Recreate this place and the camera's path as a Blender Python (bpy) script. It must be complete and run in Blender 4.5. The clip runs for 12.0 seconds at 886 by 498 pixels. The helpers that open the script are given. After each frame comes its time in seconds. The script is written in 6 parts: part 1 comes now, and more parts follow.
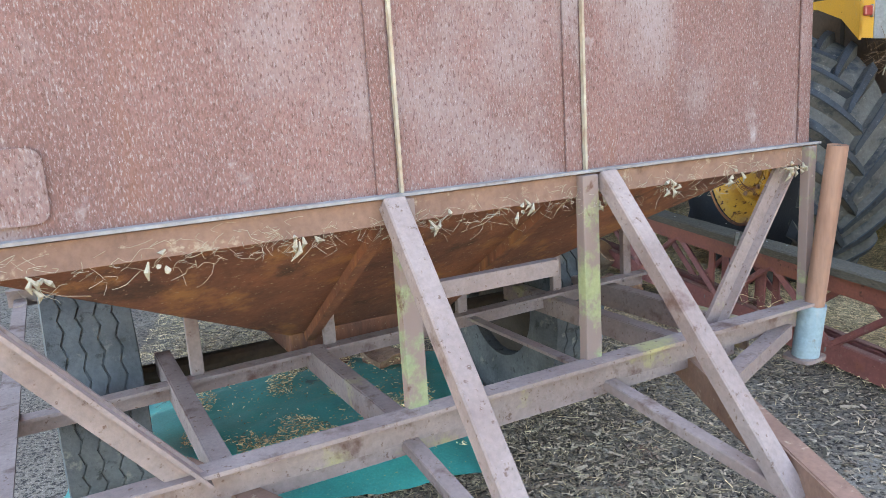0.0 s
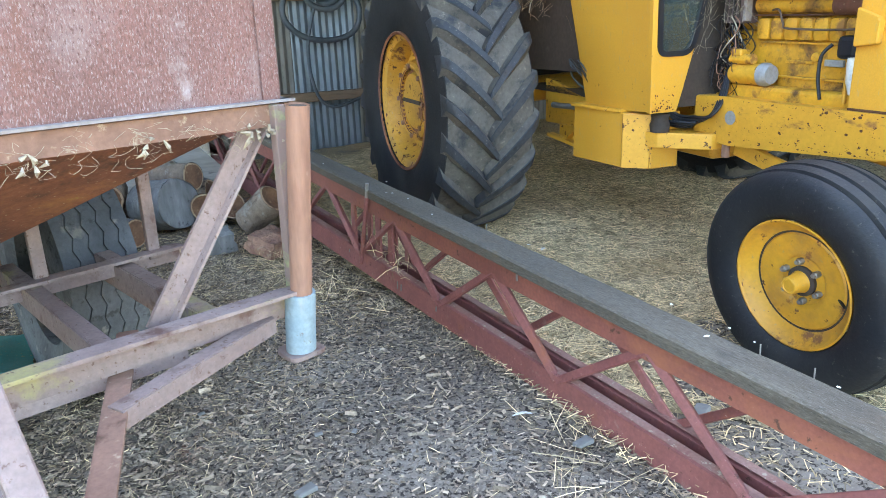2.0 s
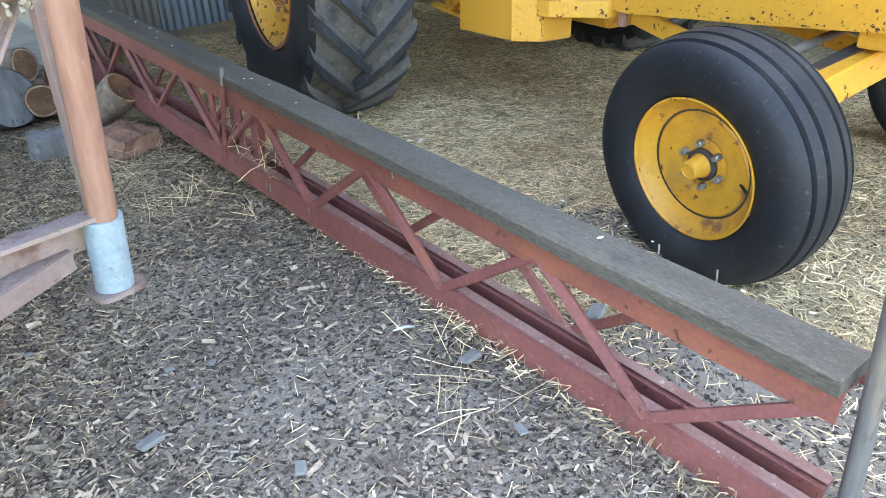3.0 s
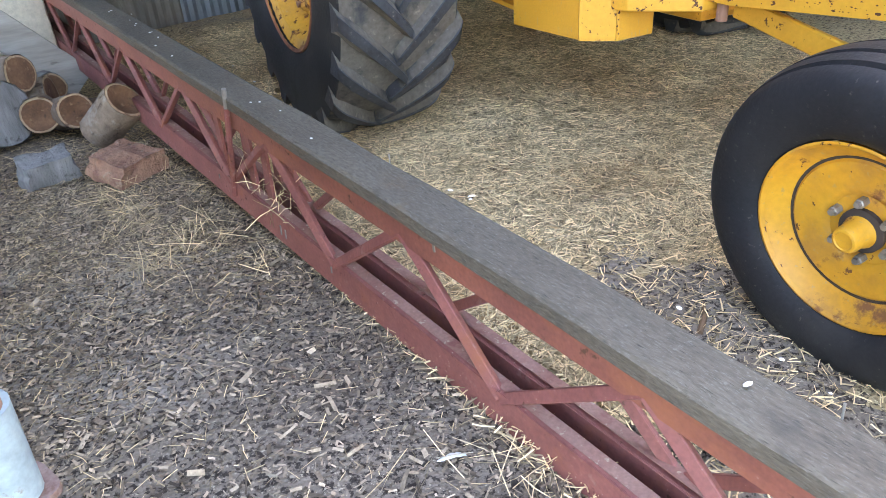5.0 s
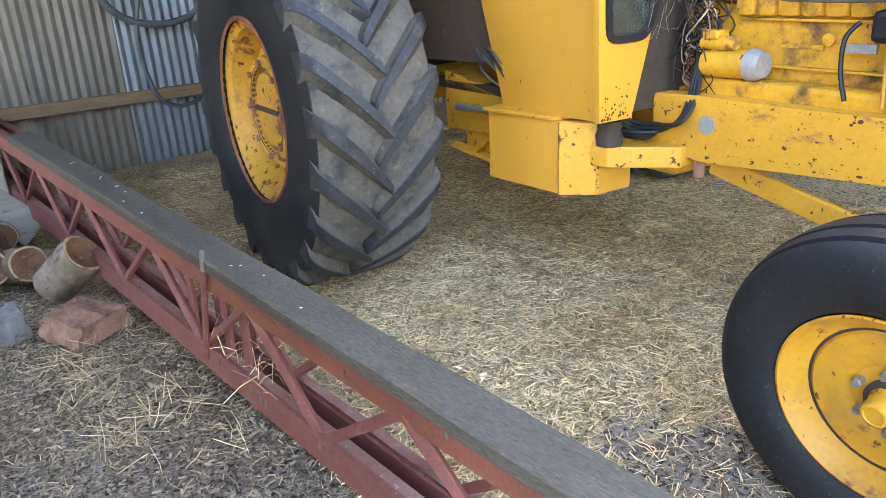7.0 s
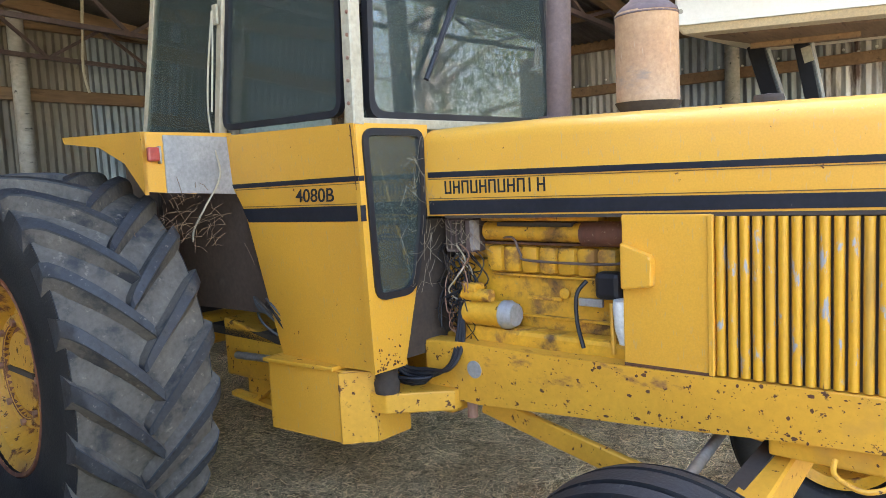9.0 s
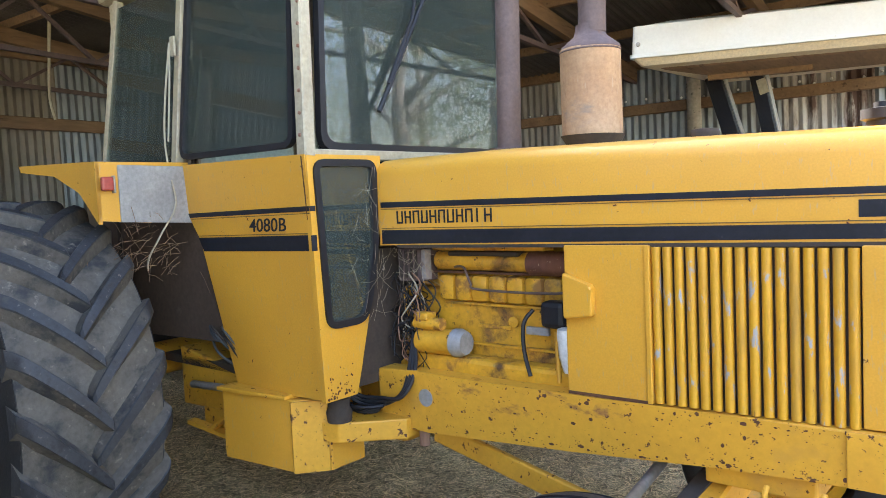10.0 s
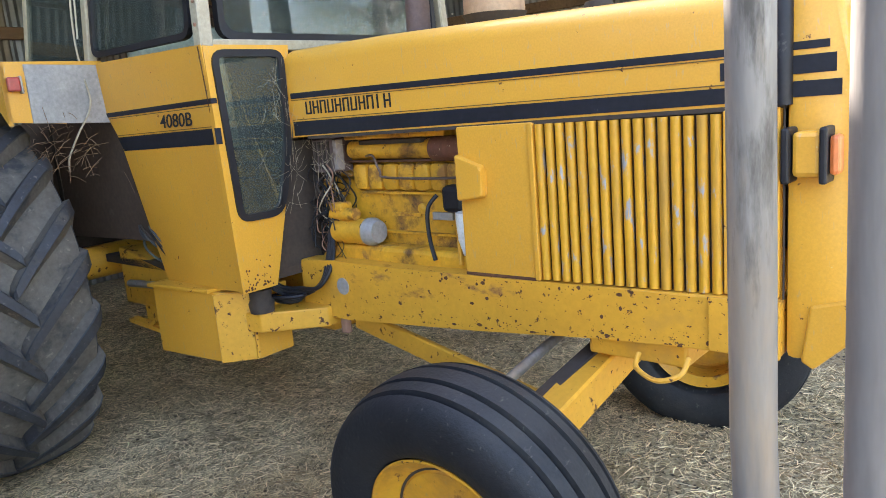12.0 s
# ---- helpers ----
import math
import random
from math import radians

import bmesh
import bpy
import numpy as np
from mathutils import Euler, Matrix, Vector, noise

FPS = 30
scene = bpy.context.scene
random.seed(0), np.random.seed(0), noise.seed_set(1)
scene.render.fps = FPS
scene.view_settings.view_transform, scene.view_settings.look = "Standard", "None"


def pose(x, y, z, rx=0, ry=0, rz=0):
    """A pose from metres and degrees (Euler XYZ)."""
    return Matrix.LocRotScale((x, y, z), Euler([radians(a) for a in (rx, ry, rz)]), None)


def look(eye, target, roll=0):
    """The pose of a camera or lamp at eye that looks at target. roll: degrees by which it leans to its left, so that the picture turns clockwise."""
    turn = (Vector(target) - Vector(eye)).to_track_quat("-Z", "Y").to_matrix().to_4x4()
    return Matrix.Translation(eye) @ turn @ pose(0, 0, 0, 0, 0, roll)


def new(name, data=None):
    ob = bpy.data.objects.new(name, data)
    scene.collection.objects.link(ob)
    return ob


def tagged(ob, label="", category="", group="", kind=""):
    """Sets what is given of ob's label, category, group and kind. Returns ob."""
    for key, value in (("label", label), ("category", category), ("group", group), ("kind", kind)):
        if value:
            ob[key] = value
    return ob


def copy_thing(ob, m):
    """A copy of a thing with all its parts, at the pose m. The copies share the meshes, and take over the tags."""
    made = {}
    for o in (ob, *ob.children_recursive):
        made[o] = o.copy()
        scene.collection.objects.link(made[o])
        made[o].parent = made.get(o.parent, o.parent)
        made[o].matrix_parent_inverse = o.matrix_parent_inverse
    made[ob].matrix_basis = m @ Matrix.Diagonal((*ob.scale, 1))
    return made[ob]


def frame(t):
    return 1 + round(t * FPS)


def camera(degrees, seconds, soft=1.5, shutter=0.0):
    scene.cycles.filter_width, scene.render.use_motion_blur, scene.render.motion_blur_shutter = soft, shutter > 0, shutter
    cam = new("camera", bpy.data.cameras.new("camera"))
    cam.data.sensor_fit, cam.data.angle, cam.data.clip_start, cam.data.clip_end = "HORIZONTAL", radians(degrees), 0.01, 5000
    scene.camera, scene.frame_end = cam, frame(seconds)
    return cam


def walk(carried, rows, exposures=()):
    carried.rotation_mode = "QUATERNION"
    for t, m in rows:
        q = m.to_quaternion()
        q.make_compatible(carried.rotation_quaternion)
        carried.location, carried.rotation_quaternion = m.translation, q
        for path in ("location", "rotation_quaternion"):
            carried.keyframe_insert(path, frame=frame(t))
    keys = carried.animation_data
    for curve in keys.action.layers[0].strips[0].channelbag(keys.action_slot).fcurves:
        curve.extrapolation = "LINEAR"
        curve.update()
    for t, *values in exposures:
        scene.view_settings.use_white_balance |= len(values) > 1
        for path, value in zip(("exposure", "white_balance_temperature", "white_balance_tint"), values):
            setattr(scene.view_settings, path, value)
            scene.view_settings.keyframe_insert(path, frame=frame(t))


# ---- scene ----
cam = camera(62.5, 12.0, soft=0.6)
PATH = [
    (0, (0.1, 0.036, 1.445), (0.55, 1.945, 1.056), -3.7),
    (0.5, (0.325, 0.019, 1.442), (0.801, 1.921, 1.046), -3.1),
    (1, (0.67, 0.062, 1.447), (1.262, 1.927, 1.032), -2.4),
    (1.5, (0.988, 0.058, 1.462), (1.734, 1.854, 0.994), -1.9),
    (2, (1.245, 0.125, 1.446), (2.147, 1.803, 0.838), -1.9),
    (2.5, (1.385, 0.272, 1.401), (2.388, 1.818, 0.624), -1.8),
    (2.7, (1.443, 0.312, 1.389), (2.475, 1.803, 0.543), -1.7),
    (4.3, (1.866, 0.726, 1.352), (2.85, 2.139, 0.334), -4.2),
    (4.5, (1.869, 0.814, 1.366), (2.842, 2.238, 0.355), -4.3),
    (5, (1.941, 0.969, 1.375), (2.856, 2.45, 0.391), -4.4),
    (5.5, (1.983, 1.057, 1.378), (2.865, 2.574, 0.418), -4.4),
    (6, (1.948, 1.163, 1.39), (2.845, 2.686, 0.454), -4.1),
    (6.5, (1.921, 1.208, 1.412), (2.885, 2.733, 0.549), -4.0),
    (7, (1.905, 1.192, 1.473), (3.038, 2.686, 0.777), -3.4),
    (7.5, (1.929, 1.153, 1.564), (3.233, 2.575, 1.036), -2.8),
    (7.7, (1.942, 1.137, 1.589), (3.311, 2.523, 1.136), -2.7),
    (9.3, (1.961, 1.116, 1.669), (3.589, 2.266, 1.512), -3.1),
    (9.5, (1.963, 1.104, 1.668), (3.597, 2.249, 1.53), -3.0),
    (10, (2.0, 1.003, 1.682), (3.647, 2.131, 1.558), -3.0),
    (10.5, (2.04, 0.884, 1.688), (3.697, 1.993, 1.539), -3.5),
    (11, (2.065, 0.802, 1.671), (3.725, 1.896, 1.446), -4.4),
    (11.5, (2.099, 0.751, 1.626), (3.739, 1.852, 1.314), -4.9),
    (12, (2.195, 0.68, 1.585), (3.796, 1.818, 1.208), -5.1),
]
walk(cam, [(t, look(eye, target, roll)) for t, eye, target, roll in PATH],
     [(0.0, 3.5, 7100, 8), (1.5, 3.88, 6900, 6), (2.5, 3.92, 6700, 6), (4.5, 4.15, 7500, 16), (6.5, 4.25, 7500, 15), (7.5, 4.15, 7150, 13), (9.5, 3.42, 7050, 14), (12.0, 3.33, 7050, 14)])

# ---- light ----
world = bpy.data.worlds.new("sky")
scene.world = world
world.use_nodes = True
SUN_EL, SUN_AZ = 38.0, 25.0      # the sun stands behind the shed
wn = world.node_tree.nodes
sky = wn.new("ShaderNodeTexSky")
sky.sky_type, sky.sun_disc = "NISHITA", False
sky.sun_elevation, sky.sun_rotation = radians(SUN_EL), radians(SUN_AZ)
sky.air_density, sky.dust_density = 1.0, 2.5
wn["Background"].inputs["Strength"].default_value = 0.15
world.node_tree.links.new(sky.outputs["Color"], wn["Background"].inputs["Color"])
sun_data = bpy.data.lights.new("sun", "SUN")
sun_data.energy, sun_data.angle, sun_data.color = 4.0, radians(0.6), (1.0, 0.95, 0.87)
sun = new("sun", sun_data)
az, el = radians(SUN_AZ), radians(SUN_EL)
sun.matrix_world = look((30 * math.sin(az) * math.cos(el), 30 * math.cos(az) * math.cos(el), 30 * math.sin(el)), (0, 0, 0))


# ---- materials ----
def surface(name, c1, c2, scale=3.0, rough=0.7, metal=0.0, bump=0.2, grain=60.0, spots=(), stretch=(1, 1, 1), coat=0.0, vary=0.0, bump_dist=0.004, island=False, amp=0.22, spec=0.5):
    """Two colours mixed at a large scale, fine grain, and layers of spots (colour, scale, threshold, softness, roughness, stretch)."""
    m = bpy.data.materials.new(name)
    m.use_nodes = True
    nt = m.node_tree
    n, ln = nt.nodes, nt.links
    bsdf = n["Principled BSDF"]
    co, info = n.new("ShaderNodeTexCoord"), n.new("ShaderNodeObjectInfo")
    off = n.new("ShaderNodeVectorMath")
    off.operation = "SCALE"
    off.inputs[0].default_value = (37, 53, 71)
    ln.new(info.outputs["Random"], off.inputs["Scale"])
    add = n.new("ShaderNodeVectorMath")
    ln.new(co.outputs["Object"], add.inputs[0])
    ln.new(off.outputs[0], add.inputs[1])

    def tex(sc, st, detail=6.0, r=0.6):
        mp = n.new("ShaderNodeMapping")
        mp.inputs["Scale"].default_value = st
        ln.new(add.outputs[0], mp.inputs["Vector"])
        t = n.new("ShaderNodeTexNoise")
        t.inputs["Scale"].default_value, t.inputs["Detail"].default_value, t.inputs["Roughness"].default_value = sc, detail, r
        ln.new(mp.outputs[0], t.inputs["Vector"])
        return t.outputs["Fac"]

    def ramp(fac, a, b):
        r = n.new("ShaderNodeMapRange")
        r.inputs["From Min"].default_value, r.inputs["From Max"].default_value = a, b
        ln.new(fac, r.inputs["Value"])
        return r.outputs["Result"]

    def mix(fac, a, b):
        x = n.new("ShaderNodeMix")
        x.data_type = "RGBA"
        ln.new(fac, x.inputs["Factor"])
        for v, k in ((a, 6), (b, 7)):
            if isinstance(v, tuple):
                x.inputs[k].default_value = (*v, 1)
            else:
                ln.new(v, x.inputs[k])
        return x.outputs[2]

    col = mix(ramp(tex(scale, stretch), 0.35, 0.65), c1, c2)
    fine = tex(grain, stretch, 3.0)
    hs = n.new("ShaderNodeHueSaturation")
    ln.new(col, hs.inputs["Color"])
    val = ramp(fine, 0.2, 0.8)
    vr = n.new("ShaderNodeMapRange")
    vr.inputs["To Min"].default_value, vr.inputs["To Max"].default_value = 1 - amp, 1 + amp
    ln.new(val, vr.inputs["Value"])
    if vary:
        va = n.new("ShaderNodeMapRange")
        va.inputs["To Min"].default_value, va.inputs["To Max"].default_value = 1 - vary, 1 + vary
        ln.new(n.new("ShaderNodeNewGeometry").outputs["Random Per Island"] if island else info.outputs["Random"], va.inputs["Value"])
        mu = n.new("ShaderNodeMath")
        mu.operation = "MULTIPLY"
        ln.new(vr.outputs[0], mu.inputs[0])
        ln.new(va.outputs[0], mu.inputs[1])
        ln.new(mu.outputs[0], hs.inputs["Value"])
    else:
        ln.new(vr.outputs[0], hs.inputs["Value"])
    col = hs.outputs[0]
    rgh = None
    for c, sc, th, soft, r2, st in spots:
        f = ramp(tex(sc, st, 8.0, 0.65), th, th + soft)
        col = mix(f, col, c)
        x = n.new("ShaderNodeMix")
        ln.new(f, x.inputs["Factor"])
        if rgh is None:
            x.inputs[2].default_value = rough
        else:
            ln.new(rgh, x.inputs[2])
        x.inputs[3].default_value = r2
        rgh = x.outputs[0]
    ln.new(col, bsdf.inputs["Base Color"])
    bsdf.inputs["Roughness"].default_value = rough
    if rgh is not None:
        ln.new(rgh, bsdf.inputs["Roughness"])
    bsdf.inputs["Metallic"].default_value = metal
    bsdf.inputs["Coat Weight"].default_value = coat
    bsdf.inputs["Specular IOR Level"].default_value = spec
    if bump:
        b = n.new("ShaderNodeBump")
        b.inputs["Strength"].default_value, b.inputs["Distance"].default_value = bump, bump_dist
        ln.new(fine, b.inputs["Height"])
        ln.new(b.outputs[0], bsdf.inputs["Normal"])
    return m


ISO, UP, AL = (1, 1, 1), (1, 1, 0.18), (1, 1, 1)
M_HOPPER = surface("weathered_red_oxide_sheet", (0.20, 0.098, 0.082), (0.14, 0.064, 0.052), 2.6, 0.74, 0, 0.4, 260,
                   [((0.27, 0.215, 0.21), 1.6, 0.49, 0.20, 0.85, (1, 1, 0.7)), ((0.10, 0.042, 0.032), 150, 0.53, 0.12, 0.8, (1, 1, 0.4)), ((0.165, 0.068, 0.042), 4, 0.57, 0.15, 0.75, (1, 1, 0.25)),
                    ((0.28, 0.215, 0.205), 240, 0.53, 0.14, 0.85, (1, 1, 0.35)), ((0.40, 0.36, 0.36), 4, 0.62, 0.14, 0.9, (1, 1, 0.8)), ((0.36, 0.31, 0.30), 360, 0.62, 0.08, 0.9, (1, 1, 0.45))], (1, 1, 0.45), amp=0.34)
M_FUNNEL = surface("rusty_funnel_steel", (0.24, 0.088, 0.042), (0.12, 0.045, 0.028), 4, 0.8, 0, 0.4, 60,
                   [((0.34, 0.145, 0.05), 6, 0.54, 0.15, 0.85, UP), ((0.07, 0.032, 0.022), 5, 0.57, 0.12, 0.85, UP), ((0.30, 0.25, 0.06), 3, 0.66, 0.06, 0.8, UP), ((0.36, 0.25, 0.16), 70, 0.62, 0.05, 0.9, ISO)], (1, 1, 0.4))
M_FRAME = surface("mauve_brown_painted_steel", (0.27, 0.198, 0.175), (0.195, 0.132, 0.114), 5, 0.7, 0, 0.3, 80,
                  [((0.36, 0.31, 0.12), 2.6, 0.62, 0.1, 0.7, ISO), ((0.11, 0.055, 0.04), 7, 0.57, 0.12, 0.85, ISO), ((0.13, 0.075, 0.055), 60, 0.60, 0.06, 0.85, ISO), ((0.4, 0.36, 0.33), 120, 0.68, 0.04, 0.9, ISO)])
M_GREENP = surface("green_yellow_old_paint", (0.27, 0.26, 0.12), (0.20, 0.22, 0.12), 5, 0.7, 0, 0.2, 80,
                   [((0.215, 0.145, 0.122), 7, 0.44, 0.08, 0.8, ISO), ((0.12, 0.055, 0.035), 12, 0.58, 0.08, 0.85, ISO)])
M_TRUSS = surface("red_oxide_truss_paint", (0.245, 0.083, 0.072), (0.19, 0.062, 0.054), 5, 0.62, 0, 0.2, 70,
                  [((0.28, 0.095, 0.05), 4, 0.58, 0.15, 0.7, ISO), ((0.34, 0.22, 0.19), 9, 0.62, 0.14, 0.85, ISO), ((0.40, 0.32, 0.27), 70, 0.66, 0.05, 0.9, ISO), ((0.11, 0.045, 0.035), 34, 0.63, 0.05, 0.85, ISO)])
M_DUSTYFLANGE = surface("dust_coated_red_flange", (0.29, 0.165, 0.135), (0.23, 0.105, 0.085), 8, 0.85, 0, 0.3, 90,
                        [((0.40, 0.32, 0.24), 40, 0.60, 0.06, 0.95, ISO), ((0.20, 0.07, 0.06), 12, 0.58, 0.1, 0.7, ISO)])
M_CHORD = surface("rustier_chord_paint", (0.265, 0.088, 0.06), (0.20, 0.066, 0.05), 5, 0.62, 0, 0.2, 70,
                  [((0.32, 0.115, 0.055), 3, 0.54, 0.15, 0.7, (1, 0.4, 1)), ((0.10, 0.045, 0.03), 22, 0.62, 0.06, 0.85, ISO), ((0.36, 0.28, 0.24), 70, 0.68, 0.05, 0.9, ISO)])
M_PLANK = surface("grey_weathered_plank", (0.118, 0.100, 0.076), (0.078, 0.065, 0.049), 6, 0.95, 0, 0.9, 150,
                  [((0.15, 0.135, 0.11), 240, 0.56, 0.10, 0.95, (1, 0.3, 1)), ((0.035, 0.03, 0.024), 260, 0.60, 0.06, 0.95, (1, 0.10, 1)), ((0.135, 0.09, 0.052), 2.5, 0.58, 0.2, 0.95, ISO),
                   ((0.06, 0.052, 0.043), 6, 0.58, 0.14, 0.95, (1, 0.6, 1)), ((0.6, 0.58, 0.54), 60, 0.76, 0.015, 0.9, ISO)], (1, 0.25, 1), bump_dist=0.006, amp=0.4)
M_YELLOW = surface("worn_yellow_enamel", (0.66, 0.333, 0.036), (0.61, 0.30, 0.033), 1.5, 0.42, 0, 0.04, 160,
                   [((0.48, 0.27, 0.06), 2.5, 0.58, 0.3, 0.55, UP), ((0.52, 0.31, 0.11), 110, 0.60, 0.06, 0.6, UP), ((0.11, 0.042, 0.02), 24, 0.675, 0.015, 0.85, ISO), ((0.60, 0.46, 0.22), 70, 0.70, 0.02, 0.8, ISO), ((0.36, 0.16, 0.035), 5, 0.66, 0.10, 0.75, UP)], coat=0.06, amp=0.09)
M_RUSTCHIP = surface("bare_rust_chip", (0.07, 0.028, 0.015), (0.12, 0.048, 0.022), 30, 0.9, 0, 0.3, 200)
M_YELLOWRUST = surface("chipped_yellow_enamel", (0.67, 0.34, 0.034), (0.58, 0.285, 0.03), 2, 0.42, 0, 0.06, 50,
                       [((0.42, 0.22, 0.05), 3, 0.56, 0.22, 0.6, ISO), ((0.09, 0.036, 0.018), 30, 0.625, 0.02, 0.88, ISO), ((0.10, 0.042, 0.02), 6, 0.635, 0.025, 0.88, (0.5, 1, 1)), ((0.28, 0.12, 0.04), 9, 0.61, 0.08, 0.8, (0.5, 1, 1)), ((0.085, 0.034, 0.018), 80, 0.665, 0.015, 0.88, ISO)], amp=0.09)
M_GRILLE = surface("worn_yellow_grille_bar", (0.62, 0.31, 0.016), (0.53, 0.26, 0.018), 4, 0.5, 0, 0.1, 50,
                   [((0.30, 0.30, 0.31), 36, 0.59, 0.05, 0.6, (1, 1, 0.30)), ((0.36, 0.19, 0.03), 6, 0.56, 0.12, 0.7, UP), ((0.12, 0.05, 0.025), 40, 0.66, 0.03, 0.88, UP)], amp=0.08)
M_ENGINE = surface("oily_yellow_engine", (0.64, 0.33, 0.026), (0.50, 0.25, 0.022), 5, 0.45, 0, 0.3, 50,
                   [((0.10, 0.05, 0.02), 5, 0.555, 0.10, 0.7, ISO), ((0.28, 0.13, 0.03), 8, 0.54, 0.08, 0.8, ISO), ((0.33, 0.24, 0.11), 26, 0.63, 0.08, 0.9, ISO), ((0.04, 0.022, 0.013), 24, 0.645, 0.03, 0.8, ISO)], amp=0.18)
M_RIM = surface("scuffed_yellow_rim", (0.62, 0.31, 0.024), (0.53, 0.25, 0.02), 4, 0.45, 0, 0.08, 50,
                [((0.33, 0.17, 0.05), 4, 0.55, 0.2, 0.75, ISO), ((0.09, 0.036, 0.018), 28, 0.63, 0.02, 0.88, ISO), ((0.22, 0.095, 0.035), 7, 0.585, 0.06, 0.88, ISO), ((0.44, 0.27, 0.09), 60, 0.60, 0.08, 0.85, ISO)], amp=0.12)
M_RIMOLD = surface("rust_streaked_ochre_rim", (0.56, 0.285, 0.03), (0.46, 0.22, 0.026), 4, 0.5, 0, 0.15, 50,
                   [((0.36, 0.20, 0.06), 4, 0.52, 0.2, 0.75, ISO), ((0.17, 0.068, 0.028), 6, 0.565, 0.06, 0.88, ISO), ((0.08, 0.033, 0.017), 24, 0.60, 0.03, 0.88, ISO), ((0.42, 0.29, 0.13), 50, 0.60, 0.08, 0.9, ISO)], amp=0.14)
M_TYRE = surface("dusty_black_rubber", (0.012, 0.0125, 0.015), (0.019, 0.020, 0.023), 4, 0.6, 0, 0.4, 90,
                 [((0.042, 0.041, 0.040), 3.5, 0.54, 0.22, 0.9, ISO), ((0.075, 0.07, 0.063), 50, 0.62, 0.06, 0.95, (1, 0.3, 1)), ((0.11, 0.10, 0.085), 14, 0.68, 0.06, 0.95, ISO)], spec=0.3)
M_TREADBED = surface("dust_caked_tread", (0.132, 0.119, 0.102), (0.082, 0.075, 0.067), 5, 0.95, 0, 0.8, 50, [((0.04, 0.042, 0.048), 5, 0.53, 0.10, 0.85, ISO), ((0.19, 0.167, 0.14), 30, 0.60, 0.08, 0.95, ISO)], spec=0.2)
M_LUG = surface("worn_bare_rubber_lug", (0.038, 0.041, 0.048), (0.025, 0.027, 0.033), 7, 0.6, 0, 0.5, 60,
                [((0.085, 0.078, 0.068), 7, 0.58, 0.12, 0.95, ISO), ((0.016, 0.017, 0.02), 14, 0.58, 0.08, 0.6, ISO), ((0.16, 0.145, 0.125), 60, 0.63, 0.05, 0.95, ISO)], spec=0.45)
M_OLDTYRE = surface("perished_grey_tyre", (0.11, 0.115, 0.12), (0.06, 0.063, 0.067), 6, 0.9, 0, 0.5, 70,
                    [((0.20, 0.185, 0.165), 14, 0.6, 0.1, 0.95, ISO), ((0.035, 0.035, 0.035), 20, 0.58, 0.08, 0.9, ISO)])
M_BLACK = surface("black_rubber_trim", (0.010, 0.010, 0.013), (0.016, 0.016, 0.02), 8, 0.5, 0, 0.05, 60, [((0.09, 0.085, 0.08), 16, 0.66, 0.1, 0.9, ISO)], spec=0.35)
M_DECAL = surface("navy_black_decal", (0.010, 0.011, 0.016), (0.015, 0.016, 0.023), 8, 0.55, 0, 0.0, 60, [((0.12, 0.115, 0.10), 60, 0.70, 0.04, 0.9, ISO)], spec=0.3)
M_PINLINE = surface("dark_pinstripe", (0.12, 0.07, 0.02), (0.1, 0.06, 0.02), 8, 0.5, 0, 0.0)
M_CREAM = surface("cream_cab_paint", (0.40, 0.355, 0.26), (0.33, 0.285, 0.20), 4, 0.55, 0, 0.1, 50, [((0.20, 0.09, 0.04), 14, 0.68, 0.06, 0.85, ISO)])
M_BAREMETAL = surface("scuffed_bare_sheet", (0.36, 0.35, 0.34), (0.27, 0.27, 0.27), 7, 0.6, 0.3, 0.1, 60, [((0.2, 0.17, 0.14), 9, 0.6, 0.2, 0.8, ISO)])
# dark brown for grimy steel, and for the shadow line on the engine
M_DARK = surface("grime_and_shade_steel", (0.035, 0.027, 0.022), (0.055, 0.038, 0.028), 5, 0.85, 0, 0.2)
M_BROWNSHEET = surface("brown_dusty_guard", (0.10, 0.065, 0.045), (0.075, 0.05, 0.036), 3, 0.8, 0, 0.2, 40, [((0.16, 0.12, 0.09), 6, 0.6, 0.2, 0.9, ISO)])
M_EXHAUST = surface("purple_brown_exhaust", (0.13, 0.09, 0.085), (0.10, 0.066, 0.06), 5, 0.65, 0.2, 0.2, 60, [((0.17, 0.09, 0.06), 9, 0.6, 0.15, 0.8, UP)])
M_MUFFLER = surface("heat_stained_muffler", (0.40, 0.26, 0.15), (0.33, 0.19, 0.10), 4, 0.7, 0, 0.25, 60,
                    [((0.15, 0.075, 0.045), 7, 0.56, 0.18, 0.8, UP), ((0.17, 0.145, 0.125), 3, 0.60, 0.12, 0.8, (1, 1, 2)), ((0.42, 0.30, 0.20), 40, 0.62, 0.08, 0.85, UP)])
M_GALV = surface("weathered_galvanised_iron", (0.245, 0.275, 0.295), (0.17, 0.19, 0.21), 3, 0.5, 0.35, 0.1, 30,
                 [((0.13, 0.10, 0.075), 1.6, 0.54, 0.18, 0.75, (1, 1, 0.3)), ((0.33, 0.34, 0.34), 12, 0.62, 0.1, 0.6, UP), ((0.12, 0.055, 0.03), 7, 0.66, 0.08, 0.85, UP)], UP, vary=0.3)
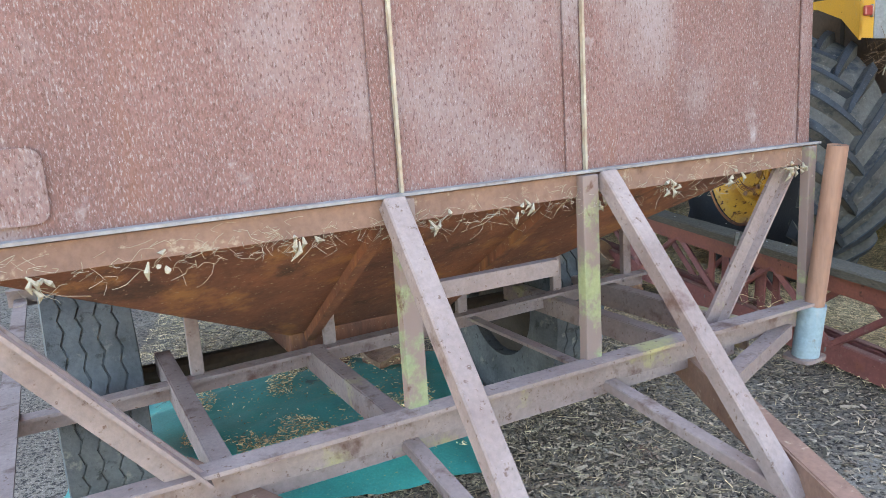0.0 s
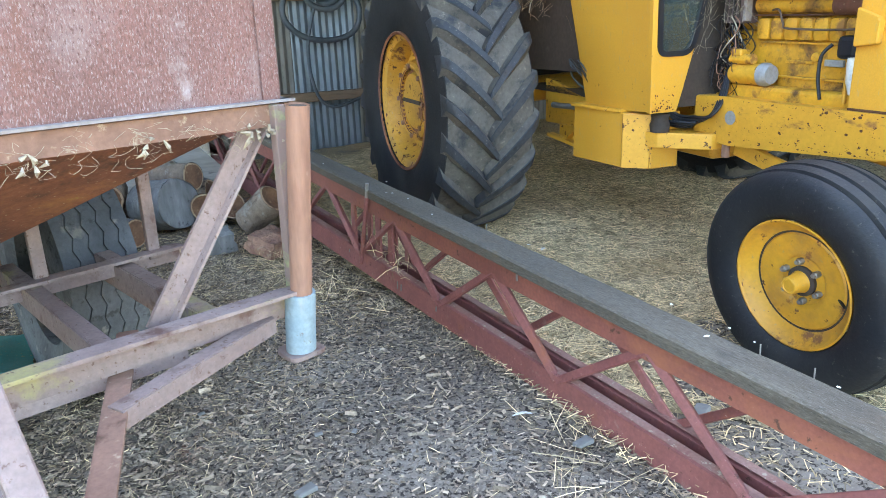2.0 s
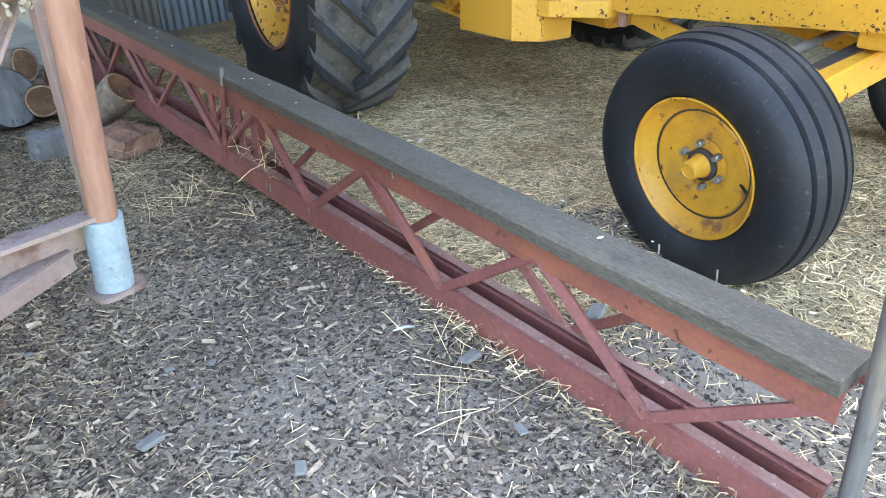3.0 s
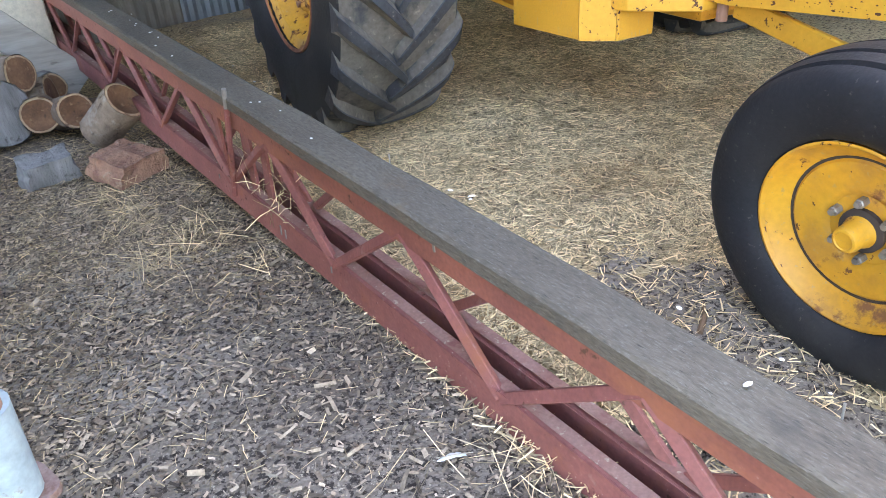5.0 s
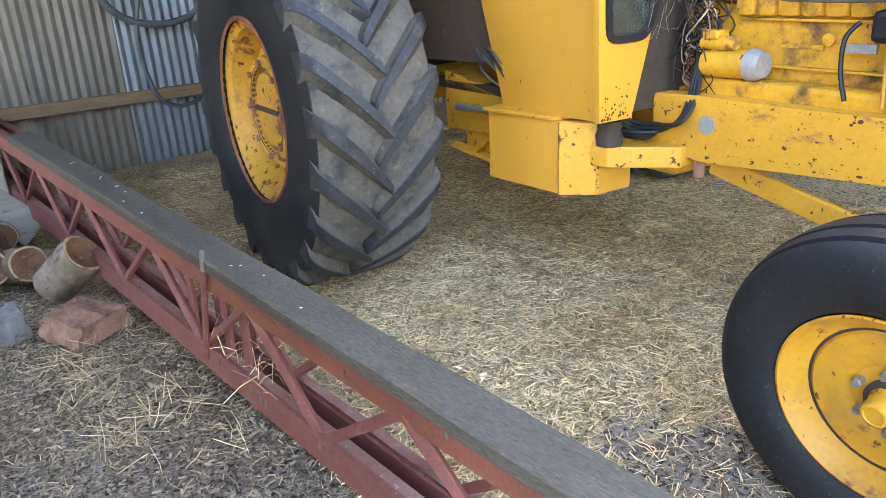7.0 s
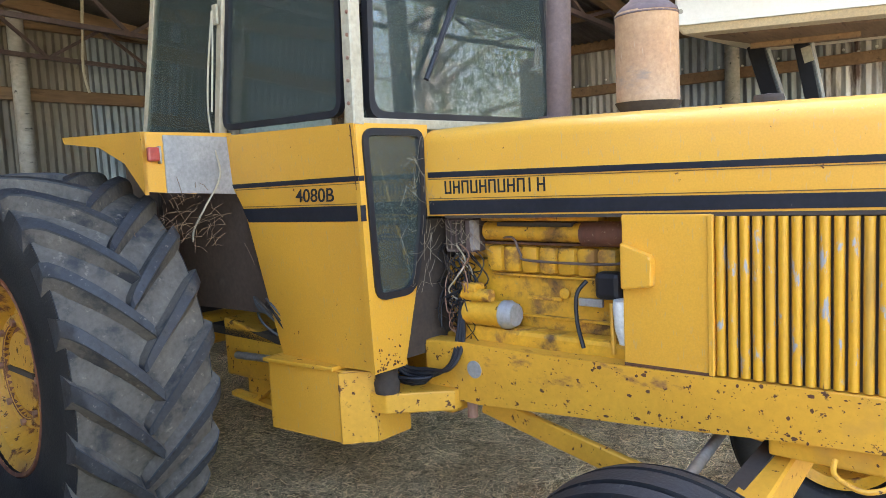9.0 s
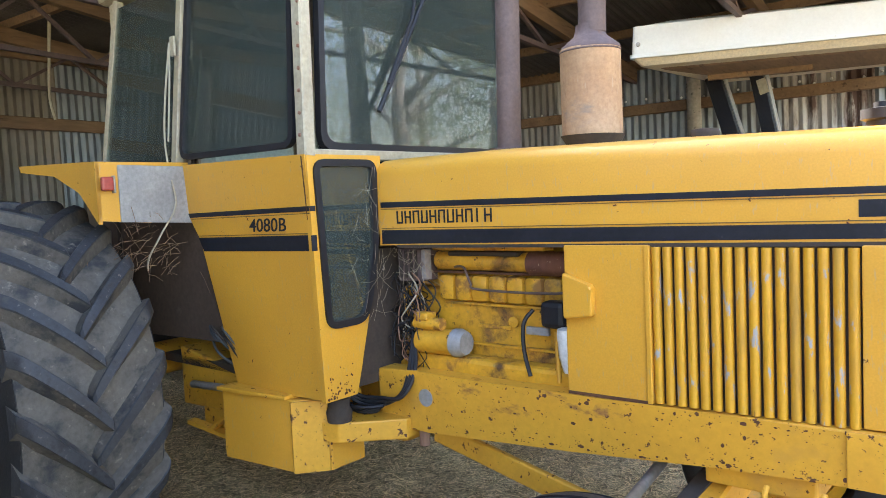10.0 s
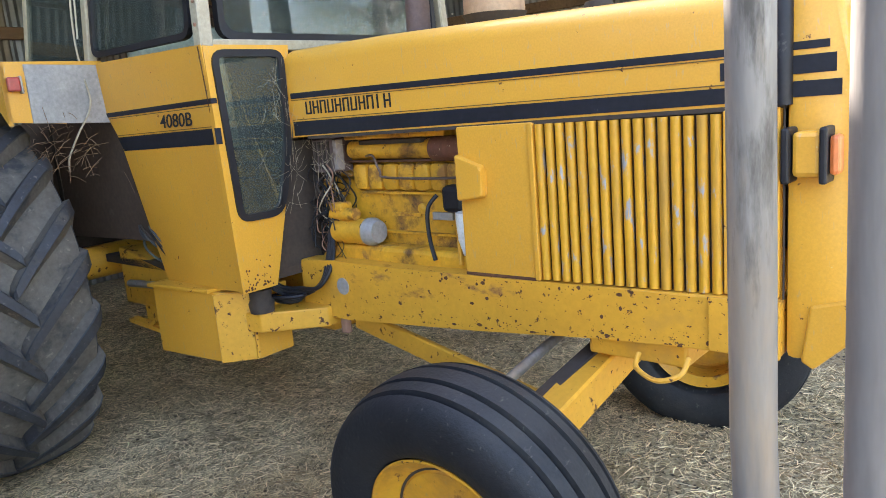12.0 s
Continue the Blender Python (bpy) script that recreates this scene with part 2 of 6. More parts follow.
M_GALVBROWN = surface("brown_stained_iron", (0.215, 0.187, 0.152), (0.15, 0.127, 0.10), 3, 0.7, 0.2, 0.1, 30,
                      [((0.24, 0.23, 0.215), 3, 0.6, 0.15, 0.6, UP), ((0.11, 0.05, 0.03), 6, 0.64, 0.08, 0.85, UP), ((0.05, 0.04, 0.033), 14, 0.62, 0.1, 0.85, UP)], UP, vary=0.3)
M_PALEIRON = surface("pale_flaking_iron", (0.40, 0.385, 0.36), (0.26, 0.24, 0.225), 3, 0.6, 0.2, 0.1, 30,
                     [((0.10, 0.06, 0.05), 4, 0.52, 0.10, 0.85, UP), ((0.40, 0.38, 0.35), 14, 0.62, 0.08, 0.7, UP)], UP, vary=0.35)
M_ROOF = surface("dark_roof_iron", (0.13, 0.115, 0.105), (0.09, 0.08, 0.075), 2, 0.8, 0.2, 0.1)
M_TIMBER = surface("rough_brown_timber", (0.24, 0.15, 0.085), (0.175, 0.105, 0.06), 4, 0.85, 0, 0.5, 40,
                   [((0.09, 0.055, 0.033), 20, 0.58, 0.1, 0.9, (0.1, 1, 1))], (0.15, 1, 1))
M_GREYTIMBER = surface("silver_grey_timber", (0.36, 0.33, 0.29), (0.25, 0.225, 0.195), 5, 0.9, 0, 0.7, 35,
                       [((0.05, 0.045, 0.04), 18, 0.6, 0.08, 0.95, (0.12, 1, 1))], (0.12, 1, 1))
M_BARK = surface("dry_log_bark", (0.27, 0.20, 0.145), (0.17, 0.12, 0.085), 8, 0.95, 0, 1.0, 30, [((0.33, 0.29, 0.24), 10, 0.55, 0.15, 0.95, ISO), ((0.07, 0.045, 0.032), 9, 0.58, 0.08, 0.95, (1, 0.4, 1))], bump_dist=0.012)
M_BARKGREY = surface("grey_log_bark", (0.24, 0.237, 0.23), (0.145, 0.142, 0.137), 8, 0.95, 0, 1.0, 30, [((0.06, 0.055, 0.05), 14, 0.6, 0.1, 0.95, ISO)], (1, 1, 0.3), bump_dist=0.012)
M_CUT = surface("sawn_log_end", (0.45, 0.32, 0.20), (0.34, 0.22, 0.13), 9, 0.9, 0, 0.6, 60, [((0.08, 0.045, 0.03), 10, 0.56, 0.1, 0.95, ISO), ((0.36, 0.25, 0.15), 40, 0.62, 0.06, 0.95, ISO)])
M_CUTDARK = surface("brown_heartwood", (0.22, 0.115, 0.06), (0.13, 0.065, 0.038), 9, 0.92, 0, 0.6, 60, [((0.30, 0.18, 0.10), 22, 0.58, 0.1, 0.95, ISO), ((0.05, 0.03, 0.02), 14, 0.6, 0.1, 0.95, ISO)])
M_SPLIT = surface("red_split_wood", (0.34, 0.19, 0.125), (0.20, 0.10, 0.068), 12, 0.9, 0, 1.0, 45, [((0.33, 0.24, 0.17), 18, 0.56, 0.12, 0.95, ISO), ((0.05, 0.03, 0.022), 9, 0.6, 0.1, 0.95, ISO)], bump_dist=0.012)
# near-black fine specks also put the shade between chips into the colour
M_SOIL = surface("dry_litter_soil", (0.24, 0.194, 0.152), (0.165, 0.127, 0.096), 1.3, 0.97, 0, 1.0, 60,
                 [((0.29, 0.245, 0.20), 0.9, 0.54, 0.12, 0.97, ISO), ((0.04, 0.029, 0.022), 50, 0.51, 0.06, 0.97, ISO), ((0.42, 0.35, 0.26), 90, 0.60, 0.04, 0.97, ISO), ((0.12, 0.085, 0.062), 5, 0.58, 0.12, 0.97, ISO)], bump_dist=0.014, amp=0.4)
# the dark specks paint in shaded gaps beneath the loose straw
M_STRAWBED = surface("trodden_straw_bed", (0.44, 0.325, 0.18), (0.32, 0.23, 0.125), 1.6, 0.97, 0, 1.0, 60,
                     [((0.045, 0.032, 0.02), 50, 0.52, 0.08, 0.97, ISO), ((0.20, 0.165, 0.13), 0.9, 0.62, 0.12, 0.97, ISO), ((0.44, 0.25, 0.10), 1.1, 0.56, 0.15, 0.97, ISO), ((0.62, 0.50, 0.30), 85, 0.57, 0.05, 0.97, (1, 0.35, 1))], bump_dist=0.016, amp=0.4)
M_TARP = surface("green_tarpaulin", (0.04, 0.275, 0.24), (0.035, 0.20, 0.18), 3, 0.5, 0, 0.15, 120, [((0.36, 0.31, 0.17), 60, 0.62, 0.05, 0.95, ISO), ((0.012, 0.05, 0.045), 3, 0.62, 0.02, 0.4, ISO)])
M_CREAMBOX = surface("stained_cream_enamel", (0.62, 0.57, 0.46), (0.54, 0.48, 0.38), 2.5, 0.6, 0, 0.05, 40, [((0.30, 0.24, 0.17), 2.2, 0.60, 0.04, 0.75, ISO), ((0.22, 0.12, 0.06), 8, 0.68, 0.1, 0.85, ISO)])
M_WHITE = surface("aged_white_canopy", (0.74, 0.74, 0.72), (0.68, 0.67, 0.64), 3, 0.45, 0, 0.03, 50, [((0.30, 0.25, 0.17), 9, 0.66, 0.15, 0.7, ISO)], amp=0.05)
M_CANOPYLINE = surface("cream_canopy_lining", (0.66, 0.57, 0.41), (0.58, 0.49, 0.35), 3, 0.6, 0, 0.05)
M_BLUESLEEVE = surface("pale_blue_paint", (0.26, 0.325, 0.345), (0.21, 0.265, 0.285), 8, 0.6, 0, 0.2, 60, [((0.34, 0.33, 0.31), 9, 0.58, 0.12, 0.8, UP), ((0.17, 0.12, 0.09), 12, 0.64, 0.06, 0.85, ISO)])
M_COPPER = surface("orange_rusty_pipe", (0.30, 0.165, 0.11), (0.22, 0.105, 0.068), 8, 0.75, 0, 0.3, 60, [((0.50, 0.36, 0.27), 20, 0.62, 0.08, 0.85, UP)], UP)
M_PIPE = surface("grey_steel_pipe", (0.20, 0.19, 0.175), (0.13, 0.12, 0.115), 9, 0.6, 0.3, 0.3, 60, [((0.30, 0.225, 0.15), 5, 0.53, 0.14, 0.8, UP), ((0.075, 0.068, 0.06), 22, 0.55, 0.12, 0.7, UP), ((0.28, 0.27, 0.25), 14, 0.62, 0.08, 0.7, UP)], UP)
M_DARKPIPE = surface("dark_grey_post", (0.17, 0.16, 0.155), (0.12, 0.11, 0.105), 6, 0.75, 0.2, 0.3, 40, [((0.22, 0.165, 0.12), 5, 0.56, 0.14, 0.85, UP), ((0.09, 0.05, 0.035), 10, 0.60, 0.1, 0.85, UP)], UP)
M_PLASTIC = surface("white_plastic", (0.75, 0.75, 0.73), (0.65, 0.65, 0.62), 6, 0.4, 0, 0.0)
M_SEAT = surface("pale_green_seat_vinyl", (0.42, 0.45, 0.41), (0.33, 0.36, 0.33), 4, 0.6, 0, 0.1)
M_RED = surface("red_lamp_lens", (0.40, 0.045, 0.035), (0.32, 0.05, 0.04), 9, 0.3, 0, 0.0)
M_ORANGE = surface("amber_lamp_lens", (0.62, 0.17, 0.05), (0.55, 0.14, 0.04), 9, 0.3, 0, 0.0)
M_HOSE = surface("dull_black_hose", (0.075, 0.082, 0.088), (0.05, 0.055, 0.06), 8, 0.6, 0, 0.1)
M_CORD = surface("pale_cord", (0.42, 0.37, 0.28), (0.34, 0.30, 0.22), 9, 0.8, 0, 0.0)
M_STEELBOLT = surface("worn_steel", (0.34, 0.32, 0.29), (0.25, 0.23, 0.21), 12, 0.45, 0.6, 0.1)
M_STRAW = surface("dry_straw", (0.76, 0.60, 0.355), (0.50, 0.355, 0.185), 1.2, 0.85, 0, 0.0, 35, vary=0.75, island=True)
M_CHIP = surface("grey_brown_chips", (0.35, 0.27, 0.19), (0.20, 0.142, 0.096), 14, 0.95, 0, 0.3, 120, [((0.36, 0.30, 0.225), 3, 0.58, 0.1, 0.95, ISO), ((0.16, 0.07, 0.045), 2, 0.64, 0.08, 0.95, ISO)], vary=0.8, island=True, amp=0.35)
M_STONE = surface("pale_grey_stone", (0.23, 0.215, 0.195), (0.165, 0.155, 0.14), 15, 0.9, 0, 0.3)
M_LEAF = surface("gum_leaves", (0.075, 0.11, 0.03), (0.05, 0.08, 0.025), 2, 0.6, 0, 0.0)
# unseen ground outside, added pale so that it bounces sunlight into the shed
M_GRASS = surface("unseen_dry_paddock", (0.34, 0.28, 0.15), (0.26, 0.22, 0.12), 0.4, 0.95, 0, 0.4)
M_RIMRUST = surface("brown_rusty_angle", (0.23, 0.125, 0.085), (0.17, 0.09, 0.062), 5, 0.8, 0, 0.3, 80, [((0.33, 0.24, 0.17), 30, 0.60, 0.08, 0.9, ISO), ((0.10, 0.05, 0.03), 9, 0.6, 0.12, 0.85, ISO)])
M_LEDGE = surface("pale_ledge", (0.27, 0.245, 0.235), (0.21, 0.175, 0.16), 8, 0.85, 0, 0.1, 60, [((0.15, 0.10, 0.08), 14, 0.58, 0.1, 0.9, ISO)])
M_SEAMEDGE = surface("bare_pale_seam_edge", (0.42, 0.37, 0.28), (0.28, 0.19, 0.13), 12, 0.7, 0, 0.1, 60)
M_WEB = surface("old_cobweb", (0.36, 0.30, 0.22), (0.28, 0.23, 0.16), 9, 0.9, 0, 0.0)


def glass(name, tint, rough=0.02):
    m = bpy.data.materials.new(name)
    m.use_nodes = True
    n, ln = m.node_tree.nodes, m.node_tree.links
    out = n["Material Output"]
    n.remove(n["Principled BSDF"])
    tr, gl, mx, fr = n.new("ShaderNodeBsdfTransparent"), n.new("ShaderNodeBsdfGlossy"), n.new("ShaderNodeMixShader"), n.new("ShaderNodeFresnel")
    tr.inputs["Color"].default_value = (*tint, 1)
    gl.inputs["Roughness"].default_value = rough
    fr.inputs["IOR"].default_value = 1.8
    ln.new(fr.outputs[0], mx.inputs[0])
    ln.new(tr.outputs[0], mx.inputs[1])
    ln.new(gl.outputs[0], mx.inputs[2])
    df, dust, co, nz, rp = n.new("ShaderNodeBsdfDiffuse"), n.new("ShaderNodeMixShader"), n.new("ShaderNodeTexCoord"), n.new("ShaderNodeTexNoise"), n.new("ShaderNodeMapRange")
    df.inputs["Color"].default_value = (0.20, 0.23, 0.20, 1)
    nz.inputs["Scale"].default_value, nz.inputs["Detail"].default_value = 170, 5
    rp.inputs["From Min"].default_value, rp.inputs["From Max"].default_value, rp.inputs["To Max"].default_value = 0.54, 0.68, 0.34
    ln.new(co.outputs["Object"], nz.inputs["Vector"])
    rp.inputs["To Min"].default_value = 0.05
    ln.new(nz.outputs["Fac"], rp.inputs["Value"])
    ln.new(rp.outputs[0], dust.inputs[0])
    ln.new(mx.outputs[0], dust.inputs[1])
    ln.new(df.outputs[0], dust.inputs[2])
    ln.new(dust.outputs[0], out.inputs["Surface"])
    return m


M_GLASS = glass("dusty_green_glass", (0.84, 0.91, 0.87))


# ---- mesh helpers ----
def part(name, bm, material, parent=None, label="", m=None, smooth=False):
    me = bpy.data.meshes.new(name)
    bmesh.ops.recalc_face_normals(bm, faces=bm.faces[:])
    bm.to_mesh(me)
    bm.free()
    me.materials.append(material)
    if smooth:
        me.shade_smooth()
        me.set_sharp_from_angle(angle=radians(38))
    ob = new(name, me)
    if parent:
        ob.parent = parent
    if m:
        ob.matrix_local = m
    if label:
        tagged(ob, label)
    return ob


def thing(name, label, category, m=None, group="", kind=""):
    ob = new(name)
    ob.empty_display_size = 0.1
    if m:
        ob.matrix_world = m
    return tagged(ob, label, category, group, kind)


def box(lo, hi, bev=0.0, bm=None):
    bm = bm or bmesh.new()
    c = [(a + b) / 2 for a, b in zip(lo, hi)]
    s = [abs(b - a) for a, b in zip(lo, hi)]
    r = bmesh.ops.create_cube(bm, size=1, matrix=Matrix.LocRotScale(c, None, s))
    if bev:
        es = {e for v in r["verts"] for e in v.link_edges}
        bmesh.ops.bevel(bm, geom=list(es), offset=bev, segments=2, affect="EDGES", profile=0.5)
    return bm


def beam(p, q, w, h, bm=None, side=None, bev=0.0):
    """A straight bar from p to q, w wide and h high, its width along side."""
    bm = bm or bmesh.new()
    p, q = Vector(p), Vector(q)
    d = (q - p).normalized()
    s = Vector(side) if side else d.cross(Vector((0, 0, 1)))
    if s.length < 1e-3:
        s = Vector((1, 0, 0))
    s = (s - d * s.dot(d)).normalized()
    u = s.cross(d)
    rot = Matrix((s, d, u)).transposed().to_4x4()
    r = bmesh.ops.create_cube(bm, size=1, matrix=Matrix.Translation((p + q) / 2) @ rot @ Matrix.Diagonal((w, (q - p).length, h, 1)))
    if bev:
        bmesh.ops.bevel(bm, geom=list({e for v in r["verts"] for e in v.link_edges}), offset=bev, segments=1, affect="EDGES")
    return bm


def angle_bar(p, q, w, h, t=0.008, bm=None, flip=1):
    """An L-shaped steel bar: an upright leg h high and a flat leg w wide on its top."""
    p, q = Vector(p), Vector(q)
    d = (q - p).normalized()
    s = d.cross(Vector((0, 0, 1))).normalized() * flip
    bm = beam(p + Vector((0, 0, -h / 2)), q + Vector((0, 0, -h / 2)), t, h, bm)
    return beam(p + s * w / 2 + Vector((0, 0, -t / 2 + 0.002)), q + s * w / 2 + Vector((0, 0, -t / 2 + 0.002)), w, t, bm)


def tube(pts, r, n=12, bm=None, cap=True):
    """A round tube along points; r is one radius or one for each point."""
    bm = bm or bmesh.new()
    pts = [Vector(p) for p in pts]
    rs = r if isinstance(r, (list, tuple)) else [r] * len(pts)
    rings, prev = [], None
    for i, p in enumerate(pts):
        d = (pts[min(i + 1, len(pts) - 1)] - pts[max(i - 1, 0)]).normalized()
        ref = prev if prev is not None else (Vector((0, 0, 1)) if abs(d.z) < 0.9 else Vector((1, 0, 0)))
        a = d.cross(ref)
        a = a.normalized() if a.length > 1e-4 else d.orthogonal().normalized()
        b = a.cross(d).normalized()
        prev = b
        rings.append([bm.verts.new(p + (a * math.cos(2 * math.pi * k / n) + b * math.sin(2 * math.pi * k / n)) * rs[i]) for k in range(n)])
    for a, b in zip(rings, rings[1:]):
        for k in range(n):
            bm.faces.new((a[k], a[(k + 1) % n], b[(k + 1) % n], b[k]))
    if cap:
        bm.faces.new(rings[0][::-1])
        bm.faces.new(rings[-1])
    return bm


def lathe(profile, n=32, bm=None, closed=False, m=None, cap=True):
    """Turns (radius, height) pairs round the y axis; height runs along y."""
    bm = bm or bmesh.new()
    m = m or Matrix()
    rings = [[bm.verts.new(m @ Vector((r * math.cos(2 * math.pi * k / n), h, r * math.sin(2 * math.pi * k / n)))) for k in range(n)] for r, h in profile]
    pairs = list(zip(rings, rings[1:])) + ([(rings[-1], rings[0])] if closed else [])
    for a, b in pairs:
        for k in range(n):
            bm.faces.new((a[k], a[(k + 1) % n], b[(k + 1) % n], b[k]))
    if cap and not closed:
        for ring, r in ((rings[0], profile[0][0]), (rings[-1], profile[-1][0])):
            if r > 1e-3:
                bm.faces.new(ring)
    return bm


def prism(pts, v0, v1, bm=None, axis="y", bev=0.0):
    """Extrudes an outline of (x, z) pairs from y = v0 to y = v1 (axis x: (y, z) pairs along x; axis z: (x, y) pairs)."""
    bm = bm or bmesh.new()
    put = {"y": lambda a, b, v: (a, v, b), "x": lambda a, b, v: (v, a, b), "z": lambda a, b, v: (a, b, v)}[axis]
    lo = [bm.verts.new(put(a, b, v0)) for a, b in pts]
    hi = [bm.verts.new(put(a, b, v1)) for a, b in pts]
    fs = [bm.faces.new(lo), bm.faces.new(hi[::-1])]
    k = len(pts)
    for i in range(k):
        fs.append(bm.faces.new((lo[i], hi[i], hi[(i + 1) % k], lo[(i + 1) % k])))
    if bev:
        bmesh.ops.bevel(bm, geom=list({e for f in fs for e in f.edges}), offset=bev, segments=2, affect="EDGES", profile=0.5)
    return bm


def smooth_line(pts, k=6):
    """Points of a smooth curve through pts."""
    pts = [Vector(p) for p in pts]
    out = []
    for i in range(len(pts) - 1):
        p0, p1, p2, p3 = pts[max(i - 1, 0)], pts[i], pts[i + 1], pts[min(i + 2, len(pts) - 1)]
        for j in range(k):
            t = j / k
            out.append(0.5 * ((2 * p1) + (p2 - p0) * t + (2 * p0 - 5 * p1 + 4 * p2 - p3) * t * t + (3 * p1 - p0 - 3 * p2 + p3) * t ** 3))
    return out + [pts[-1]]


def rounded(poly, r, k=4):
    """A polygon of 2D points with its corners rounded."""
    out, n = [], len(poly)
    for i in range(n):
        p0, p, p1 = Vector(poly[i - 1]), Vector(poly[i]), Vector(poly[(i + 1) % n])
        a, b = (p0 - p).normalized() * r, (p1 - p).normalized() * r
        for j in range(k + 1):
            t = j / k
            out.append(tuple((1 - t) ** 2 * (p + a) + 2 * t * (1 - t) * p + t * t * (p + b)))
    return out


def ring_frame(outer, inner, v0, v1, axis="y"):
    """A flat frame between two outlines of the same count, with depth."""
    bm = bmesh.new()
    put = {"y": lambda a, b, v: (a, v, b), "x": lambda a, b, v: (v, a, b)}[axis]
    n = len(outer)
    L = [[bm.verts.new(put(a, b, v)) for a, b in o] for o in (outer, inner) for v in (v0, v1)]
    o0, o1, i0, i1 = L
    for k in range(n):
        j = (k + 1) % n
        for q in ((o0[k], o0[j], i0[j], i0[k]), (o1[j], o1[k], i1[k], i1[j]), (o0[j], o0[k], o1[k], o1[j]), (i0[k], i0[j], i1[j], i1[k])):
            bm.faces.new(q)
    return bm


def shrink(poly, d):
    """Pulls a convex outline inwards by about d."""
    c = Vector((sum(p[0] for p in poly) / len(poly), sum(p[1] for p in poly) / len(poly)))
    out = []
    for i in range(len(poly)):
        t = Vector(poly[(i + 1) % len(poly)]) - Vector(poly[i - 1])
        nrm = Vector((-t.y, t.x))
        nrm = nrm.normalized() if nrm.length > 1e-6 else Vector((0, 0))
        p = Vector(poly[i])
        out.append(tuple(p + (nrm if nrm.dot(c - p) > 0 else -nrm) * d))
    return out


def text_mesh(name, body, size, m, material, parent, width=None):
    cu = bpy.data.curves.new(name, "FONT")
    cu.body, cu.size, cu.extrude, cu.offset = body, size, 0.0008, 0.0003
    tmp = bpy.data.objects.new(name, cu)
    scene.collection.objects.link(tmp)
    bpy.context.view_layer.update()
    me = bpy.data.meshes.new_from_object(tmp.evaluated_get(bpy.context.evaluated_depsgraph_get()))
    bpy.data.objects.remove(tmp)
    if width:
        w = max(v.co.x for v in me.vertices) - min(v.co.x for v in me.vertices)
        for v in me.vertices:
            v.co.x *= width / w
    me.materials.clear()
    me.materials.append(material)
    ob = new(name, me)
    ob.parent = parent
    ob.matrix_local = m
    return ob


def strewn(name, n, region, zfun, length, width, material, label, lift=0.012, seed=1, tilt=0.25, density=None):
    """Many thin flat slivers lying about on the ground, in one mesh."""
    rng = np.random.default_rng(seed)
    x0, y0, x1, y1 = region
    x, y = rng.uniform(x0, x1, n), rng.uniform(y0, y1, n)
    if density:
        keep = np.array([density(a, b) > rng.random() for a, b in zip(x, y)])
        x, y = x[keep], y[keep]
        n = len(x)
    L, W = rng.uniform(length[0], length[1], n) / 2, rng.uniform(width[0], width[1], n) / 2
    a = rng.uniform(0, math.pi, n)
    z = np.array([zfun(p, q) for p, q in zip(x, y)]) + rng.uniform(0.002, lift, n)
    t, r = rng.normal(0, tilt, n), rng.normal(0, 0.5, n)
    dx, dy, dz = np.cos(a) * np.cos(t), np.sin(a) * np.cos(t), np.sin(t)
    sx, sy, sz = -np.sin(a) * np.cos(r), np.cos(a) * np.cos(r), np.sin(r)
    bow = rng.uniform(-0.12, 0.12, n)
    vs = np.zeros((n, 6, 3))
    for k, (s, e) in enumerate(((-1, -1), (-1, 1), (0, 1), (0, -1), (1, -1), (1, 1))):
        b = bow * L * (0 if s else 1)
        vs[:, k, 0] = x + dx * L * s + sx * W * e + sx * b
        vs[:, k, 1] = y + dy * L * s + sy * W * e + sy * b
        vs[:, k, 2] = z + dz * L * s + sz * W * e
    base = np.arange(n)[:, None] * 6
    faces = np.concatenate([base + np.array([0, 3, 2, 1]), base + np.array([3, 4, 5, 2])]).tolist()
    me = bpy.data.meshes.new(name)
    me.from_pydata(vs.reshape(-1, 3).tolist(), [], faces)
    me.materials.append(material)
    return tagged(new(name, me), label, name.replace("_", " "), kind="stuff")


# ---- ground, walls, roof ----
BACK, EAST, WEST, FRONT = 7.85, 9.2, -4.2, 3.4


def gz(x, y):
    """The height of the ground: nearly flat, rising a little under the tractor."""
    return 0.04 * min(max(x - 2.7, 0), 2.4) - 0.03 * min(max(2.2 - y, 0), 2.0) + 0.012 * noise.noise((x * 1.3, y * 1.3, 0)) + 0.006 * noise.noise((x * 5, y * 5, 3))


def ground_sheet():
    xs = [-400, -120, -40, -15, -8] + [WEST + 0.12 * i for i in range(113)] + [12, 20, 45, 120, 400]
    ys = [-400, -120, -40, -15, -6, -3] + [-1.5 + 0.12 * i for i in range(79)] + [9, 14, 30, 120, 400]
    vs = [(x, y, gz(x, y)) for y in ys for x in xs]
    w = len(xs)
    fs = [(j * w + i, j * w + i + 1, (j + 1) * w + i + 1, (j + 1) * w + i) for j in range(len(ys) - 1) for i in range(w - 1)]
    me = bpy.data.meshes.new("ground")
    me.from_pydata(vs, [], fs)
    me.materials.append(M_SOIL)
    me.materials.append(M_GRASS)
    me.shade_smooth()
    for f in me.polygons:
        f.material_index = int(f.center.y < -2.6 or abs(f.center.x - 3) > 8 or f.center.y > 8)
    return tagged(new("ground", me), "dry earth floor littered with chips and straw", "ground", kind="structure")


ground_sheet()


def straw_edge(y):
    return 2.95 - 0.08 * (y - 2) + 0.16 * noise.noise((0.3, y * 1.7, 5)) + (0.5 if y < 2.0 else 0) * min(1, (2.0 - y) * 1.2)


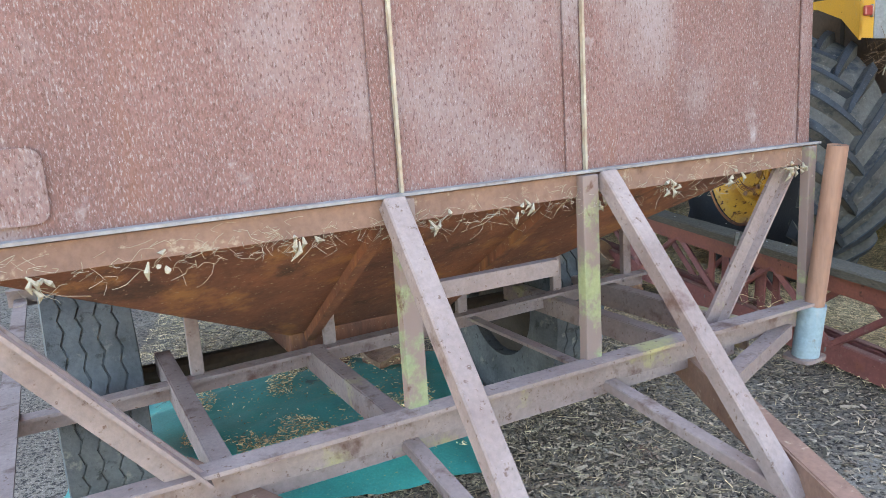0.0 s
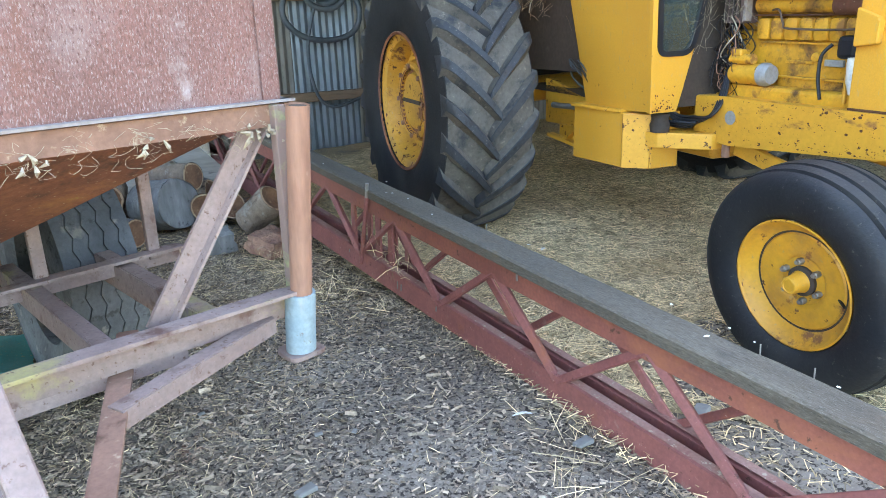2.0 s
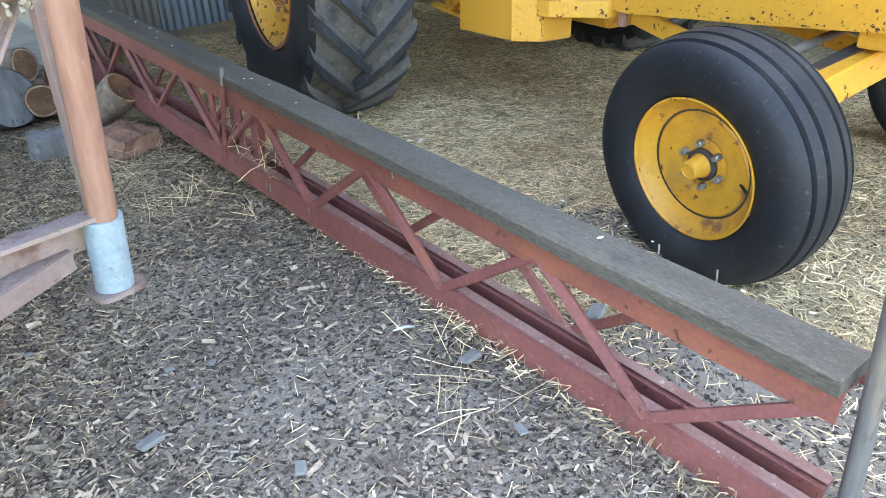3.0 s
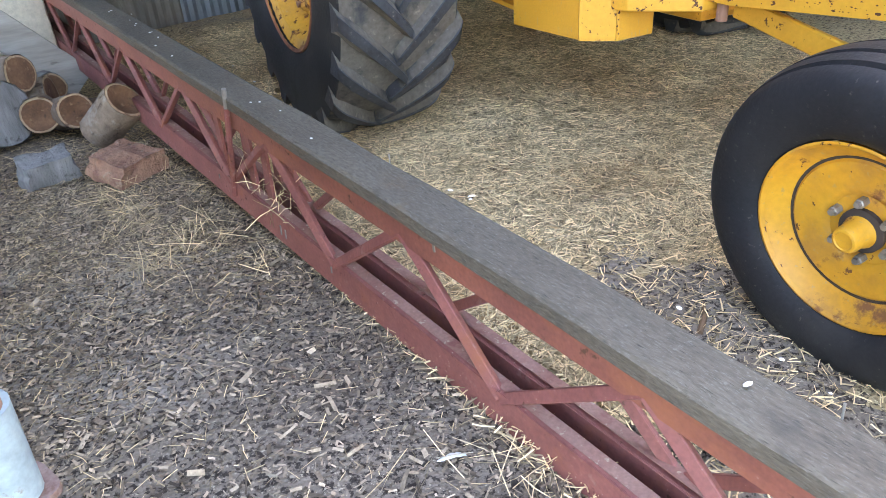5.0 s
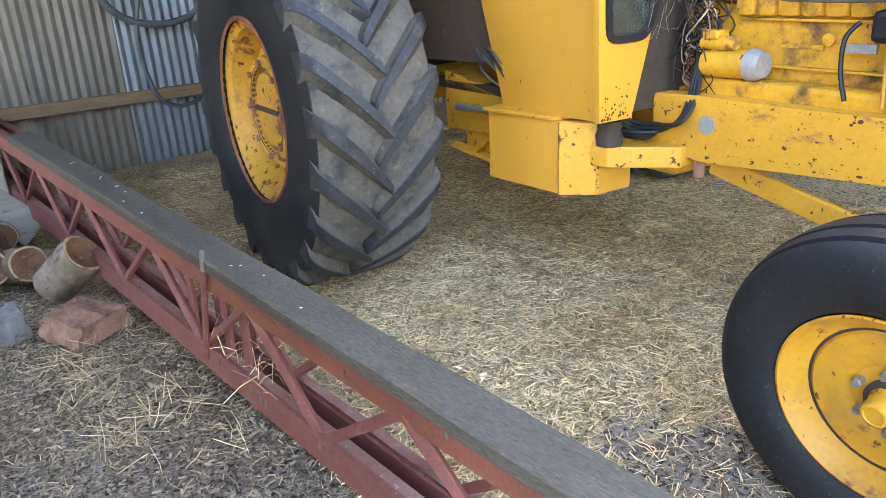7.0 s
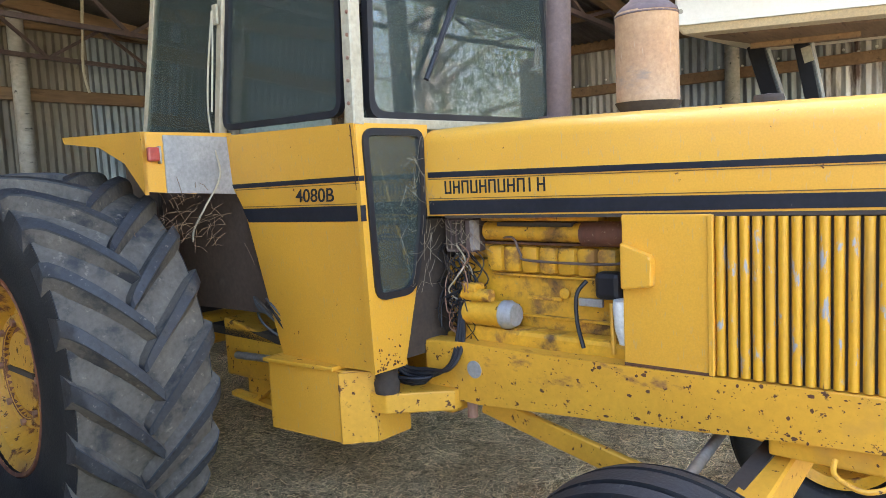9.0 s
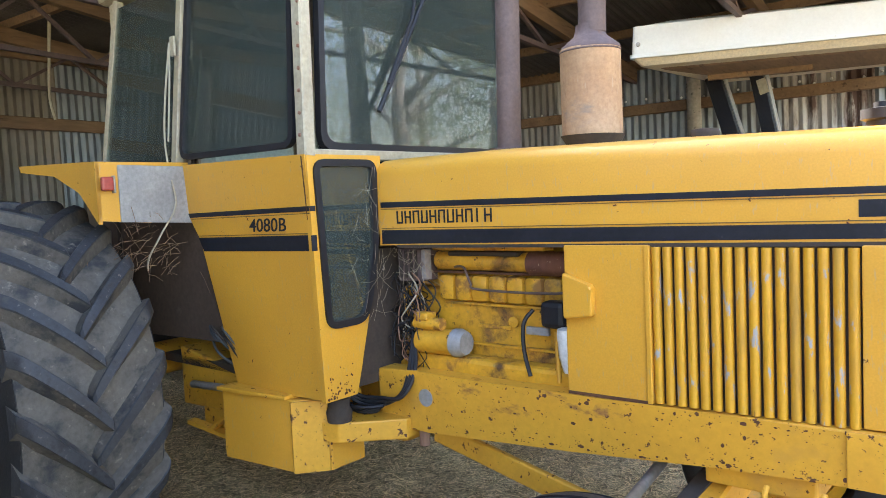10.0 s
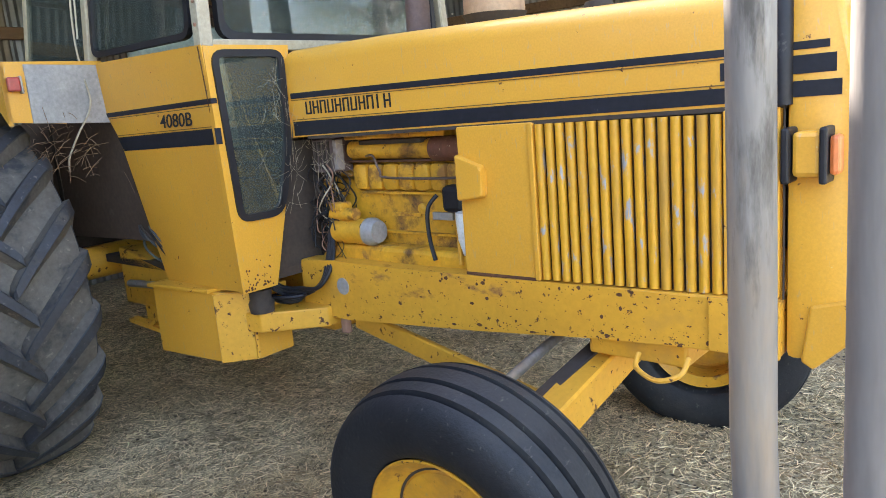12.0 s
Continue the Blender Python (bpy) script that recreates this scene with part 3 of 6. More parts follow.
def straw_bed():
    ys = [0.6 + 0.05 * i for i in range(143)]
    vs, fs, w = [], [], 110
    for y in ys:
        e = straw_edge(y)
        for i in range(w):
            x = e + (EAST - 0.1 - e) * (i / (w - 1)) ** 1.4
            lift = 0.004 + 0.022 * min(1, (x - e) / 0.25) + (0.05 * max(0, 1 - (BACK - y) / 0.7))
            vs.append((x, y, gz(x, y) + lift + 0.012 * noise.noise((x * 6, y * 6, 1))))
    for j in range(len(ys) - 1):
        for i in range(w - 1):
            fs.append((j * w + i, j * w + i + 1, (j + 1) * w + i + 1, (j + 1) * w + i))
    me = bpy.data.meshes.new("straw_bed")
    me.from_pydata(vs, [], fs)
    me.materials.append(M_STRAWBED)
    me.materials.append(M_SOIL)
    me.shade_smooth()
    for f in me.polygons:       # straw scuffed away beside the front wheel
        c = f.center
        f.material_index = int(math.hypot((c.x - 3.52) / 0.30, (c.y - 2.02) / 0.46) < 1 + 0.5 * noise.noise((c.x * 7, c.y * 7, 4)))
    return tagged(new("straw_bed", me), "trodden bed of old straw under the tractor", "straw", kind="stuff")


straw_bed()


def iron_sheet(width, height, pitch=0.076, depth=0.009, steps=6):
    """One sheet of corrugated iron, upright in x and z, with thickness."""
    n = int(width / pitch * steps)
    bm = bmesh.new()
    prev = None
    for i in range(n + 1):
        x = width * i / n
        y = depth * math.cos(2 * math.pi * x / pitch)
        cur = [bm.verts.new((x, y + o, z)) for o in (0, 0.003) for z in (0, height)]
        if prev:
            for a, b in ((0, 1), (3, 2), (1, 3), (2, 0)):
                bm.faces.new((prev[a], cur[a], cur[b], prev[b]))
        prev = cur
    return bm


def iron_wall(name, origin, rz, length, rows, mats, seed, label):
    """A wall of overlapping sheets; rows are (bottom, top) heights."""
    rng = random.Random(seed)
    wall = thing(name, label, "wall", pose(*origin, 0, 0, rz), kind="structure")
    made = {}
    for r, (z0, top) in enumerate(rows):
        x = -rng.uniform(0, 0.4)
        while x < length:
            m = rng.choice(mats[r])
            z1 = round(top(x), 1) if callable(top) else top
            key = (r, m.name, z1)
            at = pose(x, 0.004 * r + rng.uniform(0, 0.006), z0 - rng.uniform(0.05, 0.09), 0, rng.uniform(-0.6, 0.6), 0)
            if key not in made:
                made[key] = part("iron_sheet", iron_sheet(0.76, z1 - z0), m, wall, m=at, smooth=True)
            else:
                ob = made[key].copy()
                scene.collection.objects.link(ob)
                ob.matrix_local = at
            x += 0.73
    # small white discs stand in for daylight shining through nail holes
    hole_dots = bmesh.new()
    for z in (0.66, 1.70, 2.58):
        x = 0.1
        while x < length:
            lathe([(0.012, 0.0), (0.011, -0.004), (0.0, -0.006)], 8, hole_dots, m=Matrix.Translation((x, -0.012, z + rng.uniform(-0.03, 0.03))))
            x += rng.uniform(0.10, 0.26)
    tagged(part("nail_heads", hole_dots, M_PLASTIC, wall, "white discs in rows standing for daylight through nail holes"), kind="stuff")
    return wall


iron_wall("wall_north", (WEST, BACK, 0.0), 0, EAST - WEST, [(1.72, lambda x: 3.12 + (EAST - WEST - x) * 0.115), (0.05, 1.78)], [[M_GALVBROWN, M_GALVBROWN, M_GALV, M_GALVBROWN], [M_GALV, M_GALVBROWN, M_GALVBROWN]], 6, "patched corrugated iron shed wall, rust and grey sheets")
iron_wall("wall_east", (EAST, BACK, 0.0), -90, BACK + 0.5, [(1.9, 3.08), (0.05, 2.0)], [[M_PALEIRON, M_GALVBROWN, M_PALEIRON, M_GALV], [M_PALEIRON, M_GALVBROWN, M_PALEIRON]], 9, "weathered corrugated iron end wall with flaking paint")

for z, h in ((0.66, 0.1), (1.70, 0.12), (2.60, 0.11), (3.25, 0.16)):
    g = part("wall_rail", beam((WEST, BACK - 0.05, z), (EAST, BACK - 0.05, z), 0.06, h, bev=0.006), M_TIMBER)
    tagged(g, "rough brown timber rail nailed across iron wall", "rail", kind="structure", group="wall rails")
for z in (0.9, 2.5, 2.95):
    g = part("wall_rail", beam((EAST - 0.05, -0.45, z), (EAST - 0.05, BACK - 0.1, z), 0.06, 0.1, bev=0.006), M_TIMBER)
    tagged(g, "rough brown timber rail nailed across iron wall", "rail", kind="structure", group="wall rails")
for x in (2.3, 5.0, 7.2):
    g = part("wall_post", tube([(x, BACK - 0.17, 0.0), (x + 0.02, BACK - 0.17, 3.45)], [0.075, 0.065], 10), M_GREYTIMBER, smooth=True)
    tagged(g, "round bush timber post against the iron wall", "post", kind="structure", group="wall posts")
for y in (0.4, 2.9, 4.9, 6.4):
    g = part("wall_post", tube([(EAST - 0.17, y, 0.0), (EAST - 0.17, y, 2.9)], [0.075, 0.065], 10), M_GREYTIMBER, smooth=True)
    tagged(g, "round bush timber post against the iron wall", "post", kind="structure", group="wall posts")


def roof_z(x):
    """The underside of the roof, which falls towards the east wall."""
    return 2.98 + (EAST - x) * 0.115


def roof(x0, x1, y0, y1):
    bm = bmesh.new()
    n = int((y1 - y0) / 0.076 * 4)
    prev = None
    for i in range(n + 1):
        y = y0 + (y1 - y0) * i / n
        dz = 0.009 * math.cos(2 * math.pi * y / 0.076)
        cur = [bm.verts.new((x, y, roof_z(x) + dz + o)) for o in (0, 0.004) for x in (x0, x1)]
        if prev:
            for a, b in ((0, 1), (3, 2), (1, 3), (2, 0)):
                bm.faces.new((prev[a], cur[a], cur[b], prev[b]))
        prev = cur
    return tagged(part("ceiling", bm, M_ROOF), "dark underside of a corrugated iron roof", "roof", kind="structure")


BAY = 5.6       # east of this the roof reaches further forward
ROOF_W = -1.2
roof(ROOF_W - 0.3, BAY, FRONT - 0.3, BACK + 0.3)
roof(BAY, EAST + 0.3, 0.2, BACK + 0.3)
for i in range(11):
    x = ROOF_W + 0.4 + 1.0 * i
    g = part("purlin", beam((x, FRONT - 0.2 if x < BAY else 0.3, roof_z(x) - 0.045), (x, BACK, roof_z(x) - 0.045), 0.05, 0.07), M_TIMBER)
    tagged(g, "rough timber purlin under the iron roof", "purlin", kind="structure", group="roof purlins")
for y in (0.7, 2.1, 3.5, 4.9, 6.3, 7.55):
    tr = thing("roof_truss", "timber rafter with rusty steel tie and thin webs", "roof truss", kind="structure", group="roof trusses")
    w = ROOF_W if y > 3 else BAY + 0.05
    part("rafter", beam((w, y, roof_z(w) - 0.14), (EAST - 0.05, y, roof_z(EAST) - 0.14), 0.06, 0.12), M_TIMBER, tr)
    part("tie", beam((3.0 if y > 3 else BAY + 0.1, y, 2.95 if y > 3 else 2.87), (EAST - 0.1, y, 2.78), 0.035, 0.035), M_EXHAUST, tr)
    for k in range(6):
        x = 3.2 + 1.0 * k
        if y < 3 and x < BAY + 0.1:
            continue
        part("web", beam((x, y, 2.94 - 0.028 * k), (x + 0.5, y, roof_z(x + 0.5) - 0.2), 0.025, 0.025), M_EXHAUST, tr)
        part("web", beam((x + 1.0, y, 2.92 - 0.028 * k), (x + 0.5, y, roof_z(x + 0.5) - 0.2), 0.025, 0.025), M_EXHAUST, tr)

# two posts at the open front
pp = part("pipe_post", tube([(2.955, 0.800, -0.1), (2.89, 0.828, 1.25), (2.89, 0.828, 2.7)], 0.0215, 20), M_PIPE, smooth=True)
tagged(pp, "grey steel pipe post with rusty streaks at the open front", "post", kind="structure")
pp = part("dark_post", tube([(3.065, 0.742, -0.1), (3.065, 0.742, 1.0), (3.058, 0.743, 2.0), (3.06, 0.743, 2.6)], [0.028, 0.027, 0.0265, 0.027], 16), M_DARKPIPE, smooth=True)
tagged(pp, "dark weathered steel post at the open front", "post", kind="structure")


# ---- the field bin: hopper on a wheeled frame ----
HOP = pose(1.805, 2.071, 0, 0, 0, 14.7)
hop = thing("grain_bin", "rust-red steel grain bin on a wheeled frame, paint chalky and worn", "grain bin", HOP)
HL, HD, HZ, HT = 2.41, 2.3, 1.245, 2.5     # length, depth, rim height, top


def hopper():
    bm = bmesh.new()
    rim = [(-HL, 0), (0, 0), (0, HD), (-HL, HD)]
    low = [(-HL / 2 - 0.31, HD / 2 - 0.31), (-HL / 2 + 0.31, HD / 2 - 0.31), (-HL / 2 + 0.31, HD / 2 + 0.31), (-HL / 2 - 0.31, HD / 2 + 0.31)]
    for k, (name, a, b) in enumerate((("front_panel", 0, 1), ("side_panel", 1, 2), ("back_panel", 2, 3), ("side_panel", 3, 0))):
        p, q = Vector(rim[a]), Vector(rim[b])
        nrm = Vector((q.y - p.y, p.x - q.x)).normalized() * 0.004
        bmw = prism([tuple(p), tuple(q), tuple(q - nrm), tuple(p - nrm)], HZ, HT, axis="z")
        part(name, bmw, M_HOPPER, hop, "chalky rust-red sheet steel")
        bmf = bmesh.new()
        P = [(*p, HZ - 0.02), (*q, HZ - 0.02), (*low[b], 0.70), (*low[a], 0.70)]
        vs = [bmf.verts.new(v) for v in P] + [bmf.verts.new((v[0], v[1], v[2] + 0.006)) for v in P]
        for f in ((0, 1, 2, 3), (7, 6, 5, 4), (0, 4, 5, 1), (1, 5, 6, 2), (2, 6, 7, 3), (3, 7, 4, 0)):
            bmf.faces.new([vs[i] for i in f])
        part("funnel_side", bmf, M_FUNNEL, hop, "orange-brown rusted funnel plate")
    part("outlet", box((-HL / 2 - 0.32, HD / 2 - 0.32, 0.63), (-HL / 2 + 0.32, HD / 2 + 0.32, 0.71), 0.01), M_FUNNEL, hop)
    # rim angle, seams and stiffeners
    for p, q in (((-HL - 0.02, -0.012), (0.035, -0.012)), ((0.012, -0.02), (0.012, HD)), ((-HL, HD + 0.012), (0.02, HD + 0.012)), ((-HL - 0.012, -0.02), (-HL - 0.012, HD))):
        part("rim_flange", beam((*p, HZ - 0.034), (*q, HZ - 0.034), 0.012, 0.058), M_RIMRUST, hop, "brown rusty rim angle")
        part("rim_ledge", beam((*p, HZ + 0.002), (*q, HZ + 0.002), 0.042, 0.007), M_LEDGE, hop, "pale top of the rim angle")
    for x in (-0.935, -1.475):
        part("seam_strip", box((x - 0.038, -0.008, HZ), (x + 0.012, -0.001, HT), 0.002), M_HOPPER, hop)
        part("seam_edge", beam((x + 0.02, -0.012, HZ + 0.005), (x + 0.02, -0.012, HT), 0.007, 0.012, side=(1, 0, 0)), M_SEAMEDGE, hop, "pale bare edge of a seam")
    part("corner_angle", box((-0.045, -0.009, HZ), (0.006, -0.001, HT), 0.002), M_HOPPER, hop)
    part("patch_plate", prism(rounded([(-2.6, HZ + 0.03), (-2.17, HZ + 0.03), (-2.17, HZ + 0.17), (-2.6, HZ + 0.17)], 0.03), -0.010, -0.001), M_HOPPER, hop, "welded patch plate with rounded corners")
    for x0 in (-0.94, -1.47):
        x1 = -HL / 2 + (0.25 if x0 > -1.2 else -0.25)
        part("funnel_stiffener", beam((x0, 0.03, HZ - 0.05), (x1, HD / 2 - 0.33, 0.69), 0.035, 0.03), M_FUNNEL, hop)


hopper()


def bin_frame():
    Z = 0.735
    # rails
    part("front_rail", angle_bar((-HL - 0.03, -0.03, Z), (-0.04, -0.03, Z), 0.06, 0.085, 0.01), M_FRAME, hop)
    part("front_rail_lower", beam((-HL - 0.03, -0.02, Z - 0.10), (-0.35, -0.02, Z - 0.10), 0.012, 0.04), M_FRAME, hop)
    part("inner_rail", angle_bar((-HL, 0.72, 0.67), (-0.03, 0.72, 0.708), 0.055, 0.06, 0.01), M_FRAME, hop)
    part("back_rail", angle_bar((-HL, HD, Z), (-0.04, HD, Z), 0.06, 0.085, 0.01), M_FRAME, hop)
    part("upper_rail", beam((-1.45, 0.06, 0.985), (-0.97, 0.06, 0.985), 0.03, 0.045), M_FRAME, hop)
    for x in (-0.255, -HL + 0.03):
        part("side_rail", angle_bar((x, 0, Z - 0.05), (x, HD, Z - 0.05), 0.05, 0.085, 0.01), M_FRAME, hop)
    for x, y in ((-0.538, 1.0), (-1.50, 0.72), (-1.935, 1.0)):
        part("cross_rail", angle_bar((x, -0.02, Z - 0.048), (x, y, Z - 0.048), 0.045, 0.07, 0.01), M_FRAME, hop)
    part("flat_tie", beam((-0.905, 0.0, 0.685), (-0.885, 0.70, 0.672), 0.035, 0.01), M_FRAME, hop)
    # posts
    for x, w, m in ((-0.022, 0.034, M_GREENP), (-0.925, 0.052, M_GREENP), (-1.465, 0.052, M_GREENP), (-HL + 0.02, 0.034, M_FRAME)):
        part("post", box((x - w / 2, -0.045, Z - 0.02), (x + w / 2, -0.012, HZ - 0.006), 0.003), m, hop, "post with flaking green and yellow paint" if m is M_GREENP else "")
    for x, z in ((-0.12, 1.12), (-0.48, 1.0), (-0.91, 0.92), (-1.42, 0.90), (-1.85, 0.93)):
        part("inner_post", box((x - 0.02, 0.705, Z - 0.06), (x + 0.02, 0.73, z), 0.003), M_FRAME, hop)
    # braces
    for p, q in (((-0.05, 0.03, 1.205), (-0.40, 0.03, 0.70)), ((-HL + 0.01, -0.06, 1.215), (-HL + 0.42, -0.06, 0.71))):
        part("corner_brace", beam(p, q, 0.012, 0.06, side=(0, 1, 0)), M_FRAME, hop)
        part("corner_brace_flange", beam(Vector(p) + Vector((0.026, -0.018, 0)), Vector(q) + Vector((0.026, -0.018, 0)), 0.036, 0.008, side=(0, 1, 0)), M_FRAME, hop)
    for x0, x1 in ((-0.865, -0.835), (-1.49, -1.487)):
        part("front_brace", beam((x0, -0.03, 1.235), (x1, -0.60, 0.545), 0.055, 0.045, side=(1, 0, 0), bev=0.004), M_FRAME, hop)
        part("lower_brace", beam((x0, -0.02, 0.645), (x1, -0.60, 0.555), 0.042, 0.03, side=(1, 0, 0), bev=0.003), M_FRAME, hop)
    # drawbar
    for s in (-1, 1):
        c = -HL / 2
        part("drawbar_arm", angle_bar((c + s * 0.765, 0.2, 0.655), (c + s * 0.13, -1.16, 0.60), 0.05, 0.09, 0.011, flip=-s), M_RIMRUST, hop)
        part("arm_strut", angle_bar((c + s * 0.615, -0.215, 0.645), (c + s * 1.10, -0.045, 0.665), 0.045, 0.045, 0.009, flip=-s), M_FRAME, hop)
    part("hitch_plate", box((-HL / 2 - 0.07, -1.3, 0.53), (-HL / 2 + 0.07, -1.08, 0.60), 0.01), M_FRAME, hop)
    # jack leg
    part("jack_tube", tube([(-0.030, -0.055, 0.56), (-0.018, -0.125, 1.245)], 0.031, 16, cap=False), M_COPPER, hop, "orange rusty jack tube", smooth=True)
    part("jack_lining", tube([(-0.030, -0.055, 0.56), (-0.018, -0.1245, 1.24)], 0.026, 16), M_DARK, hop)
    part("jack_sleeve", tube([(-0.031, -0.048, 0.545), (-0.028, -0.066, 0.725)], 0.043, 20), M_BLUESLEEVE, hop, "pale blue painted sleeve", smooth=True)
    part("jack_foot", prism(rounded([(-0.09, -0.10), (0.03, -0.095), (0.025, 0.01), (-0.085, 0.01)], 0.03), 0.533, 0.545, axis="z"), M_FRAME, hop)


bin_frame()


def old_wheel(at):
    w = part("wheel", lathe([(0.17, -0.05), (0.24, -0.08), (0.26, -0.02), (0.26, 0.06), (0.2, 0.07)], 28), M_DARK, hop, m=at)
    prof = [(0.27, -0.11), (0.34, -0.135), (0.43, -0.135), (0.475, -0.125)]
    for k in range(5):
        y = -0.105 + 0.0525 * k
        prof += [(0.497, y - 0.0225), (0.497, y + 0.0225)] + ([(0.489, y + 0.024), (0.489, y + 0.0285)] if k < 4 else [])
    prof += [(0.475, 0.125), (0.43, 0.135), (0.34, 0.135), (0.27, 0.11)]
    bm = lathe(prof, 72, closed=True)
    for v in bm.verts:      # zigzag grooves
        r = math.hypot(v.co.x, v.co.z)
        if r > 0.48 and abs(v.co.y) < 0.12:
            k = round((math.atan2(v.co.z, v.co.x) / (2 * math.pi)) * 72)
            v.co.y += 0.007 if k % 2 else -0.007
    part("tyre", bm, M_OLDTYRE, w, "perished grey tyre with zigzag grooves")
    return w


for x in (-2.12, -0.24):
    old_wheel(pose(x, 1.36, 0.50, 0, 0, 90))
part("axle", tube([(-2.2, 1.36, 0.5), (-0.2, 1.36, 0.5)], 0.04, 12), M_DARK, hop)


# ---- the long steel truss with its plank ----
TRUSS = pose(2.884, 0.9, -0.063, 2.6, 0, 3.6)     # its length runs along local y
truss = thing("steel_truss", "long red-oxide steel lattice beam lying on the ground", "steel beam", TRUSS)
TL0, TL1, TZ = -0.03, 6.75, 0.47
part("bottom_chord", angle_bar((0, TL0, 0.125), (0, TL1, 0.125), 0.045, 0.115, 0.010, flip=1), M_TRUSS, truss)
part("bottom_chord", angle_bar((0.105, TL0, 0.118), (0.105, TL1, 0.118), 0.05, 0.11, 0.010, flip=1), M_TRUSS, truss)
for x in (0.026, 0.131):
    part("flange_dust", beam((x, TL0, 0.1285), (x, TL1, 0.1285), 0.036, 0.002), M_DUSTYFLANGE, truss, "dust lying on the flat flange")
part("top_chord", angle_bar((0.008, TL0, TZ), (0.008, TL1, TZ), 0.06, 0.09, 0.010, flip=1), M_CHORD, truss, "rustier orange-red top chord")
part("top_chord", angle_bar((0.145, TL0, TZ), (0.145, TL1, TZ), 0.045, 0.06, 0.010, flip=-1), M_TRUSS, truss)
for k in range(-2, 7):
    y = 1.25 + 0.85 * k
    for a, b in (((0.006, y, 0.10), (0.016, y + 0.43, TZ - 0.06)), ((0.006, y, 0.10), (0.016, y - 0.41, TZ - 0.06))):
        if TL0 < min(a[1], b[1]) and max(a[1], b[1]) < TL1:
            part("web", beam(a, b, 0.034, 0.022, side=(0.3, 0.2, 1), bev=0.003), M_TRUSS, truss)
    y += 0.40
    for a, b in (((0.14, y, 0.10), (0.135, y + 0.43, TZ - 0.045)), ((0.14, y, 0.10), (0.135, y - 0.41, TZ - 0.045))):
        if TL0 < min(a[1], b[1]) and max(a[1], b[1]) < TL1:
            part("web", beam(a, b, 0.032, 0.02, side=(0.3, 0.2, 1), bev=0.003), M_TRUSS, truss)
for y in (2.62, 2.76, 3.06):
    part("joint_plate", beam((0.03, y, 0.09), (0.03, y, TZ - 0.02), 0.012, 0.05, side=(1, 0, 0)), M_TRUSS, truss)
    part("joint_plate", beam((0.13, y, 0.09), (0.13, y, TZ - 0.02), 0.012, 0.05, side=(1, 0, 0)), M_TRUSS, truss)
part("upright_rod", tube([(-0.012, 2.906, 0.06), (-0.013, 2.80, 0.47)], 0.012, 8), M_TRUSS, truss, smooth=True)
part("rod_tip", tube([(-0.013, 2.80, 0.47), (-0.013, 2.785, 0.55)], 0.010, 8), M_STEELBOLT, truss, "bright bare rod tip", smooth=True)


def wooden_plank():
    bm = bmesh.new()
    n, x0, x1 = 70, 0.0, 0.152
    prev = None
    for i in range(n + 1):
        y = TL0 + (5.6 - TL0) * i / n
        wob = 0.006 * noise.noise((y * 2, 0, 0)), 0.008 * noise.noise((y * 2.3, 4, 0)), 0.004 * noise.noise((y * 6, 8, 0))
        cur = [bm.verts.new(p) for p in ((x0 + wob[0], y, TZ + 0.005), (x0 + wob[0] - 0.002, y, TZ + 0.045), (x0 + 0.008 + wob[0], y, TZ + 0.052 + wob[2]),
                                        (x1 - 0.012 + wob[1], y, TZ + 0.05 + wob[2]), (x1 + wob[1], y, TZ + 0.042), (x1 + wob[1], y, TZ + 0.005))]
        if prev:
            for k in range(6):
                bm.faces.new((prev[k], prev[(k + 1) % 6], cur[(k + 1) % 6], cur[k]))
        else:
            bm.faces.new(cur)
        prev = cur
    bm.faces.new(prev[::-1])
    ob = part("plank", bm, M_PLANK)
    ob.matrix_world = pose(2.856, 0.9, -0.069, 2.6, 0, 3.3)
    return tagged(ob, "long grey weathered timber plank lying on the steel truss", "plank")


wooden_plank()


# ---- the yellow tractor ----
# local axes: x forwards, y to its left, z up; the camera passes on its right (negative y)
TRAC = pose(4.766, 2.998, 0.004, 0, 0.35, -96.2) @ Matrix.Diagonal((1.014, 1, 1, 1))
tractor = thing("tractor", "yellow farm tractor with enclosed cab, paint chipped and dusty", "tractor", TRAC)


def hood():
    bm = bmesh.new()
    rings = []
    for u, w, zt in ((0.06, 0.36, 1.885), (0.6, 0.36, 1.882), (1.2, 0.36, 1.865), (1.7, 0.36, 1.848), (1.99, 0.36, 1.838)):
        half = [(w, 1.515 + 0.008 * u), (w, zt - 0.075), (w - 0.006, zt - 0.05), (w - 0.022, zt - 0.028), (w - 0.05, zt - 0.014), (w * 0.5, zt), (0, zt + 0.004)]
        sec = [(u, -a, b) for a, b in half] + [(u, a, b) for a, b in half[-2::-1]]
        rings.append([bm.verts.new(p) for p in sec])
    for a, b in zip(rings, rings[1:]):
        for k in range(len(a) - 1):
            bm.faces.new((a[k], a[k + 1], b[k + 1], b[k]))
    bm.faces.new(rings[0])
    bm.faces.new(rings[-1][::-1])
    part("hood", bm, M_YELLOW, tractor, smooth=True)
    # lower lip of the hood side
    for s in (-1, 1):
        part("hood_edge", beam((0.16, s * 0.358, 1.512), (1.99, s * 0.358, 1.527), 0.012, 0.012), M_DARK, tractor)


hood()


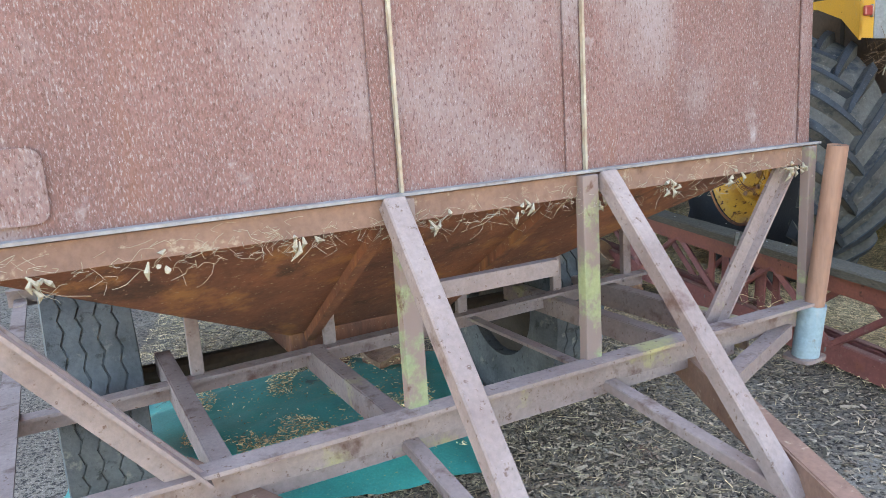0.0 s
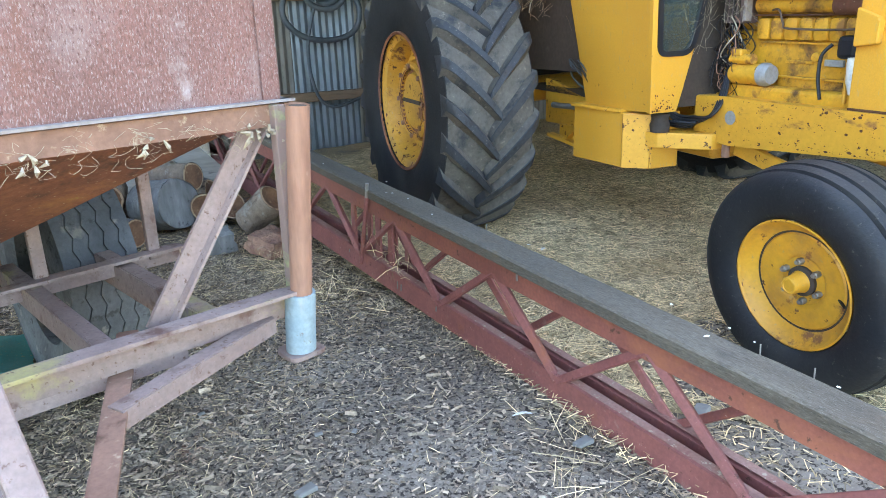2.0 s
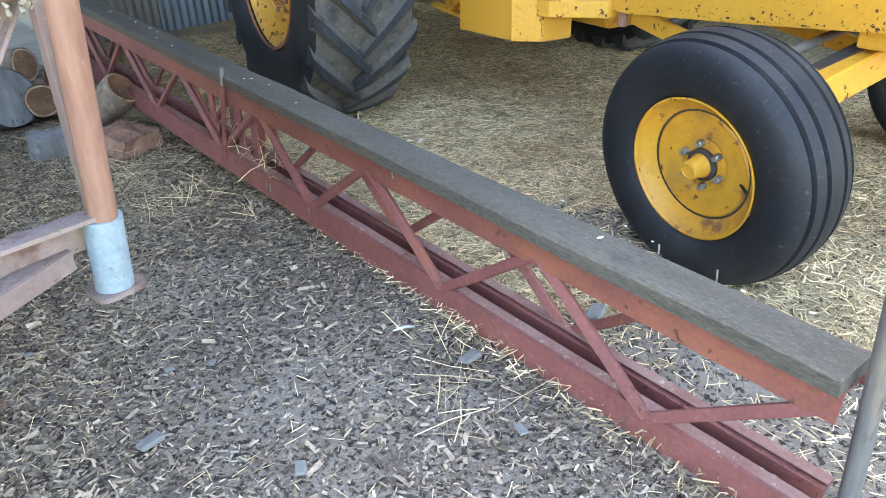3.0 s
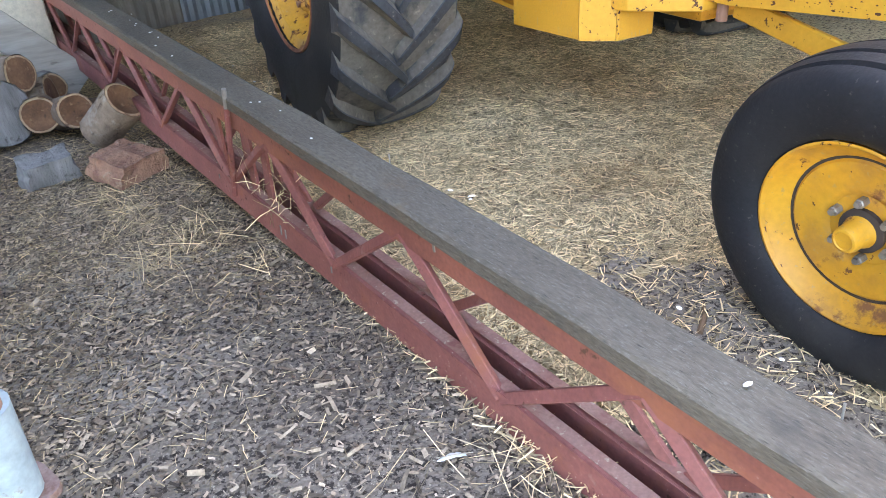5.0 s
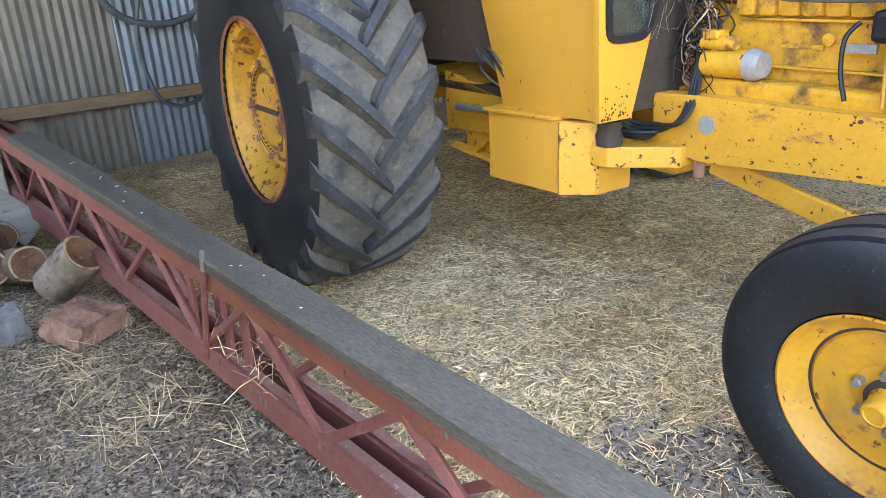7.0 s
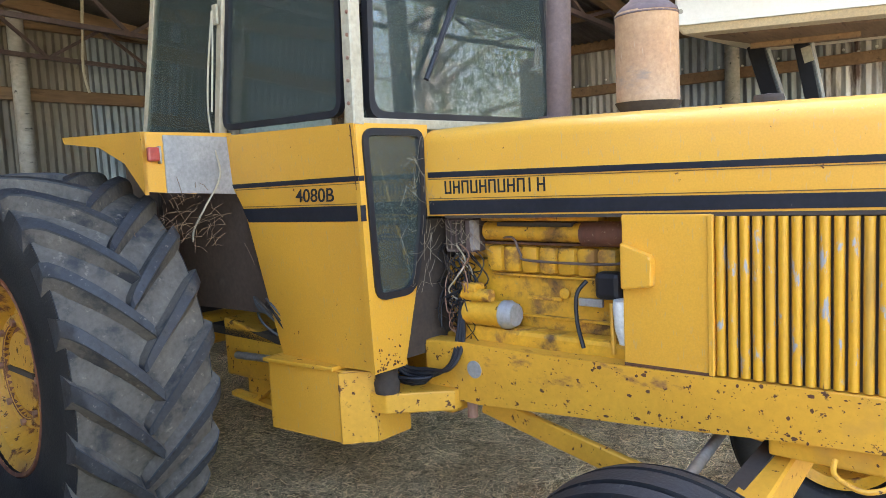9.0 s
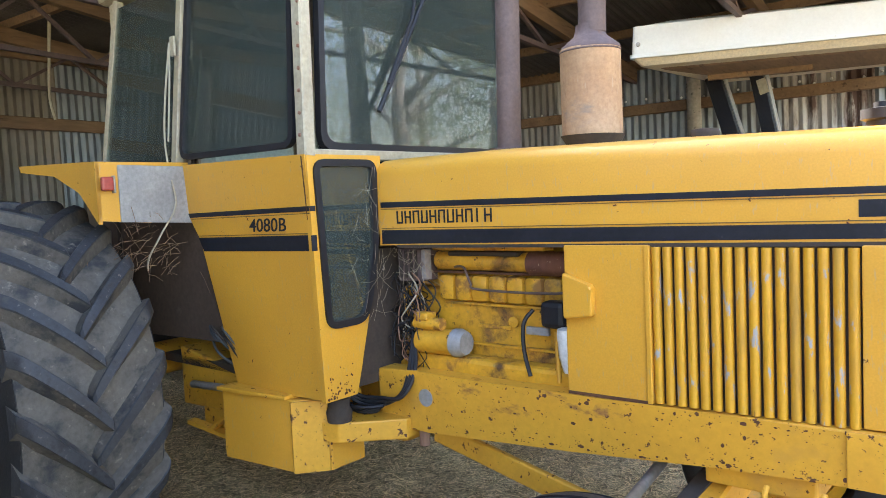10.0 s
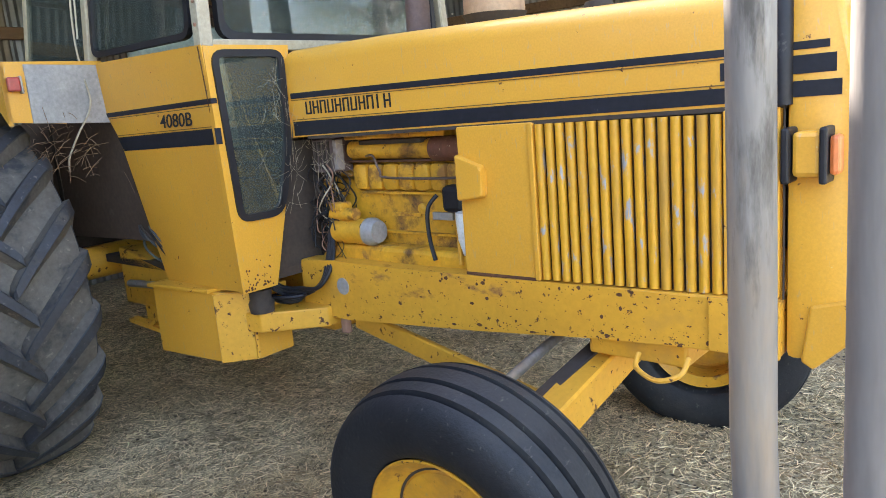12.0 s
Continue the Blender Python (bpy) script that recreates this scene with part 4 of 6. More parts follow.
def nose():
    bm = bmesh.new()
    outline = [(1.99, 0.868), (1.99, 1.836), (2.06, 1.826), (2.105, 1.80), (2.135, 1.56), (2.15, 1.0), (2.13, 0.94), (2.035, 0.868)]
    part("nose_cowl", prism(outline, -0.362, 0.362, bev=0.018), M_YELLOW, tractor, smooth=True)
    part("nose_step", prism([(2.03, 0.868), (2.05, 1.02), (2.15, 1.05), (2.17, 0.96), (2.06, 0.85)], -0.372, -0.20, bev=0.008), M_YELLOW, tractor)
    part("radiator_grille", box((2.12, -0.29, 1.02), (2.158, 0.29, 1.76), 0.01), M_DARK, tractor)
    for k in range(2):
        y = -0.18 + 0.36 * k
        part("headlight", lathe([(0.085, 0.0), (0.09, 0.02), (0.07, 0.03), (0.0, 0.034)], 24, m=pose(2.15, y, 1.62, 0, 0, -90)), M_PLASTIC, tractor)
    # black rubber band between hood and cowl
    sec = [(-0.368, 1.528), (-0.368, 1.775), (-0.35, 1.818), (-0.31, 1.842), (0, 1.852), (0.31, 1.842), (0.35, 1.818), (0.368, 1.775), (0.368, 1.528)]
    part("hood_seal", tube([(1.985, a, b) for a, b in sec], 0.021, 10), M_BLACK, tractor, "black rubber seal band", smooth=True)


nose()


def stripes():
    y = -0.3625
    def band(name, u0, u1, za0, za1, zb0, zb1, m, yy=y):
        bm = bmesh.new()
        vs = [bm.verts.new(p) for p in ((u0, yy, za0), (u1, yy, zb0), (u1, yy, zb1), (u0, yy, za1))]
        vs += [bm.verts.new((v.co.x, yy + 0.002, v.co.z)) for v in vs]
        for f in ((0, 1, 2, 3), (7, 6, 5, 4), (0, 4, 5, 1), (1, 5, 6, 2), (2, 6, 7, 3), (3, 7, 4, 0)):
            bm.faces.new([vs[i] for i in f])
        part(name, bm, m, tractor)
    band("stripe", 0.075, 1.965, 1.674, 1.697, 1.657, 1.676, M_DECAL)
    band("stripe", 0.075, 1.965, 1.522, 1.580, 1.541, 1.580, M_DECAL)
    band("pinstripe", 0.075, 1.965, 1.666, 1.669, 1.650, 1.653, M_PINLINE)
    band("pinstripe", 0.075, 1.965, 1.586, 1.589, 1.586, 1.589, M_PINLINE)
    band("stripe_block", 1.83, 1.965, 1.597, 1.643, 1.597, 1.642, M_DECAL)
    for z0, z1, e in ((1.657, 1.676, 2.085), (1.600, 1.644, 2.10), (1.545, 1.583, 2.112)):
        band("stripe", 2.003, e, z0, z1, z0, z1, M_DECAL, -0.3645)


stripes()


def maker_mark():
    """The maker's word on the hood as plain upright strokes, two for each letter."""
    for k in range(11):
        u = 0.166 + 0.0447 * k
        w = 0.011 if k == 9 else 0.034
        for x in ((u, u + w - 0.007) if w > 0.02 else (u + 0.008,)):
            part("mark_stroke", box((x, -0.3645, 1.606), (x + 0.007, -0.362, 1.658)), M_DECAL, tractor)
        if w > 0.02:
            z = (1.606, 1.629, 1.651)[k % 3]
            part("mark_stroke", box((u + 0.007, -0.3645, z), (u + w - 0.007, -0.362, z + 0.007)), M_DECAL, tractor)


maker_mark()


def rail_chips():
    """Chips down to bare rust on the side of the chassis rail, thickest along its edges."""
    rg = random.Random(21)
    bm = bmesh.new()
    for k in range(260):
        u = 0.3 + 1.66 * rg.random() ** 0.75
        lo, hi = 0.752 + (u - 0.3) * 0.072, 1.0 + max(0, u - 0.6) * 0.02
        t = rg.random()
        f = 0.07 + 0.16 * rg.random() ** 2 if t < 0.5 else 0.94 - 0.10 * rg.random() ** 2 if t < 0.75 else rg.uniform(0.08, 0.92)
        r = rg.uniform(0.0010, 0.0028) if rg.random() < 0.86 else rg.uniform(0.0035, 0.0075)
        c, n = (u, lo + (hi - lo) * f), rg.randint(5, 8)
        st = rg.uniform(0.7, 2.2)
        pts = [(c[0] + st * r * rg.uniform(0.6, 1.2) * math.cos(2 * math.pi * j / n), c[1] + r * rg.uniform(0.6, 1.2) * math.sin(2 * math.pi * j / n)) for j in range(n)]
        prism(pts, -0.3788, -0.3775, bm)
    # the foot of the cab front and the edge of the step box
    for k in range(90):
        foot = rg.random() < 0.55
        y, z = (-0.55 - 0.14 * rg.random(), 0.925 + 0.13 * rg.random() ** 2) if foot else (-0.585 - 0.105 * rg.random(), rg.uniform(0.60, 0.88))
        x = 0.0555 if foot else -0.06 - (-y - 0.585) * 0.909
        r, n = rg.uniform(0.0015, 0.0045), rg.randint(5, 7)
        pts = [(y + r * rg.uniform(0.6, 1.3) * math.cos(2 * math.pi * j / n), z + r * rg.uniform(0.8, 1.9) * math.sin(2 * math.pi * j / n)) for j in range(n)]
        prism(pts, x - 0.001, x + 0.0022, bm, axis="x")
    tagged(part("chipped_paint", bm, M_RUSTCHIP, tractor, "chips of bare rust on yellow paint"), kind="stuff")


def side_panels():
    for s in (-1, 1):
        y0, y1 = (-0.372, -0.34) if s < 0 else (0.34, 0.372)
        part("side_panel", prism([(0.948, 1.012), (1.25, 1.015), (1.25, 1.522), (0.948, 1.52)], y0, y1, bev=0.004), M_YELLOW, tractor)
        part("rear_panel", prism([(1.838, 1.03), (1.978, 1.034), (1.978, 1.524), (1.838, 1.522)], y0, y1, bev=0.004), M_YELLOW, tractor)
        part("panel_edge", beam((0.95, s * 0.3725, 1.0115), (1.25, s * 0.3725, 1.0145), 0.004, 0.010), M_RUSTCHIP, tractor, "rusty lower edge")
        part("panel_bump", prism(rounded([(0.955, 1.27), (1.065, 1.285), (1.065, 1.385), (0.955, 1.43)], 0.012, 3), s * 0.372, s * 0.405, bev=0.008), M_YELLOW, tractor)
        part("grille_back", box((1.25, min(s * 0.30, s * 0.345), 1.012), (1.838, max(s * 0.30, s * 0.345), 1.52)), M_DARK, tractor)
        n = 16
        for k in range(n):
            u = 1.272 + (1.818 - 1.272) * k / (n - 1)
            part("grille_bar", tube([(u, s * 0.36, 1.016 + 0.012 * k / n), (u, s * 0.36, 1.515)], 0.0146, 10), M_GRILLE, tractor, smooth=True)
        part("grille_edge", box((1.238, min(s * 0.34, s * 0.379), 1.012), (1.256, max(s * 0.34, s * 0.379), 1.52), 0.003), M_YELLOW, tractor)
        rail = [(0.02, 0.77), (0.06, 0.745), (0.30, 0.752), (0.95, 0.80), (1.5, 0.85), (1.985, 0.868), (1.985, 1.03), (1.40, 1.012), (0.6, 0.998), (0.24, 1.0), (0.02, 0.99)]
        if s < 0:
            rail_chips()
        part("frame_rail", prism(rail, s * 0.27, s * 0.378, bev=0.012), M_YELLOWRUST, tractor, "chipped yellow chassis rail")
    part("rail_plate", prism([(1.80, 0.866), (1.985, 0.868), (1.985, 1.026), (1.80, 1.02)], -0.388, -0.374, bev=0.003), M_YELLOWRUST, tractor)
    part("rail_disc", lathe([(0.036, 0), (0.036, -0.004), (0.0, -0.005)], 28, m=Matrix.Translation((0.29, -0.3765, 0.896))), M_BAREMETAL, tractor, "round grey plate")
    # thin dark strip for the seam between rear panel and nose cowl
    part("maker_badge", box((1.985, -0.3655, 1.03), (1.989, -0.362, 1.52)), M_DARK, tractor)


side_panels()


def corner_lamp():
    lamp = part("corner_lamp", box((2.02, -0.43, 1.355), (2.085, -0.362, 1.465), 0.012), M_YELLOW, tractor)
    part("bracket", box((1.998, -0.44, 1.34), (2.018, -0.362, 1.475), 0.006), M_BLACK, lamp)
    part("bezel", box((2.082, -0.44, 1.34), (2.10, -0.362, 1.475), 0.006), M_BLACK, lamp)
    part("lens", box((2.10, -0.425, 1.36), (2.122, -0.37, 1.455), 0.01), M_ORANGE, lamp, "amber lens")


corner_lamp()


def hood_top():
    ex = part("exhaust_pipe", tube([(0.472, 0.02, 1.87), (0.50, 0.02, 2.85)], 0.05, 20), M_EXHAUST, tractor, "tall purple-brown exhaust stack", smooth=True)
    part("exhaust_collar", tube([(0.471, 0.02, 1.875), (0.472, 0.02, 1.90)], 0.085, 20), M_EXHAUST, ex)
    up = Matrix.Diagonal((1, 1, -1, 1))
    air = part("muffler", lathe([(0.0, 1.905), (0.112, 1.905), (0.115, 1.93), (0.1135, 1.935), (0.1135, 2.225), (0.115, 2.23), (0.112, 2.24), (0.0, 2.245)], 32, m=pose(0.872, 0.0, 0, 90, 0, 0) @ up), M_MUFFLER, tractor, "heat-stained tan muffler can", smooth=True)
    part("top_cone", lathe([(0.113, 2.236), (0.108, 2.25), (0.062, 2.288), (0.055, 2.31), (0.054, 2.33)], 28, m=pose(0.875, 0.0, 0, 90, 0, 0) @ up), M_EXHAUST, air, "purple-brown cone", smooth=True)
    part("seam", lathe([(0.1145, 2.226), (0.1165, 2.229), (0.1145, 2.233)], 28, m=pose(0.872, 0.0, 0, 90, 0, 0) @ up, cap=False), M_EXHAUST, air)
    part("stub_pipe", tube([(0.885, 0, 2.30), (0.893, 0, 2.8)], 0.052, 16), M_EXHAUST, air, smooth=True)
    part("bottom_ring", tube([(0.872, 0, 1.865), (0.873, 0, 1.915)], [0.09, 0.121], 24), M_DARK, air, smooth=True)
    part("fuel_cap", lathe([(0.045, 1.86), (0.05, 1.88), (0.045, 1.895), (0.0, 1.90)], 20, m=pose(1.30, 0.0, 0, 90, 0, 0) @ Matrix.Diagonal((1, 1, -1, 1))), M_DARK, tractor, smooth=True)
    part("radiator_cap", lathe([(0.05, 1.84), (0.05, 1.87), (0.065, 1.875), (0.065, 1.905), (0.03, 1.91), (0.03, 1.925), (0.0, 1.93)], 20, m=pose(1.83, 0.02, 0, 90, 0, 0) @ Matrix.Diagonal((1, 1, -1, 1))), M_BLACK, tractor, smooth=True)


hood_top()


def engine():
    e = part("engine_block", box((0.0, -0.20, 0.95), (1.0, 0.20, 1.32), 0.015), M_ENGINE, tractor, "oily yellow engine block")
    part("cylinder_head", box((0.12, -0.185, 1.325), (0.98, 0.185, 1.45), 0.015), M_ENGINE, e)
    part("rocker_cover", box((0.2, -0.14, 1.455), (0.95, 0.14, 1.53), 0.02), M_ENGINE, e)
    part("sump", prism([(0.15, 0.9), (1.0, 0.9), (1.0, 1.06), (0.15, 1.06)], -0.30, -0.2, bev=0.02), M_ENGINE, e)
    for k in range(7):
        u = 0.30 + 0.085 * k
        part("manifold_lobe", box((u - 0.0425, -0.236, 1.275), (u + 0.0425, -0.18, 1.388), 0.024), M_ENGINE, e, smooth=True)
    part("manifold", tube([(0.26, -0.215, 1.445), (0.72, -0.215, 1.44)], 0.038, 12), M_ENGINE, e, smooth=True)
    part("manifold_end", tube([(0.72, -0.225, 1.44), (0.92, -0.225, 1.44)], 0.046, 16), M_FUNNEL, e, "rust-brown cylinder", smooth=True)
    part("fuel_pipe", tube(smooth_line([(0.36, -0.24, 1.42), (0.43, -0.27, 1.42), (0.46, -0.27, 1.36), (0.50, -0.27, 1.335), (0.85, -0.27, 1.335), (0.90, -0.25, 1.36)]), 0.005, 8), M_EXHAUST, e, smooth=True)
    part("cast_ridge", box((0.30, -0.222, 1.262), (0.90, -0.19, 1.272), 0.003), M_ENGINE, e)
    part("cast_ridge", box((0.30, -0.222, 1.10), (0.92, -0.19, 1.11), 0.003), M_ENGINE, e)
    part("gasket_line", box((0.24, -0.232, 1.392), (0.96, -0.19, 1.401), 0.003), M_RUSTCHIP, e, "oily brown gasket line")
    # solid dark bar drawn in as the shadow line below the rocker cover
    part("cover_slot", box((0.34, -0.257, 1.466), (0.68, -0.2, 1.484), 0.004), M_DARK, e)
    part("cover_rail", box((0.26, -0.262, 1.488), (0.80, -0.19, 1.512), 0.006), M_ENGINE, e)
    part("casting_boss", lathe([(0.022, 0.0), (0.022, 0.012), (0.014, 0.016), (0.0, 0.016)], 14, m=pose(0.62, -0.205, 1.205, 0, 0, 180)), M_ENGINE, e, smooth=True)
    part("casting_mark", box((0.44, -0.206, 1.17), (0.60, -0.198, 1.185), 0.002), M_ENGINE, e)
    alt = part("alternator", tube([(0.20, -0.285, 1.11), (0.385, -0.285, 1.115)], 0.052, 20), M_ENGINE, tractor, "dusty alternator", smooth=True)
    part("end_cap", tube([(0.385, -0.285, 1.115), (0.41, -0.285, 1.116), (0.44, -0.285, 1.117)], [0.058, 0.058, 0.045], 20), M_BAREMETAL, alt, "grey end cap", smooth=True)
    flt = part("fuel_filter", box((0.80, -0.31, 1.21), (0.90, -0.24, 1.31), 0.02), M_BLACK, tractor)
    part("bowl", lathe([(0.0, 1.06), (0.03, 1.065), (0.045, 1.12), (0.05, 1.2), (0.048, 1.22), (0.0, 1.225)], 20, m=pose(0.935, -0.318, 0, 90, 0, 0) @ Matrix.Diagonal((1, 1, -1, 1))), M_PLASTIC, flt, "white plastic filter bowl", smooth=True)
    part("bracket", box((0.70, -0.25, 1.17), (0.80, -0.235, 1.20), 0.003), M_BAREMETAL, flt)
    part("hose", tube(smooth_line([(0.75, -0.27, 1.27), (0.725, -0.30, 1.22), (0.73, -0.31, 1.12), (0.76, -0.32, 1.03)]), 0.008, 8), M_BLACK, tractor, smooth=True)
    part("valve_stem", tube([(0.865, -0.3, 1.2), (0.875, -0.31, 1.02)], 0.009, 8), M_YELLOWRUST, tractor, smooth=True)
    part("fuse_box", box((0.10, -0.30, 1.36), (0.235, -0.2, 1.50), 0.006), M_EXHAUST, tractor, "brown rusty louvred box")
    for k in range(4):
        part("louvre", box((0.115 + 0.028 * k, -0.306, 1.375), (0.127 + 0.028 * k, -0.298, 1.49)), M_DARK, tractor)
    part("relay", box((0.20, -0.33, 1.20), (0.27, -0.26, 1.235), 0.01), M_ENGINE, tractor)
    part("solenoid", tube([(0.19, -0.30, 1.185), (0.33, -0.30, 1.188)], 0.026, 14), M_ENGINE, tractor, smooth=True)
    part("fuse_box_door", box((0.24, -0.31, 1.37), (0.262, -0.27, 1.495), 0.004), M_LEDGE, tractor)
    rng = random.Random(3)
    for k in range(44):
        a = Vector((0.10 + rng.uniform(-0.02, 0.1), -0.27 + rng.uniform(-0.04, 0.03), 1.30 + rng.uniform(-0.1, 0.15)))
        pts = [a] + [a + Vector((rng.uniform(-0.06, 0.10), rng.uniform(-0.05, 0.05), -0.07 * j + rng.uniform(-0.04, 0.04))) for j in range(1, 5)]
        part("wire", tube(smooth_line(pts, 5), rng.uniform(0.002, 0.0036), 6), rng.choice([M_BLACK, M_DARK, M_CORD, M_BLACK, M_BLACK, M_COPPER, M_BLACK, M_DARK]), tractor, smooth=True)
    for k in range(3):
        d = 0.016 * k
        part("battery_cable", tube(smooth_line([(0.17, -0.30, 1.15), (0.19 + d, -0.36, 1.0), (0.175 + d, -0.40 - d, 0.90), (0.09, -0.44, 0.85 + d), (0.0, -0.46, 0.85 + d), (-0.04, -0.5, 0.89 + d)]), 0.009, 8), M_BLACK, tractor, smooth=True)
    for k in range(3):
        r = 0.045 + 0.012 * k
        part("cable_coil", tube([(0.02 + 1.5 * r * math.cos(a / 12 * 2 * math.pi), -0.46 + r * math.sin(a / 12 * 2 * math.pi), 0.83 + 0.014 * k) for a in range(13)], 0.007, 6), M_BLACK, tractor, smooth=True)


engine()


def loft(name, a, b, m, parent, label=""):
    """A solid between two outlines of the same count."""
    bm = bmesh.new()
    A, B = [bm.verts.new(p) for p in a], [bm.verts.new(p) for p in b]
    n = len(a)
    bm.faces.new(A)
    bm.faces.new(B[::-1])
    for k in range(n):
        bm.faces.new((A[k], A[(k + 1) % n], B[(k + 1) % n], B[k]))
    return part(name, bm, m, parent, label)


def cab():
    for s in (-1, 1):
        # side panel: leans in towards its foot
        top, low = s * 0.735, s * 0.672
        def yy(z, d=0.0):
            return low + (top - low) * (z - 0.89) / 1.02 - s * d
        outline = [(-0.575, 0.893), (0.03, 0.915), (0.052, 1.895), (-0.855, 1.912), (-0.838, 1.72), (-0.735, 1.56)]
        loft("cab_side", [(u, yy(z), z) for u, z in outline], [(u, yy(z, 0.035), z) for u, z in outline], M_YELLOW, tractor)
        for z0, z1 in ((1.668, 1.688), (1.513, 1.575)):
            zz = [(-0.80 + (1.67 - z0) * 0.55, z0), (0.05, z0 + 0.008), (0.05, z1 + 0.008), (-0.80 + (1.67 - z1) * 0.55, z1)]
            loft("stripe", [(u, yy(z, -0.003), z) for u, z in zz], [(u, yy(z), z) for u, z in zz], M_DECAL, tractor)
        for z0 in (1.66, 1.582):
            zz = [(-0.79 + (1.67 - z0) * 0.55, z0), (0.05, z0 + 0.006), (0.05, z0 + 0.009), (-0.79 + (1.67 - z0) * 0.55, z0 + 0.003)]
            loft("pinstripe", [(u, yy(z, -0.003), z) for u, z in zz], [(u, yy(z), z) for u, z in zz], M_PINLINE, tractor)
        # front quarter with a narrow window
        outer = [(0.70, 0.915), (0.735, 1.895), (0.30, 1.895), (0.37, 1.50), (0.43, 1.27), (0.53, 0.915)]
        win = rounded([(0.665, 1.215), (0.69, 1.865), (0.375, 1.865), (0.385, 1.52), (0.44, 1.28), (0.475, 1.215)], 0.045)
        hole = shrink(win, 0.0)
        n = len(win)
        big = []
        for p in win:      # match each window point with a point of the panel's outline
            c = Vector((0.545, 1.55))
            d = (Vector(p) - c)
            best = None
            for i in range(len(outer)):
                a, b = Vector(outer[i]), Vector(outer[(i + 1) % len(outer)])
                e = b - a
                den = d.x * e.y - d.y * e.x
                if abs(den) < 1e-9:
                    continue
                t = ((a.x - c.x) * e.y - (a.y - c.y) * e.x) / den
                w = ((a.x - c.x) * d.y - (a.y - c.y) * d.x) / den
                if t > 0 and -1e-6 <= w <= 1 + 1e-6:
                    best = c + d * t
            big.append(tuple(best))
        big = [(s * a, b) for a, b in big]
        win = [(s * a, b) for a, b in win]
        part("cab_front", ring_frame(big, win, 0.03, 0.056, "x"), M_YELLOW, tractor)
        for z0, z1 in ((1.676, 1.696), (1.521, 1.583)):
            part("stripe", prism([(s * 0.700, z0), (s * 0.7265, z0), (s * 0.7275, z1), (s * 0.700, z1)], 0.0565, 0.0585, axis="x"), M_DECAL, tractor)
        part("corner_seam", beam((0.034, s * 0.6745, 0.92), (0.034, s * 0.7355, 1.89), 0.004, 0.003), M_RUSTCHIP, tractor, "rusty folded seam")
        corner = [(s * 0.70, 0.915), (s * 0.53, 0.915), (s * 0.49, 1.05), (s * 0.705, 1.05)]
        part("cab_front_foot", prism(corner, 0.03, 0.055, axis="x"), M_YELLOW, tractor)
        part("window_seal", ring_frame(shrink(win, -0.012), shrink(win, 0.016), 0.048, 0.066, "x"), M_BLACK, tractor, "black rubber window seal")
        pane = part("window_pane", prism(shrink(win, 0.01), 0.05, 0.054, axis="x"), M_GLASS, tractor, "dusty cobwebbed glass")
        pane.visible_shadow = False
        # pillars
        part("front_pillar", beam((0.03, s * 0.705, 1.885), (0.00, s * 0.66, 2.80), 0.055, 0.055, side=(1, 0, 0), bev=0.006), M_CREAM, tractor)
        for k in range(9):
            z = 1.97 + 0.085 * k
            y = s * (0.705 - 0.045 * (z - 1.885) / 0.915 + 0.029)
            part("rivet", lathe([(0.008, 0), (0.007, 0.004), (0.0, 0.006)], 8, m=Matrix.Translation((0.03, y, z)) @ Matrix.Diagonal((1, s, 1, 1))), M_COPPER, tractor)
        part("middle_pillar", beam((-0.875, s * 0.725, 1.90), (-0.80, s * 0.67, 2.80), 0.045, 0.04, side=(1, 0, 0), bev=0.004), M_CREAM, tractor)
        part("rear_pillar", beam((-1.62, s * 0.70, 1.93), (-1.46, s * 0.65, 2.80), 0.045, 0.04, side=(1, 0, 0), bev=0.004), M_CREAM, tractor)
        def ys(z):
            return s * (0.722 - 0.06 * (z - 1.9) / 0.9)
        door = rounded([(-0.845, 1.935), (-0.015, 1.925), (-0.03, 2.74), (-0.78, 2.76)], 0.07)
        bmd = ring_frame(door, shrink(door, 0.026), 0.012, -0.014)
        for v in bmd.verts:
            v.co.y = ys(v.co.z) - s * v.co.y * -1
        part("door_window_seal", bmd, M_BLACK, tractor, "black rubber window seal")
        for name, o in (("door_glass", shrink(door, 0.02)), ("quarter_glass", [(-1.63, 1.94), (-0.90, 1.925), (-0.83, 2.76), (-1.48, 2.76)])):
            g = loft(name, [(u, ys(z), z) for u, z in o], [(u, ys(z) - s * 0.005, z) for u, z in o], M_GLASS, tractor, "dusty greenish cab glass")
            g.visible_shadow = False
        part("sill", beam((-1.63, s * 0.722, 1.922), (-0.87, s * 0.728, 1.905), 0.03, 0.025), M_BLACK, tractor)
        # guard over the rear wheel
        part("fender_top", prism([(-0.82, 1.905), (-1.62, 1.945), (-1.62, 1.957), (-0.82, 1.925)], s * 0.70, s * 1.13, bev=0.003), M_YELLOW, tractor)
        part("fender_lip", prism([(-0.815, 1.66), (-0.815, 1.925), (-1.62, 1.957), (-1.60, 1.925), (-1.22, 1.885), (-0.98, 1.80)], s * 1.118, s * 1.135), M_YELLOW, tractor)
        part("fender_front", prism([(s * 0.90, 1.655), (s * 1.135, 1.675), (s * 1.135, 1.92), (s * 0.90, 1.91)], -0.83, -0.815, axis="x"), M_YELLOW, tractor)
        part("repair_plate", prism([(s * 0.70, 1.645), (s * 1.04, 1.665), (s * 1.04, 1.912), (s * 0.70, 1.905)], -0.834, -0.808, axis="x", bev=0.002), M_BAREMETAL, tractor, "scuffed bare metal repair plate")
